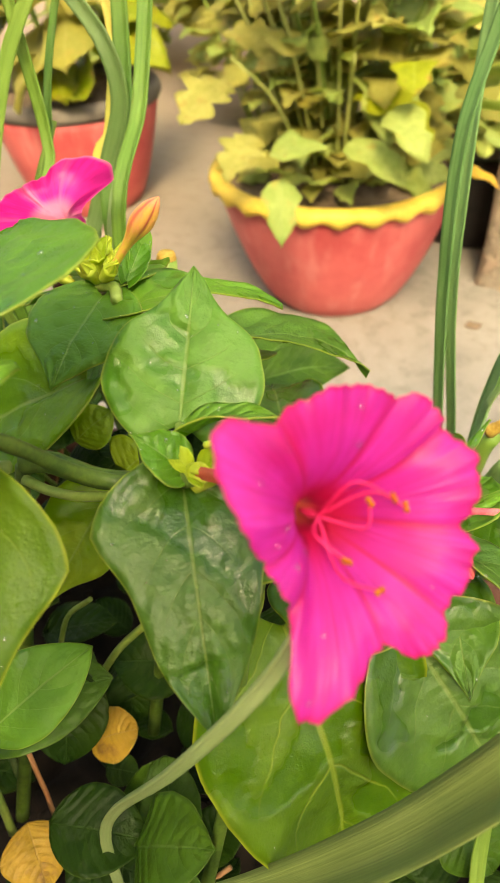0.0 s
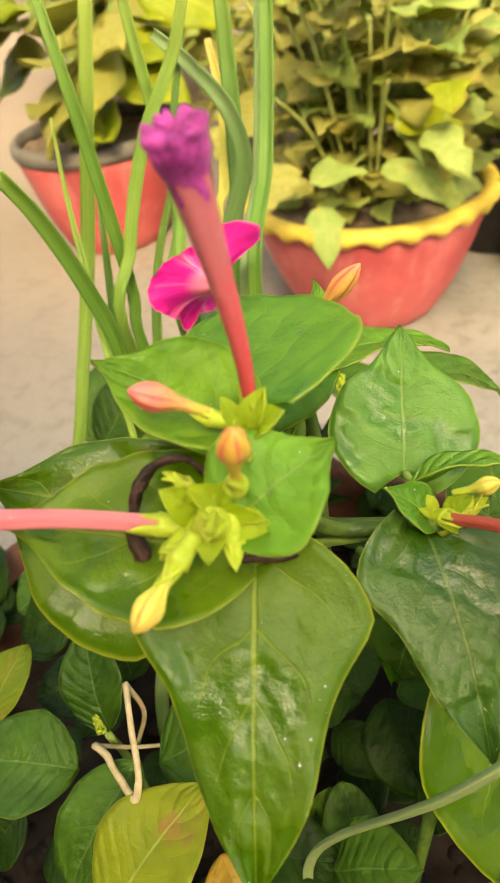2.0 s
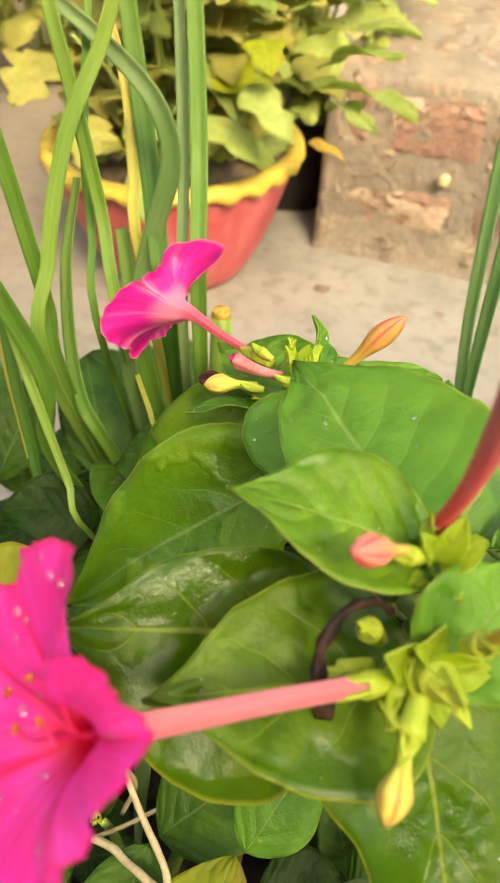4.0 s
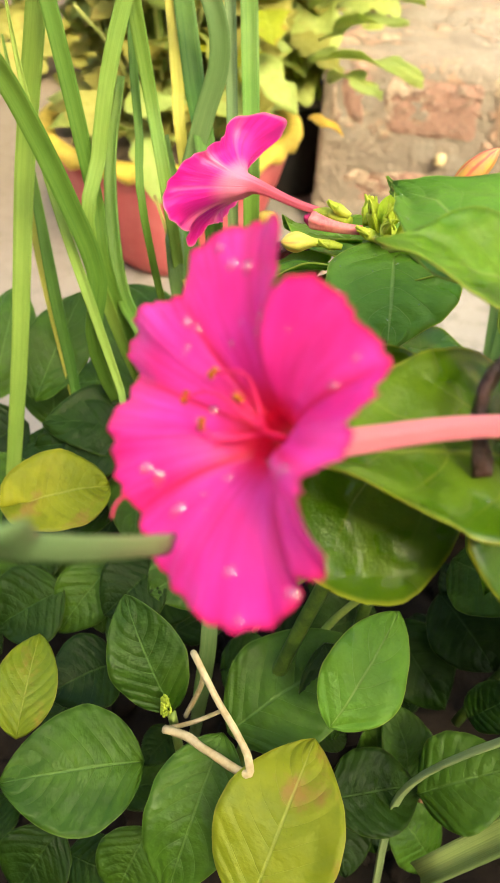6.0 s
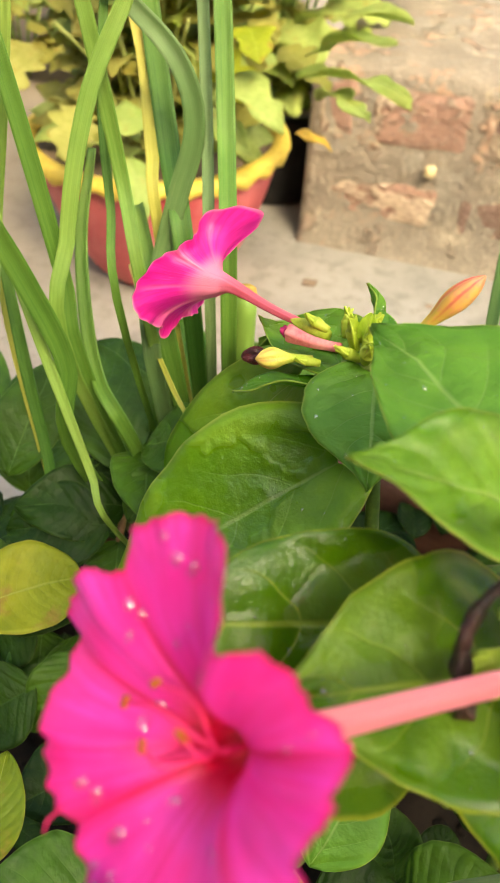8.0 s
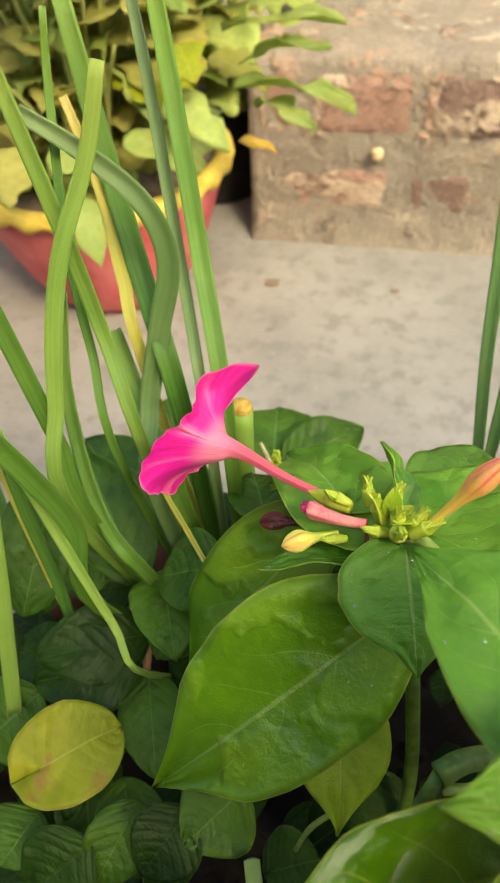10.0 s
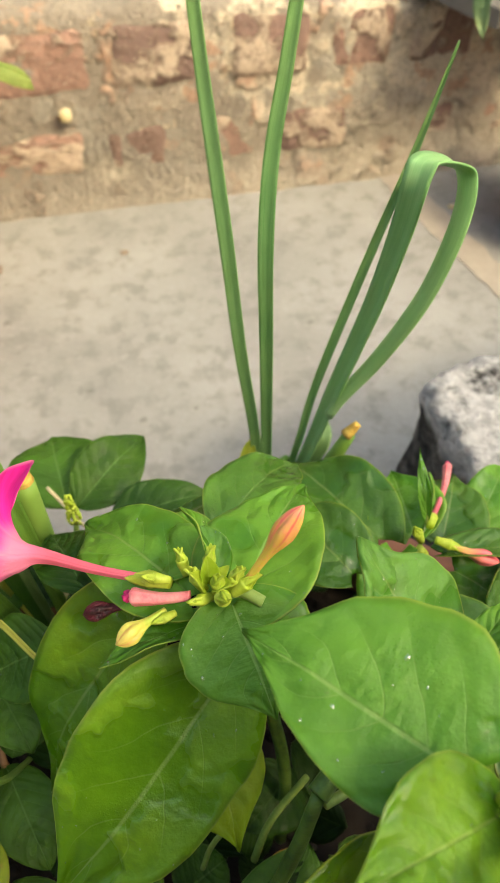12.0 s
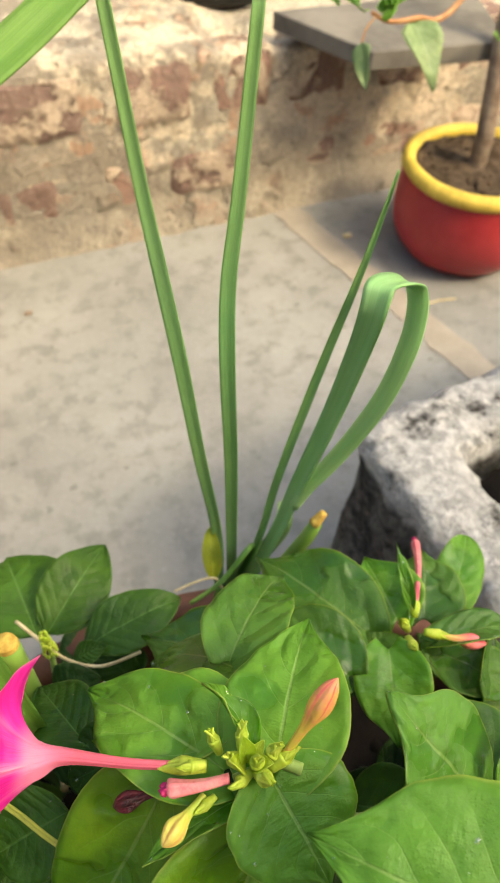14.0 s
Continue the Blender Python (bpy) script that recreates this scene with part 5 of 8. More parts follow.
for k in range(9):
    q = Vector((0.566 + 0.014 * math.cos(k * 1.7), 0.76 + 0.014 * math.sin(k * 1.7), 0.21 + 0.02 * k))
    shrub_leaf(q, q + Vector((0.018 * math.cos(k * 1.7), -0.012, 0.01)), 0.011, (0, -0.6, 0.7), MARVEL_LIGHT)


def wilted_flower(plant, base, tip):
    """A spent flower: a tube that widens evenly upward and a rim rolled inward into a crumpled knob."""
    base, tip = Vector(base), Vector(tip)
    n, sides = 34, 60
    line = spline([base, base.lerp(tip, 0.35) + Vector((0.0012, 0, 0)), base.lerp(tip, 0.7) + Vector((0.0008, 0, 0)), tip], n)
    bm = bmesh.new()
    rings = []
    for i, q in enumerate(line):
        u = i / n
        t = (line[min(i + 1, n)] - line[max(i - 1, 0)]).normalized()
        s = (Vector((1, 0, 0)) - t * t.x).normalized()
        b = t.cross(s)
        r = 0.0011 + 0.0018 * u ** 1.8
        rings.append([bm.verts.new(q + (s * math.cos(a) + b * math.sin(a)) * r * (1 + 0.05 * math.cos(5 * a) * u)) for a in (2 * math.pi * k / sides for k in range(sides))])
    for p, q in zip(rings[:-1], rings[1:]):
        for k in range(sides):
            bm.faces.new((p[k], p[(k + 1) % sides], q[(k + 1) % sides], q[k]))
    bm.faces.new(rings[0][::-1])
    tube = part("spent_flower", bm, SPENT_TUBE, plant, "coral tube of a wilted flower", base)
    way = (tip - line[-4]).normalized()
    s = (Vector((1, 0, 0)) - way * way.x).normalized()
    b = way.cross(s)
    bm = bmesh.new()
    rows = []
    m = 90
    for i in range(26):
        u = i / 25
        # the profile runs up the outside, rolls over the top and dives into the mouth
        if u < 0.55:
            r, z = 0.0026 + 0.0008 * math.sin(u / 0.55 * math.pi * 0.62), -0.0035 + 0.005 * (u / 0.55)
        else:
            w = (u - 0.55) / 0.45
            r, z = 0.00328 * math.cos(w * math.pi * 0.5) ** 0.8 + 0.0003, 0.0015 + 0.0018 * math.sin(w * math.pi * 0.75) - 0.0016 * w
        row = []
        for k in range(m):
            a = 2 * math.pi * k / m
            q = Vector((math.cos(a) * 2.2, math.sin(a) * 2.2, u * 3))
            fold = (2.2 * abs(math.cos(a * 3.5 + 0.5 * math.sin(4 * u))) ** 0.6 - 1.4) * min(1, u * 1.5)
            rr = r * (1 + 0.13 * fold + 0.14 * noise.noise(q * 1.4) * min(1, u * 2))
            zz = z + (0.0006 * fold + 0.0007 * noise.noise(q * 1.8)) * min(1, u * 1.4)
            if i == 0:
                zz -= 0.0026 * (0.5 + 0.5 * math.cos(5 * a + 1)) ** 1.5
            row.append(bm.verts.new(tip + (s * math.cos(a) + b * math.sin(a)) * rr + way * zz))
        rows.append(row)
    for p, q in zip(rows[:-1], rows[1:]):
        for k in range(m):
            bm.faces.new((p[k], p[(k + 1) % m], q[(k + 1) % m], q[k]))
    bm.faces.new(rows[-1])
    part("wilted_petals", bm, WILT, tube, "crumpled purple wilted petals", tip)


def spent_tube(plant, base, tip, label, r=0.0012):
    """The ribbed tube of a flower that has closed: slim at its foot, wider and puckered at its mouth."""
    base, tip = Vector(base), Vector(tip)
    ax = tip - base
    s = ax.orthogonal().normalized()
    b = ax.normalized().cross(s)
    bm = bmesh.new()
    rings = []
    n, sides = 20, 30
    for i in range(n + 1):
        u = i / n
        rr = r * (0.8 + 0.75 * u ** 2.2) if u < 0.93 else r * 1.5 * (1 - 0.55 * (u - 0.93) / 0.07)
        q = base + ax * min(u, 0.985) + s * 0.04 * ax.length * math.sin(math.pi * u)
        rings.append([bm.verts.new(q + (s * math.cos(a) + b * math.sin(a)) * rr * (1 + 0.13 * u * math.cos(5 * a))) for a in (2 * math.pi * k / sides for k in range(sides))])
    for p, q in zip(rings[:-1], rings[1:]):
        for k in range(sides):
            bm.faces.new((p[k], p[(k + 1) % sides], q[(k + 1) % sides], q[k]))
    bm.faces.new(rings[0][::-1])
    bm.faces.new(rings[-1])
    tube = part("spent_flower", bm, TUBE_PINK, plant, label, base)
    bm = bmesh.new()
    bmesh.ops.create_icosphere(bm, subdivisions=3, radius=r * 0.85, matrix=Matrix.Translation(tip))
    for v in bm.verts:
        v.co += (v.co - tip) * 0.7 * noise.noise((v.co - tip) * 1400)
    part("mouth", bm, FILAMENT_DARK, tube, "shrivelled crimson mouth", tip)
    return tube


def sprout(plant, at, ln):
    """A short spike of tiny green flowers."""
    at = Vector(at)
    rnd = random.Random(round(ln * 1e5))
    bm = rod([at, at + Vector((0, 0, ln * 0.5)), at + Vector((0.001, 0, ln))], ln * 0.06, ln * 0.04, 6, 6)
    for k in range(70):
        u = rnd.uniform(0.05, 1.0)
        a = k * 2.399
        out = Vector((math.cos(a), math.sin(a), 0.5))
        r = ln * 0.13 * (1.15 - u * 0.6)
        bmesh.ops.create_icosphere(bm, subdivisions=1, radius=ln * rnd.uniform(0.035, 0.055), matrix=Matrix.Translation(at + Vector((0, 0, ln * u)) + out * r) @ Matrix.Diagonal((1, 1, 1.6, 1)))
    part("flower_spike", bm, CALYX, plant, "spiky yellow-green flower spike", at)


marvel = thing("four_oclock_plant", (0.03, 0.1, 0.19), "bushy four-o'clock plant with magenta trumpet flowers and wet heart-shaped leaves", "flowering plant")
# shoot with the nearest open flower
leaf(marvel, (0.0424, 0.1187, 0.3847), (0.0290, 0.1406, 0.4050), 0.0320, (0.4564, -0.4394, 0.7737), "broad", MARVEL_COOL, 0.03, 0.01, 0.015)
leaf(marvel, (0.0526, 0.1085, 0.3820), (0.0777, 0.0860, 0.3555), 0.0338, (0.4678, -0.4038, 0.7862), "long", MARVEL_MATURE, 0.05, 0.12, 0.040)
leaf(marvel, (0.0616, 0.1244, 0.3292), (0.0939, 0.1093, 0.2608), 0.0590, (0.8086, -0.3646, 0.4618), "heart", MARVEL_OLIVE, 0.12, 0.12, 0.030)
leaf(marvel, (0.0851, 0.1450, 0.3213), (0.1179, 0.1492, 0.2692), 0.0477, (0.7824, -0.4215, 0.4584), "heart", MARVEL_MATURE, 0.10, 0.08, 0.030)
leaf(marvel, (0.0072, 0.1756, 0.3617), (0.0362, 0.2014, 0.3465), 0.0247, (0.1625, 0.3593, 0.9190), "heart", MARVEL, 0.20, 0.15, 0.030)
leaf(marvel, (0.0481, 0.1150, 0.3880), (0.0621, 0.1256, 0.3910), 0.0076, (-0.3032, 0.1331, 0.9436), "heart", MARVEL_LIGHT, 0.50, 0.12, 0.030)
leaf(marvel, (0.0527, 0.1089, 0.3853), (0.0451, 0.1047, 0.3936), 0.0098, (0.7281, 0.0307, 0.6848), "heart", MARVEL_LIGHT, 0.30, 0.10, 0.030)
leaf(marvel, (0.0750, 0.1805, 0.3369), (0.0761, 0.1971, 0.3504), 0.0042, (-0.3415, -0.5793, 0.7401), "heart", MARVEL_LIGHT, 0.30, 0.10, 0.030)
part("stem", rod([(-0.0147, 0.0686, 0.2095), (-0.0050, 0.0840, 0.2766), (0.0071, 0.0948, 0.3408), (0.0117, 0.1003, 0.3711)], 0.0024, 0.0016, 24, 8, None, 0.08), STEM, marvel, "dark green main stem", (-0.0147, 0.0686, 0.2095))
part("stem", rod([(0.0116, 0.1006, 0.3715), (0.0168, 0.1041, 0.3720), (0.0277, 0.1082, 0.3702), (0.0451, 0.1117, 0.3767), (0.0544, 0.1094, 0.3852)], 0.0026, 0.002, 18, 8, None, 0.05), STEM, marvel, "dark green main stem", (0.0116, 0.1006, 0.3715))
part("stem", rod([(0.0130, 0.0990, 0.3689), (0.0192, 0.1009, 0.3674), (0.0267, 0.1051, 0.3668), (0.0421, 0.1124, 0.3720)], 0.0012, 0.0010, 14, 8, None, 0.00), STEM_PALE, marvel, "", (0.0130, 0.0990, 0.3689))
part("stem", rod([(0.0475, 0.1109, 0.3865), (0.0487, 0.1128, 0.3871), (0.0424, 0.1187, 0.3847)], 0.0012, 0.0009, 14, 8, None, 0.00), STEM_PALE, marvel, "", (0.0475, 0.1109, 0.3865))
flower(marvel, (0.0545, 0.1101, 0.3857), (0.0865, 0.1005, 0.4035), (0.766, -0.326, 0.554), (-0.3858, 0.5303, 0.7550),
       [(6, 16.4, 11.0), (36, 16.2, 11.3), (41, 15.9, 12), (58, 21.4, 13.5), (75, 17.6, 13.5), (92, 14.2, 12), (112, 11.5, 11), (148, 12.6, 9.5), (163, 22.6, 11), (200, 15.6, 10.5), (210, 19, 10.5), (225, 18.8, 11), (231, 17, 11), (259, 17.2, 11), (268, 15.8, 11), (297, 18.6, 11), (313, 17.0, 10.5), (330, 17.9, 10.5), (340, 16.2, 10.5)],
       (38, 112, 148, 200, 229, 267, 312, 341), PETAL_CORAL, "magenta trumpet flower with five notched lobes and water drops", (85,),
       [(0.0958, 0.0940, 0.4072), (0.0989, 0.0968, 0.4012), (0.0962, 0.1032, 0.4102), (0.0940, 0.1015, 0.4095), (0.0975, 0.1040, 0.4088)], 0.05, 3, 0.0027, 0.0011)
calyx(marvel, (0.0565, 0.1121, 0.3847), (0.4996, 0.5373, 0.5401), 0.0075, "", 1.0)
bud(marvel, (0.0554, 0.1125, 0.3908), (0.0633, 0.1151, 0.3947), 0.0017, BUD_YELLOW)
# shoot with the second open flower and the wilted one
leaf(marvel, (0.0283, 0.0909, 0.4162), (-0.0003, 0.1220, 0.4140), 0.0340, (-0.1625, -0.0817, 0.9833), "heart", MARVEL_LIGHT, 0.12, 0.05, 0.020, skew=-0.26)
leaf(marvel, (0.0308, 0.0844, 0.4171), (0.0042, 0.0786, 0.4252), 0.0220, (0.17, -0.05, 0.97), "heart", MARVEL_SKYLIT, 0.25, 0.04, 0.020)
leaf(marvel, (0.0374, 0.0752, 0.3959), (0.0574, 0.0426, 0.3618), 0.0390, (0.4146, -0.5237, 0.7442), "long", MARVEL_OLIVE, 0.04, 0.05, 0.040)
leaf(marvel, (0.0338, 0.0735, 0.3996), (0.0021, 0.0539, 0.4063), 0.0320, (0.2607, -0.0900, 0.9612), "heart", MARVEL_OLIVE, 0.18, 0.04, 0.030)
leaf(marvel, (0.0392, 0.0712, 0.4114), (0.0464, 0.0881, 0.4179), 0.0193, (0.2304, -0.4340, 0.8710), "heart", MARVEL_LIGHT, 0.32, 0.10, 0.060)
leaf(marvel, (0.0481, 0.1234, 0.3517), (0.0440, 0.1127, 0.3140), 0.0289, (0.1079, -0.9592, 0.2612), "heart", MARVEL, 0.20, 0.10, 0.030)
part("stem", rod([(0.0470, 0.1100, 0.3795), (0.0368, 0.1048, 0.3773), (0.0330, 0.0985, 0.3830), (0.0330, 0.0900, 0.3950), (0.0352, 0.0791, 0.4077)], 0.0017, 0.0014, 20, 8, None, 0.05), STEM, marvel, "dark green main stem", (0.0470, 0.1100, 0.3795))
part("stem", rod([(0.0358, 0.0786, 0.4098), (0.0348, 0.0820, 0.4153), (0.0328, 0.0856, 0.4200)], 0.0014, 0.0011, 14, 8, None, 0.00), STEM_PALE, marvel, "", (0.0358, 0.0786, 0.4098))
flower(marvel, (0.0309, 0.0657, 0.4112), (0.0020, 0.0430, 0.4195), (-0.5270, -0.6007, 0.6003), (-0.2541, 0.6442, 0.7215),
       [(0, 21, 6.2), (14, 21.2, 6.5), (28, 20.6, 6.8), (37, 18.4, 7), (50, 21.6, 6.4), (62, 22.8, 5.4), (71, 20.6, 5.5), (84, 17.6, 8), (98, 15.2, 9.6), (120, 15.4, 8.5), (143, 16.2, 6.5), (175, 18, 7), (196, 19.8, 6.6), (210, 19.6, 6.8), (218, 18, 7.6), (231, 19.4, 8.3), (241, 16, 11.5), (249, 15.4, 12.6), (257, 17.2, 10.8), (268, 16.8, 8.8), (288, 17.2, 5.2), (302, 17.2, 7.6), (314, 16.6, 10.2), (325, 13.6, 12.6), (334, 16, 10.5), (343, 19.2, 8.7), (352, 20.6, 7.3)],
       (37, 71, 128, 216, 250, 287, 325), PETAL, "magenta trumpet flower with a long pink tube and water drops", (),
       [(-0.0012, 0.0404, 0.4257), (-0.0050, 0.0400, 0.4213), (-0.0082, 0.0432, 0.4214), (-0.0055, 0.0445, 0.4245)], 0.0, 8, 0.0027, 0.0014, [(-0.0040, 0.0405, 0.4180), (-0.0092, 0.0372, 0.4152), (-0.0122, 0.0340, 0.4128), (-0.0128, 0.0330, 0.4108)])
# wilted flower standing upright
wilted_flower(marvel, (0.0326, 0.0856, 0.4200), (0.0358, 0.0766, 0.4635))
calyx(marvel, (0.0326, 0.0856, 0.4200), (0.0033, -0.0090, 0.0435), 0.006, "", 0.5)
bud(marvel, (0.0303, 0.0795, 0.4228), (0.0243, 0.0702, 0.4316), 0.0021, BUD_PINK)
bud(marvel, (0.0417, 0.0703, 0.4211), (0.0451, 0.0671, 0.4343), 0.0021, BUD_ORANGE)
bud(marvel, (0.0366, 0.0622, 0.4115), (0.0370, 0.0504, 0.4070), 0.0021, BUD_YELLOW)
calyx(marvel, (0.0274, 0.0685, 0.4073), (-0.7542, -0.6425, 0.1686), 0.0056, "", 3.2)
calyx(marvel, (0.0351, 0.0709, 0.4113), (-0.0548, -0.9256, 0.1425), 0.0064, "", 4.0)
calyx(marvel, (0.0399, 0.0695, 0.4109), (0.5644, -0.6844, -0.4393), 0.0060, "", 4.3)
calyx(marvel, (0.0287, 0.0725, 0.4115), (-0.3070, -0.2981, 0.7529), 0.0060, "", 3.5)
calyx(marvel, (0.0309, 0.0793, 0.4221), (-0.6356, -0.5864, 0.4384), 0.0049, "", 4.0)
calyx(marvel, (0.0413, 0.0706, 0.4201), (0.3597, -0.3512, 0.8045), 0.0056, "", 4.4)
calyx(marvel, (0.0366, 0.0622, 0.4115), (0.0004, -0.0118, -0.0045), 0.0062, "", 3.6)
calyx(marvel, (0.0394, 0.0757, 0.4091), (0.8998, -0.3417, 0.2316), 0.0053, "", 4.7)
part("withered_bloom", rod([(0.0304, 0.0759, 0.4132), (0.0275, 0.0739, 0.4169), (0.0240, 0.0702, 0.4162), (0.0229, 0.0667, 0.4124), (0.0238, 0.0639, 0.4076), (0.0257, 0.0626, 0.4033)], 0.0006, 0.0011, 60, 10, None, 1.00), WITHERED, marvel, "shrivelled black spent bloom", (0.0304, 0.0759, 0.4132))
part("withered_bloom", rod([(0.0291, 0.0675, 0.3988), (0.0311, 0.0690, 0.3970), (0.0344, 0.0729, 0.3980), (0.0413, 0.0795, 0.3969), (0.0432, 0.0817, 0.3959)], 0.0008, 0.0009, 18, 8, None, 0.50), WITHERED, marvel, "shrivelled black spent bloom", (0.0291, 0.0675, 0.3988))
# shoot with the rose flower seen from the side
leaf(marvel, (0.0012, 0.1372, 0.3915), (0.0060, 0.1150, 0.3800), 0.0300, (0.05, -0.38, 0.92), "heart", MARVEL_LIGHT, 0.06, 0.06, 0.020)
leaf(marvel, (-0.0028, 0.1289, 0.3715), (-0.0510, 0.0988, 0.3298), 0.0400, (-0.1954, -0.6732, 0.7132), "heart", MARVEL_SKYLIT, 0.10, 0.08, 0.025, skew=-0.12)
leaf(marvel, (0.0192, 0.0818, 0.3905), (-0.0193, 0.0627, 0.3975), 0.0410, (0.3822, -0.4591, 0.8020), "heart", MARVEL_OLIVE, 0.08, 0.04, 0.030, skew=0.32)
part("petiole", rod([(0.0192, 0.0818, 0.3905), (0.0230, 0.0850, 0.3880), (0.0290, 0.0900, 0.3880)], 0.0010, 0.0012, 10, 8), STEM_PALE, marvel, "", (0.0192, 0.0818, 0.3905))
leaf(marvel, (-0.0046, 0.1372, 0.3852), (-0.0297, 0.1339, 0.3805), 0.0078, (-0.2129, 0.2898, 0.9331), "heart", MARVEL_LIGHT, 0.30, 0.08, 0.030)
leaf(marvel, (-0.0015, 0.1552, 0.3829), (-0.0330, 0.1646, 0.3712), 0.0248, (-0.2420, 0.3323, 0.9116), "heart", MARVEL_LIGHT, 0.15, 0.10, 0.030)
leaf(marvel, (-0.0071, 0.1436, 0.3862), (-0.0313, 0.1798, 0.3671), 0.0269, (-0.2210, 0.3356, 0.9157), "heart", MARVEL_LIGHT, 0.15, 0.12, 0.030)
leaf(marvel, (0.0028, 0.1382, 0.3870), (0.0276, 0.1711, 0.3811), 0.0300, (-0.1108, 0.2568, 0.9601), "heart", MARVEL_LIGHT, 0.12, 0.12, 0.030)
leaf(marvel, (0.0100, 0.1737, 0.3560), (-0.0125, 0.1938, 0.3337), 0.0219, (-0.2059, 0.6146, 0.7615), "heart", MARVEL, 0.10, 0.15, 0.030)
leaf(marvel, (0.0001, 0.1459, 0.3908), (-0.0048, 0.1584, 0.3967), 0.0068, (0.5825, -0.1452, 0.7997), "heart", MARVEL_LIGHT, 0.60, 0.10, 0.030)
leaf(marvel, (-0.0020, 0.1505, 0.3921), (-0.0062, 0.1592, 0.3997), 0.0057, (0.8378, -0.0695, 0.5416), "heart", MARVEL_LIGHT, 0.60, 0.10, 0.030)
part("stem", rod([(-0.0015, 0.1386, 0.3900), (0.0044, 0.1395, 0.3668), (0.0100, 0.1325, 0.3341), (0.0150, 0.1236, 0.2866), (0.0130, 0.1123, 0.2371)], 0.0016, 0.0022, 14, 8, None, 0.00), STEM, marvel, "", (-0.0015, 0.1386, 0.3900))
part("stem", rod([(-0.0064, 0.1395, 0.3911), (-0.0015, 0.1395, 0.3920), (0.0033, 0.1394, 0.3929), (0.0077, 0.1361, 0.3924)], 0.0016, 0.0014, 14, 8, None, 0.00), STEM_PALE, marvel, "", (-0.0064, 0.1395, 0.3911))
flower(marvel, (-0.0143, 0.1456, 0.3935), (-0.0438, 0.1598, 0.3905), (-0.938, 0.302, -0.173), (0.024, 0.551, 0.834),
       [(2, 17.4, 5.4), (17, 20.8, 0.5), (28, 21.5, -2.5), (40, 20.6, -0.5), (45, 16, 3), (52, 11.5, 5), (66, 9.5, 6.5), (95, 14, 10), (125, 13.5, 11.5), (150, 12.1, 11.6), (164, 18.8, 16.5), (180, 14.5, 14), (200, 15, 13), (227, 17, 12.3), (258, 14.2, 11.4), (300, 11, 7), (338, 11.4, 4.6), (350, 14, 6)],
       (66, 150, 190, 300), PETAL_PALE, "rose trumpet flower with pale streaks and a pink tube", (), (), 0.0, 5, 0.0038, 0.001)
bud(marvel, (0.0041, 0.1387, 0.3974), (0.0165, 0.1435, 0.4161), 0.0024, BUD_ORANGE, "orange and pink closed bud")
bud(marvel, (-0.0132, 0.1398, 0.3900), (-0.0246, 0.1343, 0.3915), 0.0023, BUD_YELLOW)
spent_tube(marvel, (-0.0075, 0.1399, 0.3945), (-0.0205, 0.1432, 0.3932), "short pink tube of a spent flower", 0.0014)
bud(marvel, (-0.0200, 0.1450, 0.3850), (-0.0322, 0.1480, 0.3802), 0.0021, WITHERED_RED, "shrivelled dark crimson spent bloom", 0.3, "withered_bloom")
calyx(marvel, (-0.0134, 0.1445, 0.3959), (-0.9782, 0.1596, 0.3429), 0.0042, "", 6.5)
calyx(marvel, (-0.0046, 0.1387, 0.3942), (-0.7663, -0.3250, 0.4439), 0.0045, "", 7.5)
calyx(marvel, (-0.0016, 0.1396, 0.3974), (0.0692, 0.0156, 0.9192), 0.0051, "", 7.8)
calyx(marvel, (0.0035, 0.1384, 0.3972), (0.6507, 0.0707, 0.6569), 0.0054, "", 8.4)
calyx(marvel, (-0.0078, 0.1472, 0.3950), (-0.1448, 0.6410, 0.8051), 0.0045, "", 7.1)
calyx(marvel, (-0.0024, 0.1456, 0.3959), (0.2541, 0.6441, 0.7750), 0.0048, "", 7.7)
calyx(marvel, (-0.0131, 0.1380, 0.3905), (-0.9867, -0.3530, 0.1782), 0.0038, "", 6.6)
leaf(marvel, (-0.0188, 0.1495, 0.3740), (-0.0545, 0.1290, 0.3077), 0.0337, (-0.6393, -0.3714, 0.6163), "heart", MARVEL_SKYLIT, 0.12, 0.10, 0.030)
leaf(marvel, (-0.0361, 0.1740, 0.3409), (-0.0466, 0.2011, 0.3316), 0.0202, (-0.1501, 0.2708, 0.9509), "oval", WEED, 0.12, 0.10, 0.030)
leaf(marvel, (-0.0469, 0.1637, 0.3295), (-0.0698, 0.1625, 0.3207), 0.0273, (-0.3446, -0.1963, 0.9180), "oval", WEED, 0.12, 0.10, 0.030)
leaf(marvel, (-0.0228, 0.1684, 0.3414), (-0.0447, 0.1695, 0.3346), 0.0241, (-0.2993, -0.1750, 0.9380), "oval", WEED_SHADED, 0.12, 0.10, 0.030)
leaf(marvel, (0.0215, 0.1796, 0.3263), (-0.0114, 0.2133, 0.3141), 0.0328, (-0.2142, 0.1416, 0.9665), "heart", MARVEL, 0.12, 0.12, 0.030)
leaf(marvel, (0.0470, 0.1690, 0.3272), (0.0315, 0.2021, 0.3206), 0.0289, (-0.2021, 0.0995, 0.9743), "heart", MARVEL, 0.15, 0.10, 0.030)
bracts(marvel, (-0.0033, 0.1402, 0.3954), (0.1720, -0.0155, 0.9501), 4, 0.0065, 3)
calyx(marvel, (-0.0012, 0.1372, 0.3962), (0.1, -0.5, 0.85), 0.0058, "", 2.1)
calyx(marvel, (0.0022, 0.1402, 0.3968), (0.35, 0.1, 0.93), 0.0056, "", 1.2)
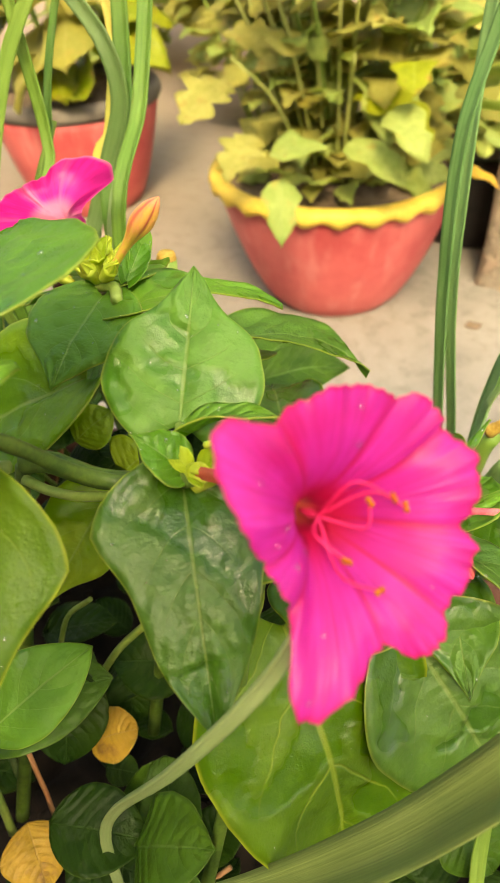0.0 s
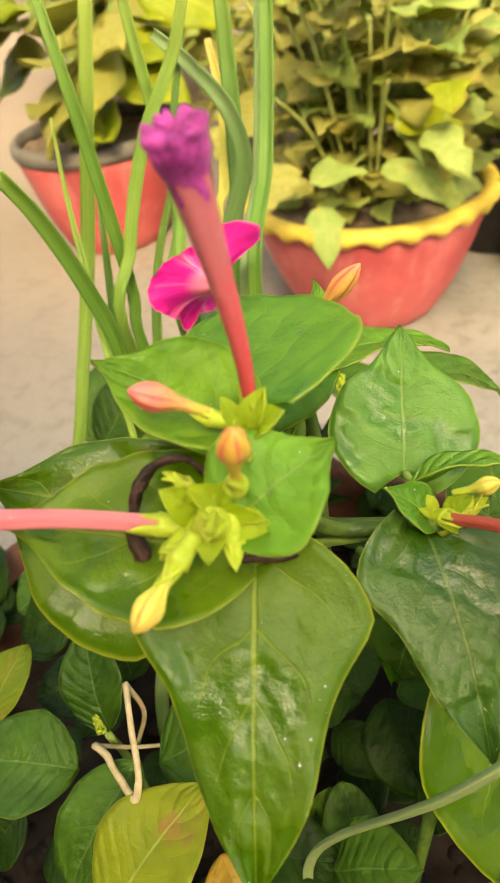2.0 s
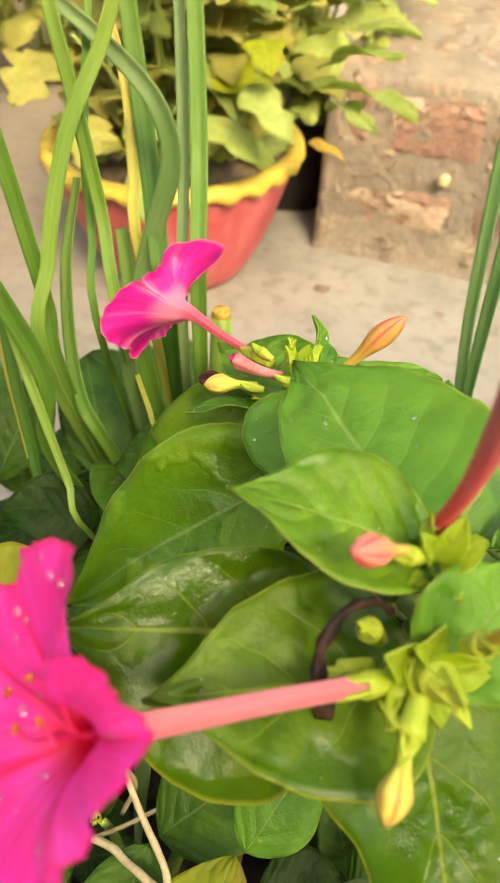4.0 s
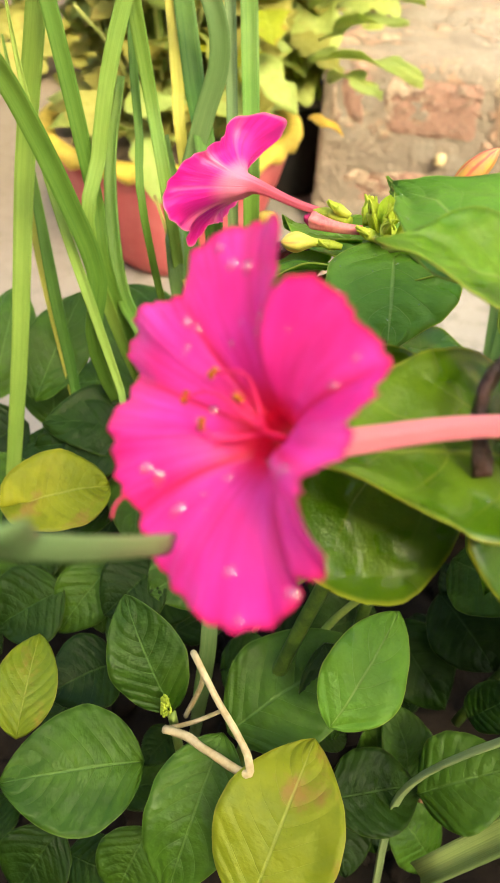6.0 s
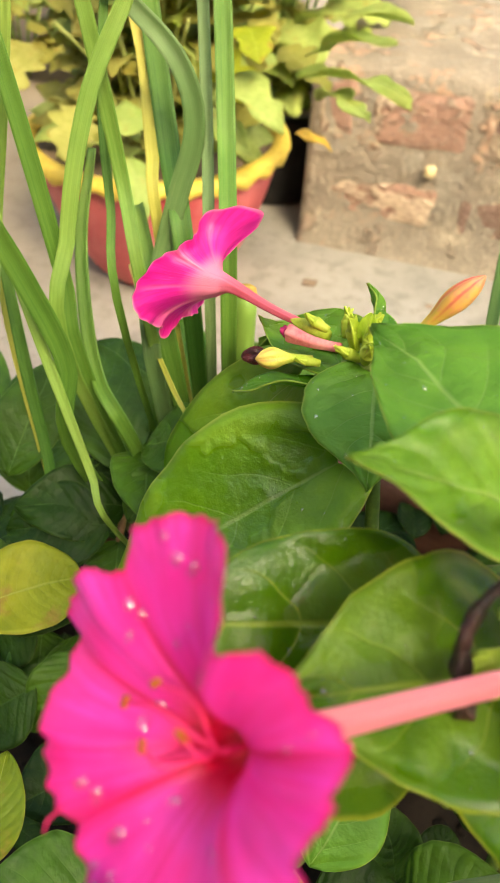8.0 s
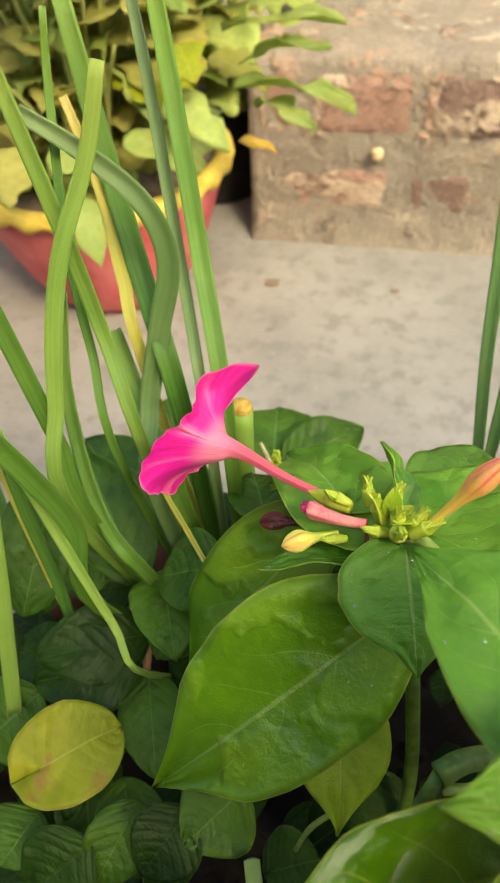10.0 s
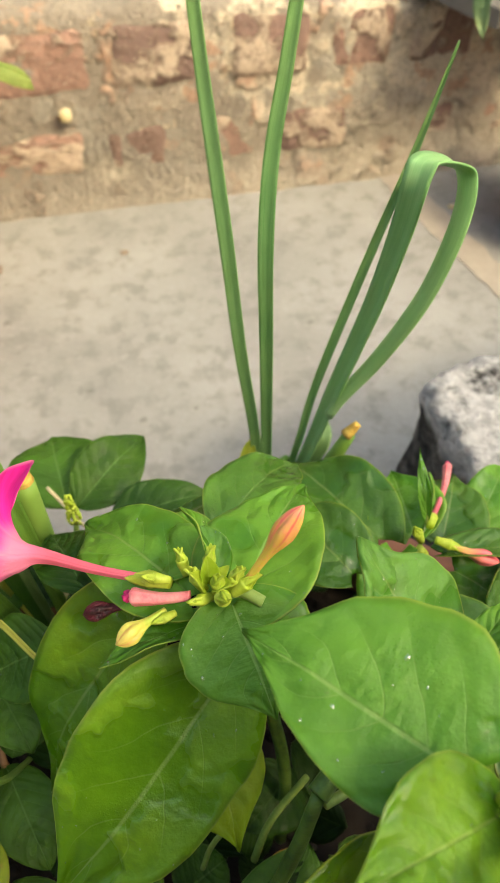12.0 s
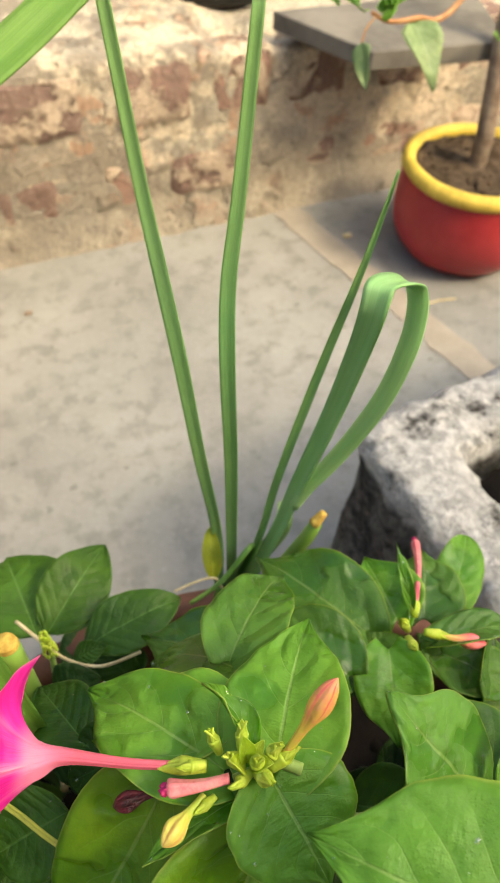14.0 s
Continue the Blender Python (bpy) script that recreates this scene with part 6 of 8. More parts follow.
calyx(marvel, (-0.0052, 0.1418, 0.3966), (-0.3, 0.25, 0.9), 0.0054, "", 0.7)
bracts(marvel, (0.0350, 0.0700, 0.4115), (0.55, -0.45, 0.6), 4, 0.009, 14)
calyx(marvel, (0.0372, 0.0688, 0.4125), (0.5, -0.6, 0.6), 0.0085, "", 2.4)
calyx(marvel, (0.0335, 0.0668, 0.4090), (0.1, -0.9, 0.3), 0.0080, "", 3.1)
bracts(marvel, (0.0375, 0.0727, 0.4109), (0.3597, -0.3512, 0.8045), 6, 0.008, 4)
bracts(marvel, (0.0340, 0.0810, 0.4181), (0.2466, -0.1797, 0.8927), 5, 0.007, 5)
bracts(marvel, (0.0545, 0.1101, 0.3857), (0.1314, -0.2507, 0.9055), 3, 0.006, 6)
# shoot with two small buds by the trough
spent_tube(marvel, (0.0789, 0.1814, 0.3307), (0.1000, 0.2105, 0.3165), "slim pink tube of a spent flower with a dark mouth")
bud(marvel, (0.0764, 0.1679, 0.3376), (0.0916, 0.1589, 0.3336), 0.0025, BUD_PINK, "peach closed bud")
calyx(marvel, (0.0783, 0.1806, 0.3305), (0.5, 0.75, -0.35), 0.0064, "", 11.0)
calyx(marvel, (0.0764, 0.1680, 0.3374), (0.85, -0.5, -0.1), 0.0060, "", 11.4)
calyx(marvel, (0.0727, 0.1769, 0.3286), (-0.3304, 0.2737, 0.7911), 0.0060, "", 10.7)
calyx(marvel, (0.0709, 0.1703, 0.3299), (-0.2058, -0.7656, 0.5581), 0.0060, "", 10.9)
leaf(marvel, (0.0723, 0.1754, 0.3274), (0.0859, 0.2011, 0.3284), 0.0045, (0.6819, -0.3865, 0.6210), "oval", MARVEL_LIGHT, 0.70, 0.10, 0.030)
leaf(marvel, (0.0748, 0.1825, 0.3204), (0.0762, 0.2099, 0.3197), 0.0274, (-0.2557, 0.0404, 0.9659), "heart", MARVEL_LIGHT, 0.20, 0.10, 0.030)
leaf(marvel, (0.0863, 0.1808, 0.3155), (0.1011, 0.2064, 0.3157), 0.0283, (-0.0096, -0.0011, 1.0000), "heart", MARVEL, 0.15, 0.10, 0.030)
leaf(marvel, (0.0985, 0.1820, 0.3115), (0.1202, 0.2047, 0.3166), 0.0192, (-0.0191, -0.2013, 0.9793), "round", MARVEL_LIGHT, 0.10, 0.10, 0.030)
leaf(marvel, (0.0635, 0.1719, 0.3277), (0.0552, 0.1454, 0.3133), 0.0258, (-0.2929, -0.3827, 0.8762), "heart", MARVEL_LIGHT, 0.20, 0.10, 0.030)
leaf(marvel, (0.0770, 0.1667, 0.3328), (0.1107, 0.1606, 0.3285), 0.0147, (0.1808, 0.3538, 0.9177), "heart", MARVEL, 0.30, 0.10, 0.030)
leaf(marvel, (0.0833, 0.1658, 0.3198), (0.1029, 0.1430, 0.3138), 0.0221, (0.0767, -0.1921, 0.9784), "heart", MARVEL, 0.15, 0.10, 0.030)
leaf(marvel, (0.0617, 0.1825, 0.3210), (0.0407, 0.2307, 0.3085), 0.0349, (-0.2270, 0.1497, 0.9623), "heart", MARVEL, 0.15, 0.10, 0.030)
leaf(marvel, (0.0682, 0.2054, 0.3005), (0.0530, 0.2254, 0.2941), 0.0206, (-0.1085, 0.2313, 0.9668), "heart", MARVEL, 0.15, 0.10, 0.030)
leaf(marvel, (0.0606, 0.1189, 0.3557), (0.0508, 0.1484, 0.3577), 0.0290, (0.0365, -0.0566, 0.9977), "heart", MARVEL, 0.20, 0.10, 0.030)
leaf(marvel, (0.0595, 0.1502, 0.2992), (0.0746, 0.1329, 0.2948), 0.0261, (-0.0042, -0.2522, 0.9677), "heart", WEED_SHADED, 0.15, 0.10, 0.030)
leaf(marvel, (0.0580, 0.1407, 0.3306), (0.0766, 0.1247, 0.3285), 0.0230, (-0.0647, -0.2043, 0.9768), "heart", MARVEL, 0.20, 0.10, 0.030)
leaf(marvel, (0.1028, 0.1470, 0.2909), (0.0915, 0.1672, 0.2989), 0.0239, (-0.0248, -0.3795, 0.9249), "heart", MARVEL, 0.15, 0.10, 0.030)
leaf(marvel, (0.0828, 0.1205, 0.3411), (0.0899, 0.1373, 0.3424), 0.0121, (-0.3365, 0.0703, 0.9390), "oval", MARVEL, 0.30, 0.10, 0.030)
leaf(marvel, (0.0632, 0.1150, 0.3607), (0.0827, 0.1210, 0.3668), 0.0196, (-0.3308, 0.1286, 0.9349), "heart", MARVEL_LIGHT, 0.30, 0.10, 0.030)
part("stem", rod([(0.0216, 0.1328, 0.3348), (0.0390, 0.1250, 0.3375), (0.0508, 0.1204, 0.3397), (0.0616, 0.1171, 0.3550)], 0.0012, 0.0012, 14, 8, None, 0.00), STEM_PALE, marvel, "", (0.0216, 0.1328, 0.3348))
part("stem", rod([(0.0707, 0.1696, 0.3293), (0.0762, 0.1588, 0.2995), (0.0718, 0.1449, 0.2633), (0.0571, 0.1259, 0.2193)], 0.0014, 0.0020, 14, 8, None, 0.00), STEM, marvel, "", (0.0707, 0.1696, 0.3293))
part("stem", rod([(0.0620, 0.1183, 0.3559), (0.0613, 0.1116, 0.3386), (0.0624, 0.1019, 0.2948), (0.0628, 0.0846, 0.2459)], 0.0016, 0.0020, 14, 8, None, 0.00), STEM, marvel, "", (0.0620, 0.1183, 0.3559))
weeds = thing("broadleaf_weed", (-0.03, 0.07, 0.19), "low broad-leaved green weed with ribbed leaves under the flowers", "weed", "weeds in the planter")
leaf(weeds, (-0.0255, 0.0646, 0.2908), (-0.0457, 0.0811, 0.3108), 0.0204, (0.2066, -0.6421, 0.7383), "oval", WEED, 0.20, 0.10, 0.030)
leaf(weeds, (-0.0283, 0.0526, 0.2841), (-0.0578, 0.0338, 0.2894), 0.0302, (0.2523, -0.1261, 0.9594), "oval", WEED, 0.12, 0.10, 0.030)
leaf(weeds, (-0.0108, 0.0633, 0.2920), (-0.0123, 0.0300, 0.2710), 0.0245, (0.0831, -0.5342, 0.8412), "oval", WEED, 0.20, 0.10, 0.030)
leaf(weeds, (0.0079, 0.0293, 0.2854), (0.0119, 0.0677, 0.2976), 0.0302, (0.0127, -0.3046, 0.9524), "oval", YELLOWING, 0.15, 0.08, 0.030)
leaf(weeds, (-0.0113, 0.0686, 0.2800), (0.0170, 0.1022, 0.2898), 0.0321, (-0.0092, -0.2716, 0.9624), "oval", WEED, 0.10, 0.10, 0.030)
leaf(weeds, (-0.0589, 0.0437, 0.2923), (-0.0663, 0.0689, 0.2981), 0.0161, (0.2385, -0.1481, 0.9598), "oval", YELLOWING, 0.20, 0.10, 0.030)
leaf(weeds, (-0.0905, 0.1040, 0.3046), (-0.0722, 0.1213, 0.3018), 0.0280, (0.2425, -0.1044, 0.9645), "cordate", YELLOWING, 0.2, 0.08, 0.030)
leaf(weeds, (-0.0785, 0.1247, 0.2852), (-0.1037, 0.1087, 0.2847), 0.0267, (0.1253, -0.2271, 0.9658), "round", WEED_SHADED, 0.15, 0.10, 0.030)
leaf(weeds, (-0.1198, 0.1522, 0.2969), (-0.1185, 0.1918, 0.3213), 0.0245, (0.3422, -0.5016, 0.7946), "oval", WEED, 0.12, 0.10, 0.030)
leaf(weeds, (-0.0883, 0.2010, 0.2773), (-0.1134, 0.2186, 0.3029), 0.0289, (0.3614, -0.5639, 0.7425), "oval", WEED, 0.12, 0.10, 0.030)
leaf(weeds, (-0.0500, 0.0800, 0.2749), (-0.0647, 0.0623, 0.2766), 0.0231, (0.2851, -0.1493, 0.9468), "oval", WEED_SHADED, 0.15, 0.10, 0.030)
leaf(weeds, (-0.0756, 0.0930, 0.2817), (-0.0924, 0.0779, 0.2721), 0.0265, (0.0111, -0.5438, 0.8392), "oval", WEED_SHADED, 0.15, 0.10, 0.030)
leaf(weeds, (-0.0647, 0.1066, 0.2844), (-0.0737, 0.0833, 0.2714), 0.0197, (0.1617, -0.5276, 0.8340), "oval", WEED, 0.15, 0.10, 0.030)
leaf(weeds, (-0.0477, 0.1050, 0.2918), (-0.0582, 0.0870, 0.2845), 0.0222, (0.1357, -0.4389, 0.8882), "oval", WEED_SHADED, 0.15, 0.10, 0.030)
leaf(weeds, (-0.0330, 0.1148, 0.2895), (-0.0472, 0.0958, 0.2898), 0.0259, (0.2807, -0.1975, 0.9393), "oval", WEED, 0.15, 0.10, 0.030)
leaf(weeds, (-0.0732, 0.1429, 0.3015), (-0.1054, 0.1300, 0.2991), 0.0289, (0.1236, -0.4727, 0.8725), "oval", WEED_SHADED, 0.15, 0.10, 0.030)
leaf(weeds, (-0.0477, 0.0365, 0.2599), (-0.0546, 0.0205, 0.2463), 0.0214, (0.0066, -0.6510, 0.7591), "oval", WEED_SHADED, 0.15, 0.10, 0.030)
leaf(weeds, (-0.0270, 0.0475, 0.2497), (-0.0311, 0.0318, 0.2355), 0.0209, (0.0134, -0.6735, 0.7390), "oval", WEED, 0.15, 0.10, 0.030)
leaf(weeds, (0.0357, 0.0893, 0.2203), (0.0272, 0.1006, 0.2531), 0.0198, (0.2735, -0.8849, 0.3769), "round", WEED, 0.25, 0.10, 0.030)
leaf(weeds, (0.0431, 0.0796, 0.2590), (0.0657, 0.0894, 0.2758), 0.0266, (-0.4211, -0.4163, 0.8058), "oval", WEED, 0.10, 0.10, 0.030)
leaf(weeds, (0.0226, 0.0821, 0.2319), (0.0305, 0.0620, 0.2238), 0.0194, (0.0386, -0.3591, 0.9325), "oval", WEED_SHADED, 0.10, 0.10, 0.030)
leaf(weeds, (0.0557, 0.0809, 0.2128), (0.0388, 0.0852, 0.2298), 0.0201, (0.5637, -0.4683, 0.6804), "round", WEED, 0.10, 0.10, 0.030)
leaf(weeds, (0.0245, 0.1412, 0.2465), (0.0514, 0.1243, 0.2284), 0.0264, (0.2220, -0.5294, 0.8188), "oval", WEED_SHADED, 0.10, 0.10, 0.030)
leaf(weeds, (0.0107, 0.1283, 0.2311), (0.0371, 0.1261, 0.2275), 0.0186, (0.0977, -0.3277, 0.9397), "oval", WEED_SHADED, 0.10, 0.10, 0.030)
leaf(weeds, (0.0388, 0.1508, 0.2587), (0.0630, 0.1336, 0.2483), 0.0295, (0.0467, -0.4691, 0.8819), "oval", WEED_SHADED, 0.10, 0.10, 0.030)
leaf(weeds, (0.0369, 0.1398, 0.2918), (0.0625, 0.1267, 0.2995), 0.0287, (-0.4043, -0.2834, 0.8696), "oval", WEED, 0.10, 0.10, 0.030)
leaf(weeds, (0.0561, 0.1103, 0.2563), (0.0669, 0.1144, 0.2713), 0.0155, (-0.5857, -0.5702, 0.5761), "round", WEED, 0.10, 0.10, 0.030)
sprout(weeds, (-0.0265, 0.0632, 0.2912), 0.009)
part("stem", rod([(-0.0254, 0.0641, 0.2903), (-0.0259, 0.0667, 0.2685), (-0.0242, 0.0673, 0.2251), (-0.0219, 0.0641, 0.1923)], 0.0012, 0.0016, 14, 8, None, 0.00), STEM_PALE, weeds, "", (-0.0254, 0.0641, 0.2903))
part("stem", rod([(0.0375, 0.0899, 0.2204), (0.0451, 0.0911, 0.1974), (0.0534, 0.1029, 0.2064)], 0.0009, 0.0009, 14, 8, None, 0.00), TWIG, weeds, "", (0.0375, 0.0899, 0.2204))
straws = thing("dry_stalk", (-0.0010, 0.0540, 0.2982), "bent pale dry stalk lying among the weeds", "dry stalk", "dry stalks")
part("stalk", rod([(-0.0233, 0.0745, 0.3057), (-0.0135, 0.0662, 0.3029), (-0.0051, 0.0598, 0.3011), (-0.0014, 0.0559, 0.3003), (-0.0013, 0.0536, 0.2981), (-0.0125, 0.0564, 0.2958), (-0.0188, 0.0585, 0.2942), (-0.0251, 0.0589, 0.2922)], 0.0009, 0.0011, 30, 8, None, 0.20), STRAW, straws, "", (-0.0233, 0.0745, 0.3057))
part("stalk", rod([(-0.0251, 0.0589, 0.2922), (-0.0206, 0.0675, 0.2820), (-0.0159, 0.0762, 0.2746)], 0.0007, 0.0006, 14, 8, None, 0.00), STRAW, straws, "", (-0.0251, 0.0589, 0.2922))
part("stalk", rod([(-0.0233, 0.0745, 0.3057), (-0.0214, 0.0756, 0.2903), (-0.0253, 0.0717, 0.2732)], 0.0008, 0.0007, 14, 8, None, 0.00), STRAW, straws, "", (-0.0233, 0.0745, 0.3057))
weeds_b = thing("broadleaf_weed", (-0.0600, 0.1600, 0.1900), "low broad-leaved green weed at the planter rim", "weed", "weeds in the planter")
leaf(weeds_b, (-0.0738, 0.1519, 0.2988), (-0.0538, 0.1676, 0.3233), 0.0240, (-0.3906, -0.5954, 0.7021), "oval", WEED, 0.10, 0.10, 0.030)
leaf(weeds_b, (-0.0727, 0.1707, 0.3105), (-0.0591, 0.1395, 0.3134), 0.0233, (0.0203, 0.1006, 0.9947), "oval", WEED, 0.15, 0.10, 0.030)
leaf(weeds_b, (-0.0723, 0.1439, 0.2921), (-0.0610, 0.1128, 0.2848), 0.0216, (0.1439, -0.1748, 0.9740), "oval", WEED, 0.15, 0.10, 0.030)
leaf(weeds_b, (-0.0835, 0.1542, 0.2885), (-0.1121, 0.1400, 0.2921), 0.0241, (0.2211, -0.2088, 0.9526), "oval", WEED, 0.15, 0.12, 0.030)
leaf(weeds_b, (-0.0733, 0.1457, 0.2975), (-0.0880, 0.1392, 0.2985), 0.0096, (0.1620, -0.2196, 0.9621), "oval", WEED, 0.20, 0.10, 0.030)
leaf(weeds_b, (-0.0730, 0.1132, 0.2796), (-0.0611, 0.0883, 0.2710), 0.0212, (0.2039, -0.2323, 0.9510), "oval", WEED, 0.15, 0.10, 0.030)
leaf(weeds_b, (-0.0946, 0.1156, 0.2769), (-0.1044, 0.1042, 0.2682), 0.0314, (-0.1023, -0.5452, 0.8320), "round", WEED_SHADED, 0.10, 0.10, 0.030)
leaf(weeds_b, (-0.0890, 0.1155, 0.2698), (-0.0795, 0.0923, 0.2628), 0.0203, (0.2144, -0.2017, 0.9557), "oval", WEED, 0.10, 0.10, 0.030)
leaf(weeds_b, (-0.0671, 0.1483, 0.2823), (-0.0441, 0.1600, 0.2966), 0.0253, (-0.2804, -0.4729, 0.8353), "oval", WEED_SHADED, 0.10, 0.10, 0.030)
leaf(weeds_b, (-0.0573, 0.1099, 0.2626), (-0.0343, 0.1173, 0.2669), 0.0245, (-0.1187, -0.1963, 0.9733), "oval", WEED_SHADED, 0.10, 0.10, 0.030)
leaf(weeds_b, (-0.0936, 0.0977, 0.2685), (-0.1083, 0.0934, 0.2661), 0.0235, (-0.1042, -0.1832, 0.9775), "oval", WEED_SHADED, 0.10, 0.10, 0.030)
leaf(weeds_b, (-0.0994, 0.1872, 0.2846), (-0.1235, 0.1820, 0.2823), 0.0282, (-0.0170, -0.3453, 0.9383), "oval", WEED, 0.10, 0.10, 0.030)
leaf(weeds_b, (-0.0889, 0.1822, 0.2797), (-0.1090, 0.1733, 0.2804), 0.0172, (0.1607, -0.2870, 0.9443), "oval", WEED_SHADED, 0.10, 0.10, 0.030)
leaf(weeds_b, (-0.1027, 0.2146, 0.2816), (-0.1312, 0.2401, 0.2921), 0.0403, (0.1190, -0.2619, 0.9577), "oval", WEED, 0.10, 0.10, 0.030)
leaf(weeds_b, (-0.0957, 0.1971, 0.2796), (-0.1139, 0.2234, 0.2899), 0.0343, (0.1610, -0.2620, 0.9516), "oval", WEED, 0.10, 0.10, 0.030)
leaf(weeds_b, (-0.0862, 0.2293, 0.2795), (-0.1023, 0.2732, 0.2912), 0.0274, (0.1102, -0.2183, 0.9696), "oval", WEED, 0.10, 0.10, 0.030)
leaf(weeds_b, (-0.0527, 0.2211, 0.2895), (-0.0617, 0.2043, 0.2828), 0.0272, (0.0779, -0.4046, 0.9112), "oval", WEED_SHADED, 0.10, 0.10, 0.030)
leaf(weeds_b, (-0.0122, 0.1134, 0.2423), (0.0107, 0.1306, 0.2547), 0.0241, (-0.2541, -0.3194, 0.9129), "oval", WEED_SHADED, 0.10, 0.10, 0.030)
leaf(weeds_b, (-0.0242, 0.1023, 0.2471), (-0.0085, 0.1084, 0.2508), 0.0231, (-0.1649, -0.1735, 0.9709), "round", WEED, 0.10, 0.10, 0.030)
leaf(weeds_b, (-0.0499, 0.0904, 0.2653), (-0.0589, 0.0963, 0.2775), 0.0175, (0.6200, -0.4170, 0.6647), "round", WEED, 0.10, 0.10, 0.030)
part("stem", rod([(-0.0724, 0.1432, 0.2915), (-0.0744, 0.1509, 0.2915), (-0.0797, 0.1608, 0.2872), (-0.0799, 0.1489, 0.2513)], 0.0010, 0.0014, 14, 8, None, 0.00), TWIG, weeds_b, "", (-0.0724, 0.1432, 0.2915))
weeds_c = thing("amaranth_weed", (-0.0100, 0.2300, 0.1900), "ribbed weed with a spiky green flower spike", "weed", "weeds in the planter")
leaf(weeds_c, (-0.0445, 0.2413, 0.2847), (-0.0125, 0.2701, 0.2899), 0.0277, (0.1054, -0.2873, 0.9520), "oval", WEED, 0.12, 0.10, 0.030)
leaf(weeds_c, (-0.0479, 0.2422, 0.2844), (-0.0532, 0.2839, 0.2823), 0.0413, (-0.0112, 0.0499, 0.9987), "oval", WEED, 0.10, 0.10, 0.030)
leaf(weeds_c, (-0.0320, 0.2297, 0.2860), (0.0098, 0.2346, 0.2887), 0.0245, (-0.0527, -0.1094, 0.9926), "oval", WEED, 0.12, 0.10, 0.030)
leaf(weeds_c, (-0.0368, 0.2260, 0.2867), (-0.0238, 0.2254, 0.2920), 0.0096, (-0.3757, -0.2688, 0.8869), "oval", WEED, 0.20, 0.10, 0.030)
leaf(weeds_c, (-0.0460, 0.2095, 0.2910), (-0.0290, 0.2106, 0.2992), 0.0241, (-0.4002, -0.2917, 0.8688), "oval", WEED_SHADED, 0.12, 0.10, 0.030)
leaf(weeds_c, (-0.0528, 0.1952, 0.2915), (-0.0322, 0.1911, 0.2979), 0.0270, (-0.3198, -0.1467, 0.9361), "oval", WEED_SHADED, 0.12, 0.10, 0.030)
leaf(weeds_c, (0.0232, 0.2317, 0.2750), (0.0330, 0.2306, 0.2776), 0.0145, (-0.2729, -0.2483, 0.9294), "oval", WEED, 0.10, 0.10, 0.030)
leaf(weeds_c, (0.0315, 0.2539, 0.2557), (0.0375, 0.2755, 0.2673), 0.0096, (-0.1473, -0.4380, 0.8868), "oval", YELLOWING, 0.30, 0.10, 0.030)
leaf(weeds_c, (-0.0474, 0.1892, 0.2821), (-0.0299, 0.1944, 0.2849), 0.0239, (-0.0500, -0.3458, 0.9370), "oval", WEED_SHADED, 0.10, 0.10, 0.030)
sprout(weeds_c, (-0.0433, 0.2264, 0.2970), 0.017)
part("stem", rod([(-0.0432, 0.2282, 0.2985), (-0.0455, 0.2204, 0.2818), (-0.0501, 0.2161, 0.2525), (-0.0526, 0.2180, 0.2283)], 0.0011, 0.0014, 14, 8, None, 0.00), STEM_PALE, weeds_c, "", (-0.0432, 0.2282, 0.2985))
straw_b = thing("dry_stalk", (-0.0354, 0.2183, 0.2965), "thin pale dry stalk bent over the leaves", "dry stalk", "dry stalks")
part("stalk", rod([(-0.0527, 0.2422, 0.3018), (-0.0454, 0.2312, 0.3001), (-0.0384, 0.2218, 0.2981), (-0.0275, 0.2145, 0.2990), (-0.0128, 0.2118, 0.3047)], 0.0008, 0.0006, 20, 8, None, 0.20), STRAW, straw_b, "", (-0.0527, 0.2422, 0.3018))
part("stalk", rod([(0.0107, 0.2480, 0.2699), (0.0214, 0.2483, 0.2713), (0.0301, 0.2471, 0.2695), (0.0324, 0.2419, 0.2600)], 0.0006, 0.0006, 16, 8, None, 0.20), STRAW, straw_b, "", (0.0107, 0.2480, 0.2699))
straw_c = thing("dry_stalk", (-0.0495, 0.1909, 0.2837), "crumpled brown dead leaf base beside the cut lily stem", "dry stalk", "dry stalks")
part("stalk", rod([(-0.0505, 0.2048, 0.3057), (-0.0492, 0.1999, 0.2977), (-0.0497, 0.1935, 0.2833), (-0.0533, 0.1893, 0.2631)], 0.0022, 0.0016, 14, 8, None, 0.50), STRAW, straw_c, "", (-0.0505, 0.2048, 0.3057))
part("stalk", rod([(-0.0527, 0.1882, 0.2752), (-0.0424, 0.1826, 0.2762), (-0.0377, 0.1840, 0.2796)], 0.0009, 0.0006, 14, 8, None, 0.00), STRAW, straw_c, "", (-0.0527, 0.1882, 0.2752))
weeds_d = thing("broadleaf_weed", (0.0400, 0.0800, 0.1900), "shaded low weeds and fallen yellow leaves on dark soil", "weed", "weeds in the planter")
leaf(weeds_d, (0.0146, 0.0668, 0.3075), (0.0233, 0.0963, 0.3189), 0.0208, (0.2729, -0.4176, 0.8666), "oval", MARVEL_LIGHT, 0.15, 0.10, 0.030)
leaf(weeds_d, (0.0070, 0.0965, 0.2932), (0.0164, 0.0805, 0.2720), 0.0225, (0.5845, -0.5048, 0.6353), "oval", WEED_SHADED, 0.12, 0.10, 0.030)
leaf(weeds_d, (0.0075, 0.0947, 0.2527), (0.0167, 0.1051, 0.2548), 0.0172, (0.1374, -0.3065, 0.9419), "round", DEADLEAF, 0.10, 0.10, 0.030)
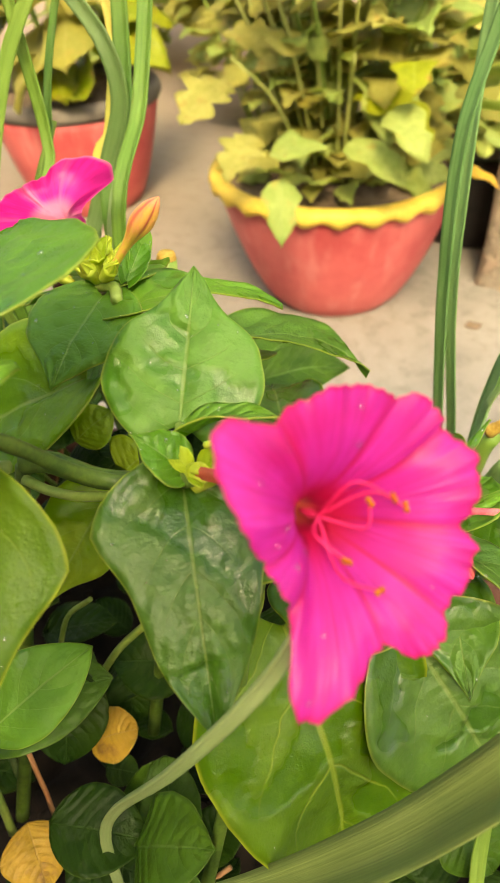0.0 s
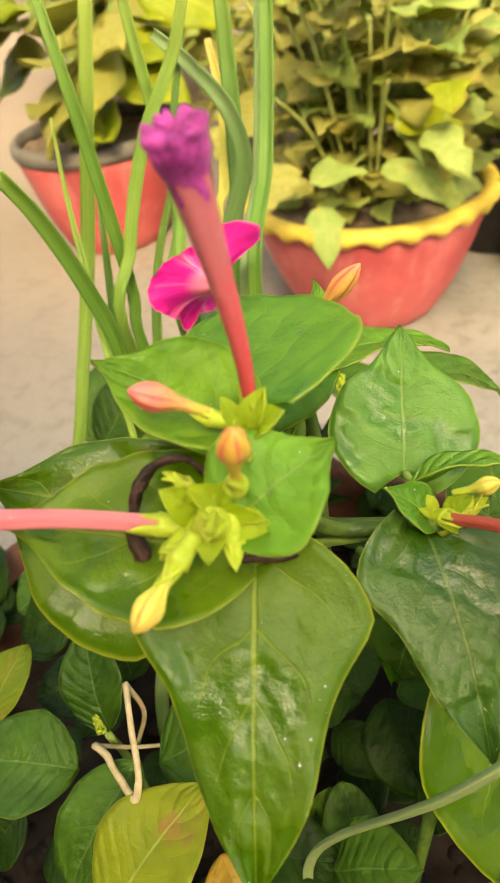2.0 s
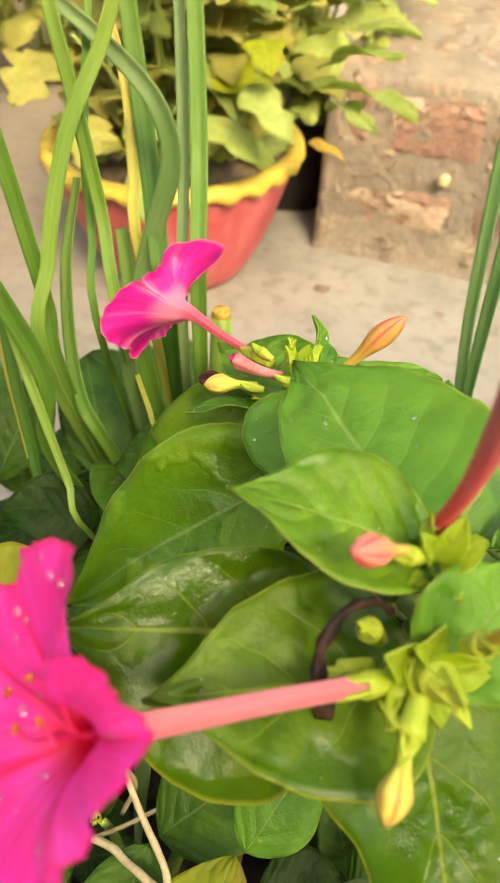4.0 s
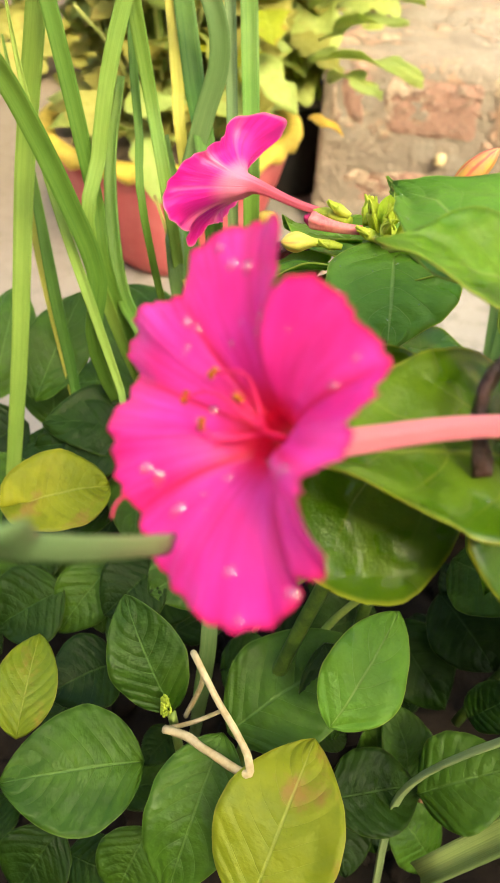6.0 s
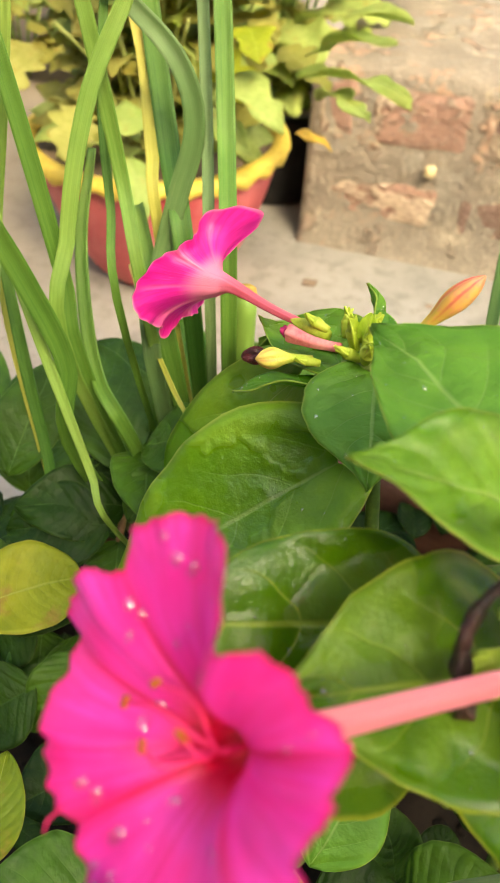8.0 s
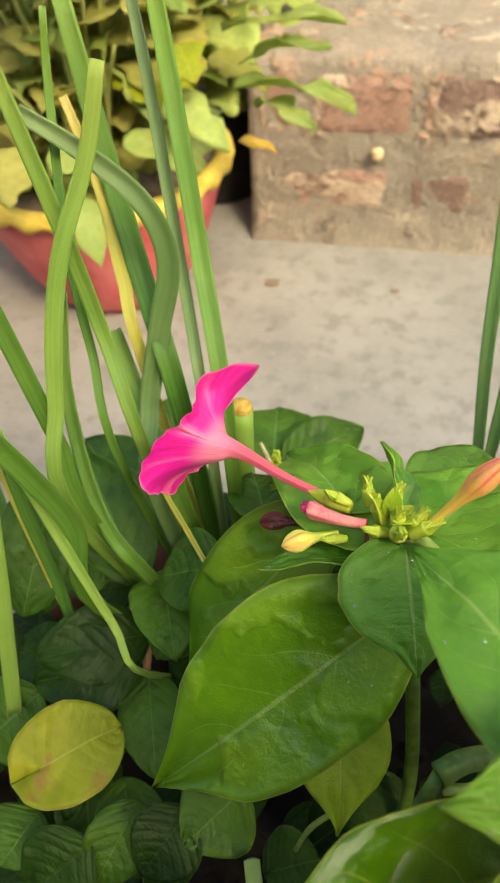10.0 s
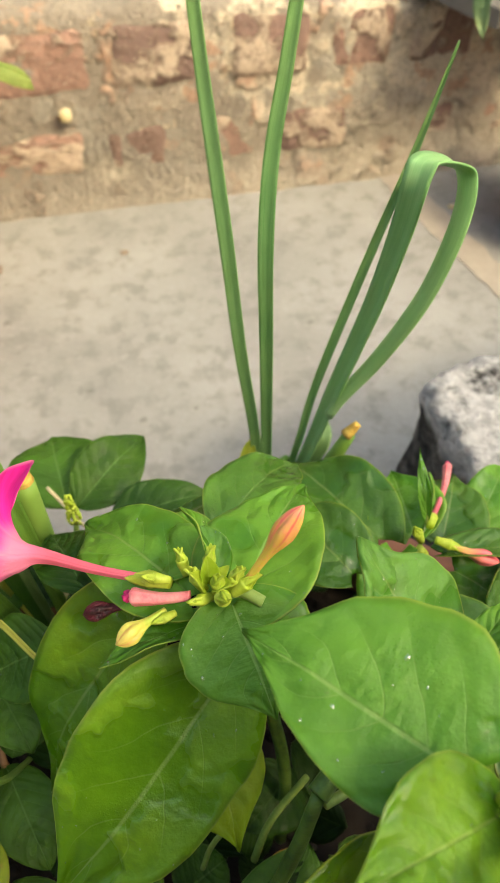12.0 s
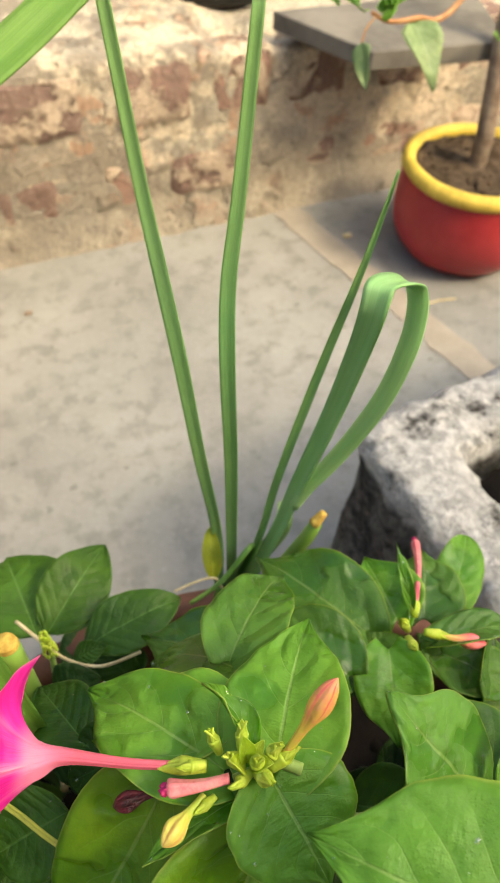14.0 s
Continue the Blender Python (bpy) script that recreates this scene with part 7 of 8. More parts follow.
leaf(weeds_d, (0.0189, 0.0685, 0.2594), (0.0433, 0.0841, 0.2543), 0.0241, (0.2508, -0.0725, 0.9653), "oval", WEED_SHADED, 0.12, 0.10, 0.030)
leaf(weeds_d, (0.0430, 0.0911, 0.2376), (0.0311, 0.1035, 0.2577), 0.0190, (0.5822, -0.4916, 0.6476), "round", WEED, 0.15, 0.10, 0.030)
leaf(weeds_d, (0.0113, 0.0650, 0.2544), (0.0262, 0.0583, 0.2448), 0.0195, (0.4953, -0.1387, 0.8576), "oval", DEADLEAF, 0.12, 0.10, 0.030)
leaf(weeds_d, (0.0510, 0.0947, 0.2345), (0.0552, 0.1096, 0.2444), 0.0164, (0.0742, -0.5648, 0.8219), "round", WEED_SHADED, 0.12, 0.10, 0.030)
leaf(weeds_d, (0.0197, 0.1291, 0.2659), (-0.0004, 0.1129, 0.2672), 0.0259, (0.2488, -0.2321, 0.9403), "oval", WEED_SHADED, 0.12, 0.10, 0.030)
leaf(weeds_d, (0.0011, 0.1196, 0.2565), (0.0069, 0.1081, 0.2420), 0.0173, (0.5199, -0.5587, 0.6461), "oval", WEED_SHADED, 0.12, 0.10, 0.030)
leaf(weeds_d, (-0.0097, 0.1336, 0.3234), (-0.0049, 0.1023, 0.3076), 0.0280, (0.4218, -0.3576, 0.8332), "heart", MARVEL_LIT, 0.12, 0.10, 0.030)
leaf(weeds_d, (-0.0151, 0.1442, 0.3215), (-0.0108, 0.1535, 0.3264), 0.0212, (0.3158, -0.5518, 0.7719), "heart", MARVEL_LIT, 0.12, 0.10, 0.030)
leaf(weeds_d, (-0.0308, 0.1390, 0.3290), (-0.0255, 0.1513, 0.3358), 0.0159, (0.3652, -0.5634, 0.7410), "oval", MARVEL_LIT, 0.12, 0.10, 0.030)
leaf(weeds_d, (-0.0294, 0.1561, 0.3123), (-0.0353, 0.1578, 0.3183), 0.0173, (0.6122, -0.3679, 0.6999), "oval", WEED_SHADED, 0.12, 0.10, 0.030)
leaf(weeds_d, (0.0121, 0.0937, 0.2406), (0.0200, 0.0985, 0.2388), 0.0102, (0.2886, -0.1015, 0.9520), "round", WEED, 0.10, 0.10, 0.030)
leaf(weeds_d, (0.1053, 0.1433, 0.2584), (0.1226, 0.1410, 0.2431), 0.0225, (0.5826, -0.3888, 0.7137), "oval", WEED, 0.10, 0.10, 0.030)
part("stem", rod([(0.0194, 0.1178, 0.3024), (0.0074, 0.1116, 0.2831), (0.0007, 0.1043, 0.2665)], 0.0011, 0.0013, 14, 8, None, 0.00), STEM_PALE, weeds_d, "", (0.0194, 0.1178, 0.3024))
part("stem", rod([(-0.0022, 0.1129, 0.2994), (-0.0115, 0.1087, 0.2876), (-0.0161, 0.1049, 0.2723)], 0.0008, 0.0009, 14, 8, None, 0.00), STEM_PALE, weeds_d, "", (-0.0022, 0.1129, 0.2994))
part("stem", rod([(0.0004, 0.0770, 0.2658), (0.0036, 0.0752, 0.2464), (0.0086, 0.0744, 0.2341), (0.0074, 0.0908, 0.2264)], 0.0008, 0.0008, 14, 8, None, 0.00), TWIG, weeds_d, "", (0.0004, 0.0770, 0.2658))
lily = thing("lily_clump", (-0.0700, 0.2000, 0.1900), "clump of long strap-shaped lily leaves, some yellowing", "lily", "lily clumps")
blade(lily, [(-0.0540, 0.2050, 0.2000), (-0.0488, 0.1848, 0.3623), (-0.0607, 0.2130, 0.4069), (-0.0703, 0.2332, 0.4461), (-0.0754, 0.2421, 0.4702)], 0.0054, (0.2309, -0.6677, 0.7077), BLADE, 0, 0.50, (0.8, 1, 0.8))
blade(lily, [(-0.0600, 0.2080, 0.2000), (-0.0547, 0.1850, 0.3558), (-0.0687, 0.2184, 0.4033), (-0.0788, 0.2399, 0.4438), (-0.0854, 0.2519, 0.4686)], 0.0037, (0.2309, -0.6677, 0.7077), BLADE_GREY, 0, 0.50, (0.8, 1, 0.8))
blade(lily, [(-0.0620, 0.2130, 0.2000), (-0.0670, 0.1976, 0.3619), (-0.0839, 0.2241, 0.3924), (-0.0959, 0.2407, 0.4262), (-0.1046, 0.2518, 0.4606)], 0.0071, (0.2309, -0.6677, 0.7077), BLADE, 0, 0.30, (0.8, 1, 0.7))
blade(lily, [(-0.0640, 0.2010, 0.2000), (-0.0705, 0.1763, 0.3430), (-0.0767, 0.1940, 0.3617), (-0.0737, 0.2053, 0.3855), (-0.0702, 0.2126, 0.4053), (-0.0753, 0.2139, 0.4224), (-0.0902, 0.2148, 0.4352), (-0.1041, 0.2132, 0.4452)], 0.0066, (0.2309, -0.6677, 0.7077), BLADE_GREY, 0, 0.35, (0.8, 1, 0.6))
blade(lily, [(-0.0680, 0.2050, 0.2000), (-0.0713, 0.1763, 0.3616), (-0.0830, 0.1898, 0.3951), (-0.0888, 0.1920, 0.4274), (-0.0938, 0.1936, 0.4517), (-0.0990, 0.1974, 0.4711)], 0.0043, (0.2309, -0.6677, 0.7077), BLADE_LIME, 0, 0.30, (0.8, 1, 0.7))
blade(lily, [(-0.0640, 0.2150, 0.2000), (-0.0799, 0.2060, 0.3670), (-0.0892, 0.2221, 0.3923), (-0.0975, 0.2362, 0.4153), (-0.1055, 0.2419, 0.4375)], 0.0043, (0.2309, -0.6677, 0.7077), BLADE_YELLOW, 0, 0.30, (0.7, 1, 0.6))
blade(lily, [(-0.0720, 0.2090, 0.2000), (-0.0803, 0.1770, 0.3539), (-0.0898, 0.1931, 0.3863), (-0.0953, 0.2043, 0.4128), (-0.0993, 0.2223, 0.4452), (-0.0984, 0.2277, 0.4641)], 0.0028, (0.2309, -0.6677, 0.7077), BLADE, 0, 0.30, (0.8, 1, 0.6))
blade(lily, [(-0.0800, 0.2050, 0.2000), (-0.0906, 0.1607, 0.3489), (-0.0918, 0.1715, 0.3878), (-0.0881, 0.1842, 0.4198), (-0.0802, 0.1961, 0.4426), (-0.0758, 0.2025, 0.4613)], 0.0046, (0.2309, -0.6677, 0.7077), BLADE_LIME, 0, 0.30, (0.8, 1, 0.7))
blade(lily, [(-0.0740, 0.1950, 0.2000), (-0.0889, 0.1665, 0.3397), (-0.0940, 0.1696, 0.3726), (-0.1002, 0.1716, 0.4118), (-0.1066, 0.1734, 0.4438), (-0.1145, 0.1771, 0.4640)], 0.0048, (0.2309, -0.6677, 0.7077), BLADE, 0, 0.30, (0.8, 1, 0.7))
blade(lily, [(-0.0720, 0.1910, 0.2000), (-0.0859, 0.1491, 0.3223), (-0.0852, 0.1506, 0.3589), (-0.0904, 0.1476, 0.3859), (-0.0951, 0.1415, 0.4100), (-0.0978, 0.1345, 0.4255)], 0.0058, (0.2309, -0.6677, 0.7077), BLADE, 0, 0.40, (0.8, 1, 0.8))
blade(lily, [(-0.1165, 0.1238, 0.2732), (-0.1173, 0.1482, 0.3246), (-0.1195, 0.1725, 0.3766), (-0.1112, 0.1824, 0.4256), (-0.1084, 0.1923, 0.4623)], 0.0062, (0.2309, -0.6677, 0.7077), BLADE_LIME, 0, 0.30, (0.8, 1, 0.8))
blade(lily, [(-0.0960, 0.1426, 0.2771), (-0.1062, 0.1593, 0.3033), (-0.1162, 0.1712, 0.3319), (-0.1286, 0.1876, 0.3655), (-0.1445, 0.2073, 0.4034)], 0.0043, (0.2309, -0.6677, 0.7077), BLADE, 0, 0.30, (0.8, 1, 0.15))
blade(lily, [(-0.1037, 0.1558, 0.2920), (-0.1213, 0.1749, 0.3299), (-0.1307, 0.1870, 0.3515), (-0.1414, 0.2023, 0.3765)], 0.0040, (0.2309, -0.6677, 0.7077), BLADE_YELLOW, 0, 0.30, (0.8, 1, 0.15))
blade(lily, [(-0.0680, 0.1850, 0.2000), (-0.0666, 0.1328, 0.3148), (-0.0748, 0.1386, 0.3299), (-0.0862, 0.1460, 0.3550), (-0.0985, 0.1550, 0.3790), (-0.1080, 0.1630, 0.4060), (-0.1130, 0.1690, 0.4300)], 0.0031, (0.2309, -0.6677, 0.7077), BLADE_LIME, 0, 0.30, (0.3, 1, 0.08))
blade(lily, [(-0.0680, 0.2050, 0.2000), (-0.0733, 0.1618, 0.3231), (-0.0881, 0.1697, 0.3425), (-0.0993, 0.1894, 0.3718), (-0.1017, 0.2071, 0.3963)], 0.0052, (0.2309, -0.6677, 0.7077), BLADE, 0, 0.30, (0.8, 1, 0.5))
blade(lily, [(-0.0480, 0.2050, 0.2000), (-0.0443, 0.1505, 0.3383), (-0.0599, 0.1668, 0.3447), (-0.0725, 0.1813, 0.3483), (-0.0930, 0.2073, 0.3583)], 0.0016, (0.2309, -0.6677, 0.7077), BLADE_YELLOW, 0, 0.30, (0.15, 1, 0.5))
blade(lily, [(-0.0600, 0.2050, 0.2000), (-0.0657, 0.1796, 0.3445), (-0.0795, 0.1974, 0.3587), (-0.0934, 0.2174, 0.3751)], 0.0063, (0.2309, -0.6677, 0.7077), BLADE, 0, 0.30, (0.8, 1, 0.7))
part("cut_stem", rod([(-0.0509, 0.2010, 0.2856), (-0.0503, 0.2029, 0.3220), (-0.0498, 0.2047, 0.3583)], 0.0042, 0.0036, 10, 12), BLADE_LIME, lily, "thick cut green stem with a dry end", (-0.0509, 0.2010, 0.2856))
part("cut_end", rod([(-0.0498, 0.2047, 0.3583), (-0.0498, 0.2048, 0.3592), (-0.0497, 0.2048, 0.3605)], 0.0036, 0.0031, 4, 12), DRYTIP, lily, "", (-0.0498, 0.2047, 0.3583))
lily_b = thing("lily_clump", (0.0420, 0.2620, 0.1900), "sparse clump of tall strap-shaped lily leaves, one folded over", "lily", "lily clumps")
blade(lily_b, [(0.0400, 0.2710, 0.2000), (0.0400, 0.2710, 0.2620), (0.0310, 0.2680, 0.3360), (0.0270, 0.2720, 0.3830), (0.0240, 0.2790, 0.4190), (0.0220, 0.2860, 0.4470), (0.0180, 0.2970, 0.5100)], 0.0052, (-0.2475, -0.6932, 0.6770), BLADE_COOL, 0, 0.28, (0.9, 1, 0.6))
blade(lily_b, [(0.0440, 0.2620, 0.2000), (0.0395, 0.2530, 0.2900), (0.0360, 0.2470, 0.3540), (0.0345, 0.2475, 0.3990), (0.0370, 0.2540, 0.4260), (0.0420, 0.2590, 0.4530), (0.0500, 0.2680, 0.5000)], 0.0050, (-0.2475, -0.6932, 0.6770), BLADE_COOL, 0, 0.28, (0.9, 1, 0.6))
part("blade", blade_bmesh([(0.0470, 0.2640, 0.2000), (0.0565, 0.2460, 0.2913), (0.0618, 0.2409, 0.3340), (0.0691, 0.2369, 0.3781), (0.0715, 0.2329, 0.4091), (0.0710, 0.2299, 0.4240), (0.0722, 0.2309, 0.4302), (0.0743, 0.2327, 0.4316), (0.0793, 0.2344, 0.4305), (0.0859, 0.2367, 0.4270), (0.0891, 0.2368, 0.4235), (0.0893, 0.2339, 0.4168), (0.0869, 0.2311, 0.4044), (0.0822, 0.2312, 0.3826), (0.0739, 0.2354, 0.3551), (0.0648, 0.2392, 0.3336), (0.0604, 0.2407, 0.3206)], 0.0088, (-0.1932, -0.3611, 0.8932), 0, 0.22, (0.6, 1.1, 0.6), 70), BLADE_FOLD, lily_b, "broad lily leaf folded over on itself", (0.0430, 0.2680, 0.2000))
blade(lily_b, [(0.0460, 0.2680, 0.2000), (0.0530, 0.2531, 0.2828), (0.0577, 0.2506, 0.3273), (0.0703, 0.2516, 0.3830), (0.0796, 0.2511, 0.4239), (0.0864, 0.2527, 0.4527)], 0.0034, (-0.2475, -0.6932, 0.6770), BLADE_COOL, 0, 0.40, (0.9, 1, 0.2))
blade(lily_b, [(0.0430, 0.2680, 0.2000), (0.0488, 0.2511, 0.2801), (0.0311, 0.2425, 0.2750), (0.0146, 0.2379, 0.2733)], 0.0030, (-0.2475, -0.6932, 0.6770), BLADE, 0, 0.30, (1, 1, 0.3))
part("cut_stem", rod([(0.0470, 0.2580, 0.2000), (0.0623, 0.2344, 0.2971), (0.0674, 0.2322, 0.3162)], 0.0036, 0.0026, 8, 10), BLADE_LIME, lily_b, "short cut green stem", (0.0430, 0.2680, 0.2000))
blade(lily_b, [(0.0450, 0.2740, 0.2000), (0.0645, 0.2562, 0.2757), (0.0703, 0.2654, 0.2842)], 0.0080, (-0.2475, -0.6932, 0.6770), BLADE_GREY, 0, 0.30, (1, 1, 0.5))
part("cut_end", rod([(0.0656, 0.2314, 0.3176), (0.0677, 0.2315, 0.3202), (0.0698, 0.2317, 0.3229)], 0.0025, 0.0016, 4, 8), DRYTIP, lily_b, "dry yellow broken tip", (0.0656, 0.2314, 0.3176))
lily_c = thing("lily_clump", (0.0600, 0.0300, 0.1900), "arching grey-green lily leaves hanging over the planter", "lily", "lily clumps")
blade(lily_c, [(0.0427, 0.0690, 0.1964), (0.0383, 0.0729, 0.2414), (0.0384, 0.0750, 0.2690), (0.0482, 0.0765, 0.2980), (0.0710, 0.0780, 0.3445), (0.0836, 0.0830, 0.3713), (0.0891, 0.0872, 0.3845), (0.0911, 0.0901, 0.3915), (0.0918, 0.0925, 0.3961)], 0.0032, (0.2975, -0.2972, 0.8906), BLADE_PALE, 0, 0.25, (0.9, 1, 0.5))
blade(lily_c, [(0.0491, 0.0627, 0.2472), (0.0770, 0.0807, 0.2796), (0.0948, 0.0915, 0.3058), (0.1070, 0.0986, 0.3286), (0.1153, 0.1047, 0.3474), (0.1212, 0.1096, 0.3623)], 0.0119, (0.0370, 0.0299, 0.9913), BLADE_OLIVE, 0, 0.50, (0.6, 1, 1))
blade(lily_c, [(0.1239, 0.1296, 0.2324), (0.1179, 0.1363, 0.2580), (0.1154, 0.1417, 0.2799)], 0.0043, (0.5020, -0.5659, 0.6540), BLADE_LIME, 0, 0.30, (0.9, 1, 0.25))
blade(lily_c, [(-0.1200, 0.0600, 0.2100), (-0.0700, 0.0200, 0.3600), (-0.0145, 0.0134, 0.4287), (-0.0110, 0.0175, 0.4259), (-0.0082, 0.0224, 0.4211), (-0.0050, 0.0300, 0.4140)], 0.0042, (0.0517, -0.2273, 0.9142), BLADE_GREY, 0, 0.20, (1.0, 1.0, 0.75))
blade(lily_c, [(-0.0267, 0.0948, 0.2966), (-0.0242, 0.0862, 0.2873), (-0.0253, 0.0813, 0.2611), (-0.0289, 0.0764, 0.2067)], 0.0049, (0.2234, -0.6867, 0.6918), BLADE_GREY, 0, 0.30, (0.9, 1, 0.25))
blade(lily_c, [(-0.0295, 0.2232, 0.4963), (-0.0192, 0.2303, 0.4987), (-0.0077, 0.2384, 0.5022), (0.0050, 0.2473, 0.5068), (0.0165, 0.2566, 0.5112)], 0.0077, (-0.2683, -0.5750, 0.7729), BLADE_LIME, 0, 0.30, (0.8, 1, 0.9))
leaf(weeds_b, (-0.1096, 0.1344, 0.2808), (-0.1285, 0.1146, 0.2683), 0.0313, (0.0543, -0.5694, 0.8203), "oval", WEED, 0.10, 0.10, 0.030)
leaf(weeds_b, (-0.1292, 0.1564, 0.2798), (-0.1467, 0.1397, 0.2697), 0.0292, (0.0861, -0.5794, 0.8105), "oval", WEED_SHADED, 0.10, 0.10, 0.030)
leaf(weeds_b, (-0.1033, 0.1463, 0.2758), (-0.1295, 0.1512, 0.2750), 0.0243, (-0.0785, -0.2456, 0.9662), "oval", WEED_SHADED, 0.10, 0.10, 0.030)
leaf(weeds_b, (-0.1282, 0.1705, 0.2645), (-0.1439, 0.2029, 0.3001), 0.0289, (0.4287, -0.5667, 0.7036), "oval", WEED, 0.10, 0.10, 0.030)
leaf(weeds_b, (-0.1562, 0.1691, 0.2723), (-0.1642, 0.2128, 0.3020), 0.0269, (0.3879, -0.4686, 0.7937), "oval", WEED, 0.10, 0.10, 0.030)
leaf(weeds_b, (-0.0712, 0.2029, 0.2764), (-0.0964, 0.2428, 0.2941), 0.0324, (0.1364, -0.3269, 0.9352), "oval", WEED, 0.10, 0.10, 0.030)
leaf(weeds_b, (-0.0869, 0.1775, 0.2858), (-0.1195, 0.2194, 0.3077), 0.0303, (0.2002, -0.3268, 0.9236), "oval", WEED, 0.10, 0.10, 0.030)
leaf(weeds_b, (-0.0980, 0.1000, 0.2729), (-0.1037, 0.0829, 0.2728), 0.0245, (0.3051, -0.1087, 0.9461), "oval", WEED, 0.10, 0.10, 0.030)
leaf(weeds_b, (-0.0729, 0.1526, 0.3002), (-0.1037, 0.1343, 0.3071), 0.0256, (0.3625, -0.2722, 0.8914), "oval", WEED_SHADED, 0.10, 0.10, 0.030)
leaf(weeds_b, (-0.0591, 0.1619, 0.3115), (-0.0662, 0.1408, 0.3081), 0.0212, (0.2512, -0.2375, 0.9384), "oval", WEED, 0.10, 0.10, 0.030)
trough_plant = thing("trough_seedling", (0.3, 0.27, 0.17), "small bright green seedling in the stone trough", "seedling")
leaf(trough_plant, (0.2999, 0.3175, 0.2337), (0.2872, 0.3446, 0.2455), 0.0264, (-0.3689, -0.5118, 0.7759), "oval", MARVEL_LIGHT, 0.20, 0.10, 0.030)
leaf(trough_plant, (0.2751, 0.2595, 0.2235), (0.2422, 0.2645, 0.2250), 0.0262, (-0.0063, -0.3205, 0.9472), "oval", MARVEL_LIGHT, 0.20, 0.10, 0.030)
leaf(trough_plant, (0.2818, 0.2851, 0.2303), (0.2607, 0.2756, 0.2149), 0.0217, (-0.4850, -0.2702, 0.8317), "oval", MARVEL_LIGHT, 0.20, 0.10, 0.030)
leaf(trough_plant, (0.2498, 0.2492, 0.2058), (0.2512, 0.2671, 0.2179), 0.0085, (-0.4461, -0.4775, 0.7570), "oval", YELLOWING, 0.20, 0.10, 0.030)
part("stem", rod([(0.2848, 0.2712, 0.2226), (0.2898, 0.2628, 0.1941), (0.3036, 0.2582, 0.1592)], 0.0016, 0.0018, 14, 8, None, 0.00), STEM_PALE, trough_plant, "", (0.2848, 0.2712, 0.2226))

# small leaves that cover the soil, coloured dark for the shade between the larger weeds
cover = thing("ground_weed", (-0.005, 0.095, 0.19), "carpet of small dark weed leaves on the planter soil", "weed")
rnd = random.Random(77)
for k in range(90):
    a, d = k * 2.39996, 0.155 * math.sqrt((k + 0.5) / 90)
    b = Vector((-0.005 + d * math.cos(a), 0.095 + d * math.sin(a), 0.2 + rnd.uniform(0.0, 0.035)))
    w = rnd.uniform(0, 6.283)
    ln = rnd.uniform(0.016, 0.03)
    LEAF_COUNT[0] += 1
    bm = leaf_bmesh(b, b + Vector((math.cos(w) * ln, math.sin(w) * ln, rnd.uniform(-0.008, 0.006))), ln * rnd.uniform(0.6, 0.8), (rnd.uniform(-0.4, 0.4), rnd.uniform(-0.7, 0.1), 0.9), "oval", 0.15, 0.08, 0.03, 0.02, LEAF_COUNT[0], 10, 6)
    part("leaf", bm, WEED_SHADED, cover, "", b)

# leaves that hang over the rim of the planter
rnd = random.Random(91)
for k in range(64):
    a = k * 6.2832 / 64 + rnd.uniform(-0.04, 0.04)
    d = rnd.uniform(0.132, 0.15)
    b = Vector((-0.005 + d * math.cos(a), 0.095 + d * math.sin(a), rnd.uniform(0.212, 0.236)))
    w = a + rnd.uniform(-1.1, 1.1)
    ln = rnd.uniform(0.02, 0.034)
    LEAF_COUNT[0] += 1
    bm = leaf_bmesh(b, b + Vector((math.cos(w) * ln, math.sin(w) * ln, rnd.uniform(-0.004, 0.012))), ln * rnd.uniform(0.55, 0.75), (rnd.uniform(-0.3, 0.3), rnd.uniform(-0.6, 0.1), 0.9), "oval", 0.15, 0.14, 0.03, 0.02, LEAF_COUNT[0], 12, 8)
    part("leaf", bm, WEED_SHADED if k % 3 else WEED, cover, "", b)


# ---- water drops ----
def drops():
    """Beads of water on petals and leaves, laid on the meshes below them."""
    rnd = random.Random(4)
    ball = bmesh.new()
    bmesh.ops.create_icosphere(ball, subdivisions=2, radius=1.0)
    shape = [v.co.copy() for v in ball.verts]
    sides = [[v.index for v in f.verts] for f in ball.faces]
    ball.free()
    verts, faces = [], []
    beads = {PETAL.name: 64, PETAL_CORAL.name: 24, PETAL_PALE.name: 0}
    targets = [o for o in scene.objects if o.type == "MESH" and o.name.split(".")[0] in ("flower", "leaf") and o.parent and o.parent.name.startswith("four_oclock")]
    for o in targets:
        polys = o.data.polygons
        petal = o.name.startswith("flower")
        base = PLACE[o.name]
        for _ in range(beads[o.data.materials[0].name] if petal else 34):
            f = polys[rnd.randrange(len(polys))]
            up = f.normal
            if (petal and f.index < len(polys) * 0.5) or (not petal and up.z < 0.15):
                continue
            r = rnd.uniform(0.00025, 0.00085) if petal else rnd.uniform(0.0001, 0.00027) * (2.2 if rnd.random() < 0.12 else 1)
            m = Matrix.Translation(base + f.center + up * r * 0.1) @ up.to_track_quat("Z", "Y").to_matrix().to_4x4() @ Matrix.Diagonal((r, r * rnd.uniform(1, 1.6), r * 0.55, 1))
            n = len(verts)
            verts += [tuple(m @ v) for v in shape]
            faces += [[n + i for i in g] for g in sides]
    me = bpy.data.meshes.new("water_drops")
    me.from_pydata(verts, [], faces)
    me.materials.append(WATER)
    me.polygons.foreach_set("use_smooth", [True] * len(me.polygons))
    tagged(new("water_drops", me), "clear water beads on petals and leaves", "water drops", "", "stuff")


drops()


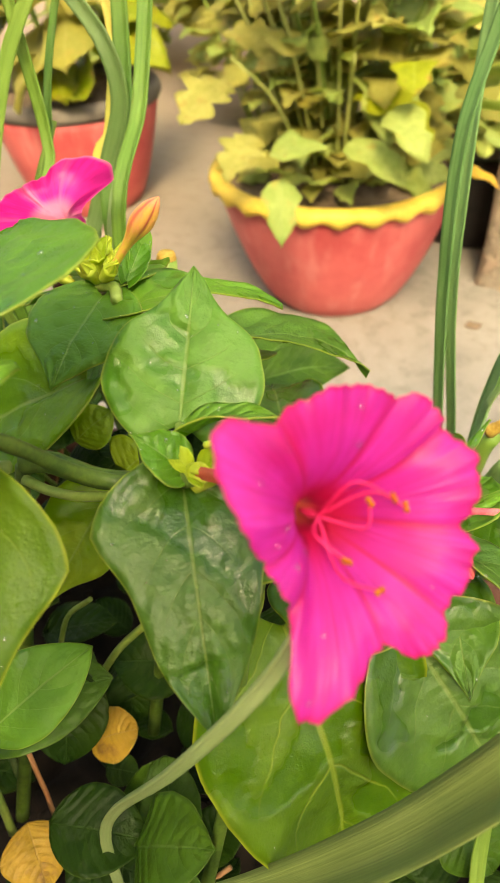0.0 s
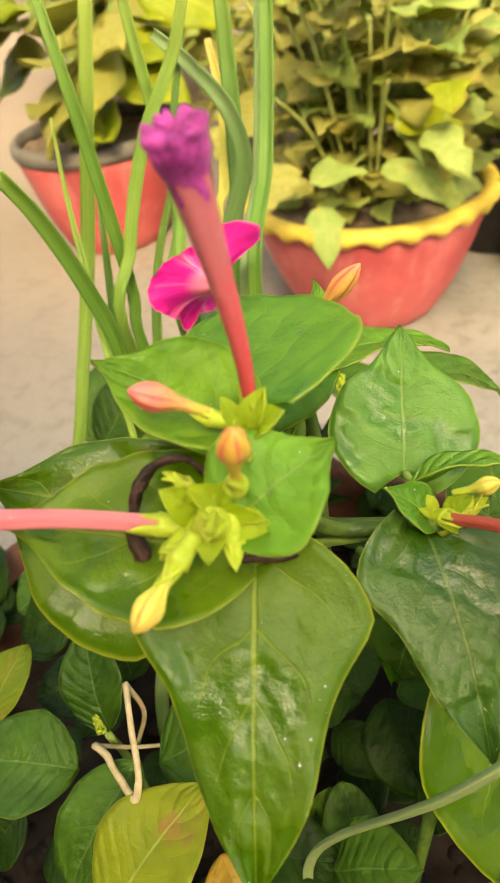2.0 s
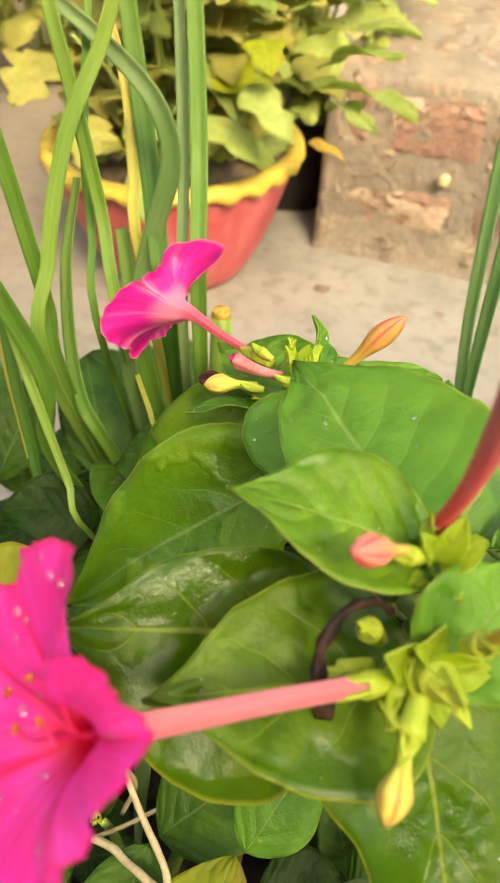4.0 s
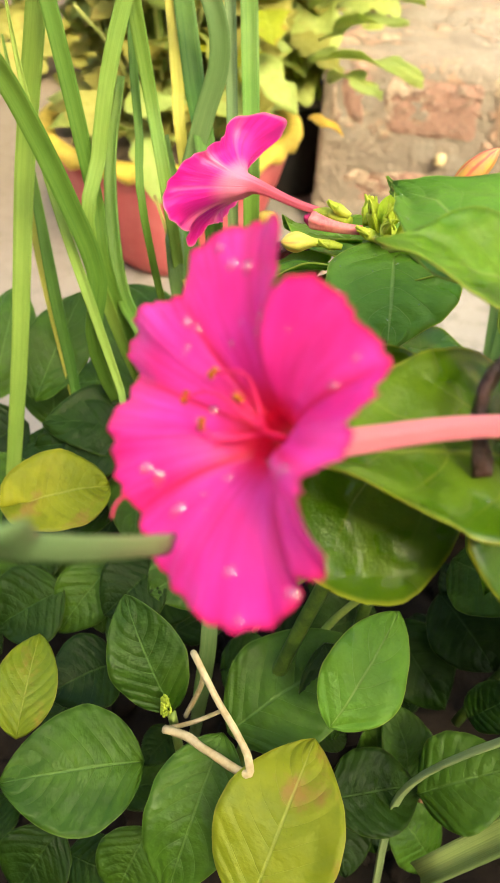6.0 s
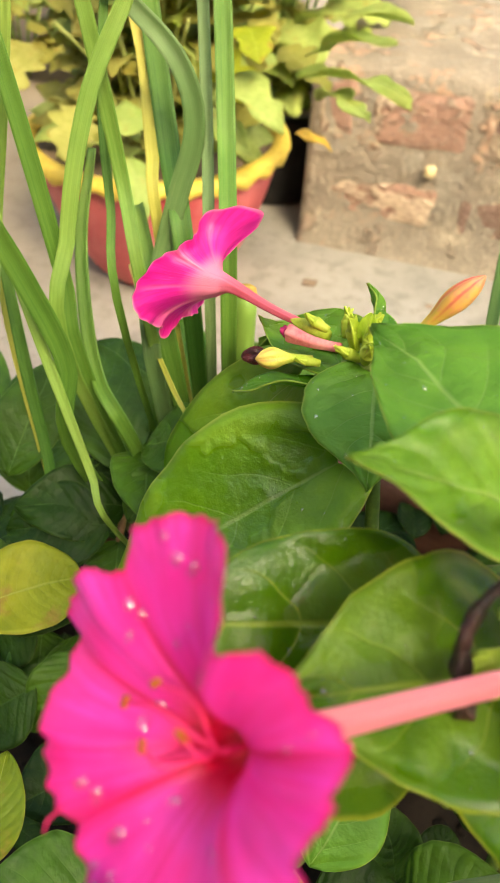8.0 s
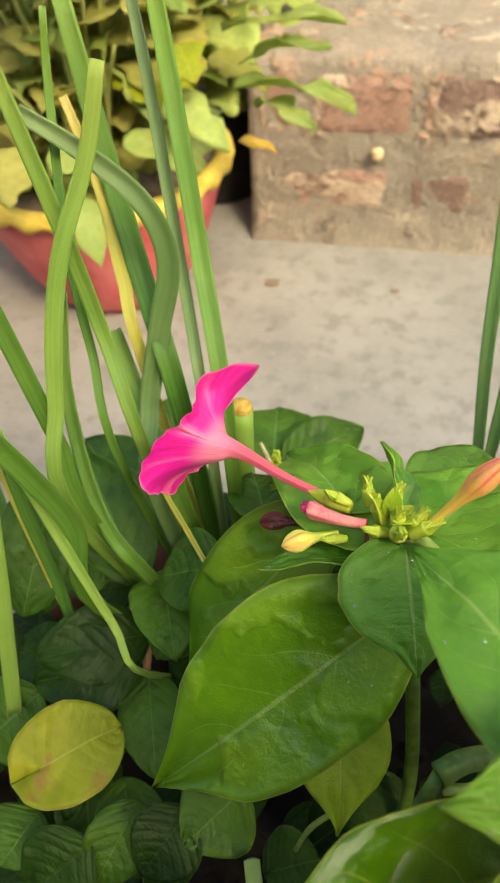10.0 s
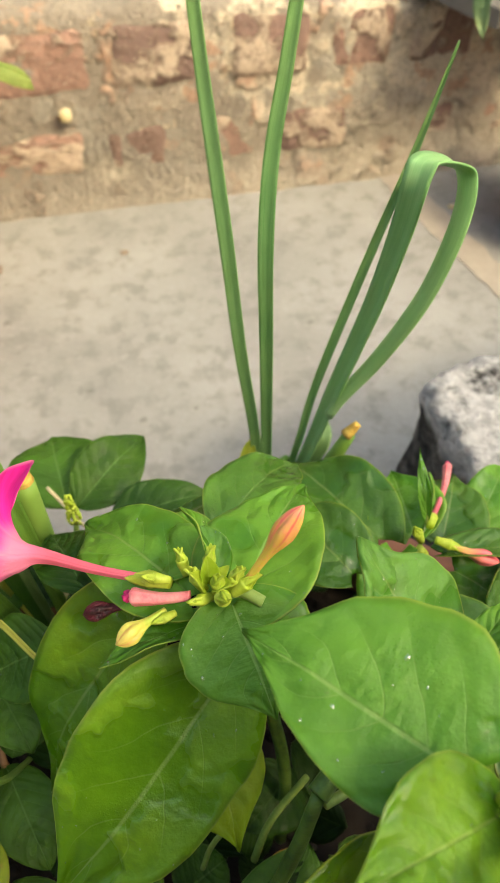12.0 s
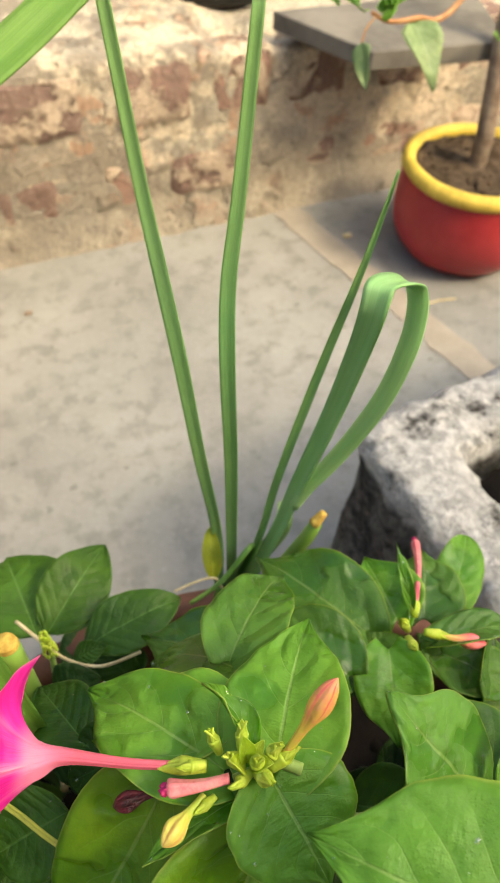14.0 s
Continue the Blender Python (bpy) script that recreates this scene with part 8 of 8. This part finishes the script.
# ---- litter on the floor and clods of soil ----
def clods(name, label, centre, r, z, count, size, mat, seed):
    rnd = random.Random(seed)
    bm = bmesh.new()
    for _ in range(count):
        a, d = rnd.uniform(0, 6.283), r * math.sqrt(rnd.random())
        s = size * rnd.uniform(0.4, 1.3)
        m = Matrix.Translation((centre[0] + d * math.cos(a), centre[1] + d * math.sin(a), z + s * 0.3)) @ Matrix.Diagonal((1, rnd.uniform(0.7, 1.3), rnd.uniform(0.5, 0.9), 1))
        made = bmesh.ops.create_icosphere(bm, subdivisions=1, radius=s, matrix=m)
        for v in made["verts"]:
            v.co += Vector((rnd.uniform(-1, 1), rnd.uniform(-1, 1), rnd.uniform(-1, 1))) * s * 0.2
    ob = part(name, bm, mat, None, label, (centre[0], centre[1], z))
    tagged(ob, "", "soil crumbs", "", "stuff")


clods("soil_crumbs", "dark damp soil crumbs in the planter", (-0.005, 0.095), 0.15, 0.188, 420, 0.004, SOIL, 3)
clods("soil_crumbs", "dry brown soil crumbs in the crimson pot", (0.556, 0.727), 0.074, 0.114, 170, 0.0035, SOIL_BROWN, 5)


def litter(name, label, at, size, mat, seed):
    bm = rough_box((size * 1.6, size, size * 0.45), seed, 3, size * 0.2, size * 0.15, 60)
    bmesh.ops.translate(bm, verts=bm.verts, vec=Vector(at) + Vector((0, 0, size * 0.2)))
    ob = part(name, bm, mat, None, "", at)
    tagged(ob, label, "litter")


litter("brown_leaf_crumb", "small dark curled leaf crumb on the concrete", (-0.152, 0.784, 0), 0.011, BARK, 2)
litter("leaf_crumb", "tiny dry leaf scrap on the concrete", (0.0, 0.79, 0), 0.006, BARK, 3)
litter("straw_scrap", "small pale straw scrap on the concrete", (0.43, 0.8, 0), 0.007, STRAW, 4)
straw = part("straw_piece", rod([(0.44, 0.634, 0.0015), (0.468, 0.638, 0.002), (0.495, 0.634, 0.0012)], 0.0014, 0.001, 8, 6), STRAW, None, "", (0.44, 0.634, 0))
tagged(straw, "short pale dry straw on the concrete", "litter")

# ---- bricks of the step ----
brick_meshes = []
for k in range(5):
    bm = rough_box((0.1, 0.05, 0.074), k + 1, 9, 0.0035, 0.012, 30)
    me = bpy.data.meshes.new("brick")
    bm.to_mesh(me)
    bm.free()
    me.materials.append(BRICK)
    me.polygons.foreach_set("use_smooth", [True] * len(me.polygons))
    brick_meshes.append(me)
rnd = random.Random(12)


def brick(x, y, z, sx, sz):
    ob = new("brick", brick_meshes[rnd.randrange(5)])
    ob.parent = plinth
    ob.location = (x, y, z)
    ob.scale = (sx, 1, sz)
    ob.rotation_euler = (rnd.uniform(-0.02, 0.02), rnd.uniform(-0.03, 0.03), rnd.uniform(-0.025, 0.025))


for x0, x1 in ((-0.19, -0.142), (-0.126, -0.003), (0.016, 0.12), (0.152, 0.25), (0.272, 0.352), (0.372, 0.462), (0.5, 0.59), (0.62, 0.72), (0.75, 0.85), (0.88, 0.98)):
    brick((x0 + x1) / 2, 0.9222 + rnd.uniform(-0.0015, 0.002), 0.178, (x1 - x0) / 0.1, 1.0)
for x0, x1 in ((-0.192, -0.022), (0.0, 0.075), (0.13, 0.19), (0.215, 0.31), (0.35, 0.46), (0.49, 0.6), (0.64, 0.76), (0.8, 0.94)):
    brick((x0 + x1) / 2, 0.9235 + rnd.uniform(-0.001, 0.003), 0.072, (x1 - x0) / 0.1, 0.82)
pebble = part("pebble", rough_box((0.014, 0.012, 0.015), 9, 3, 0.001, 0.005, 60), STRAW, plinth, "", (0, 0, 0))
pebble.location = (-0.0413, 0.893, 0.1227)
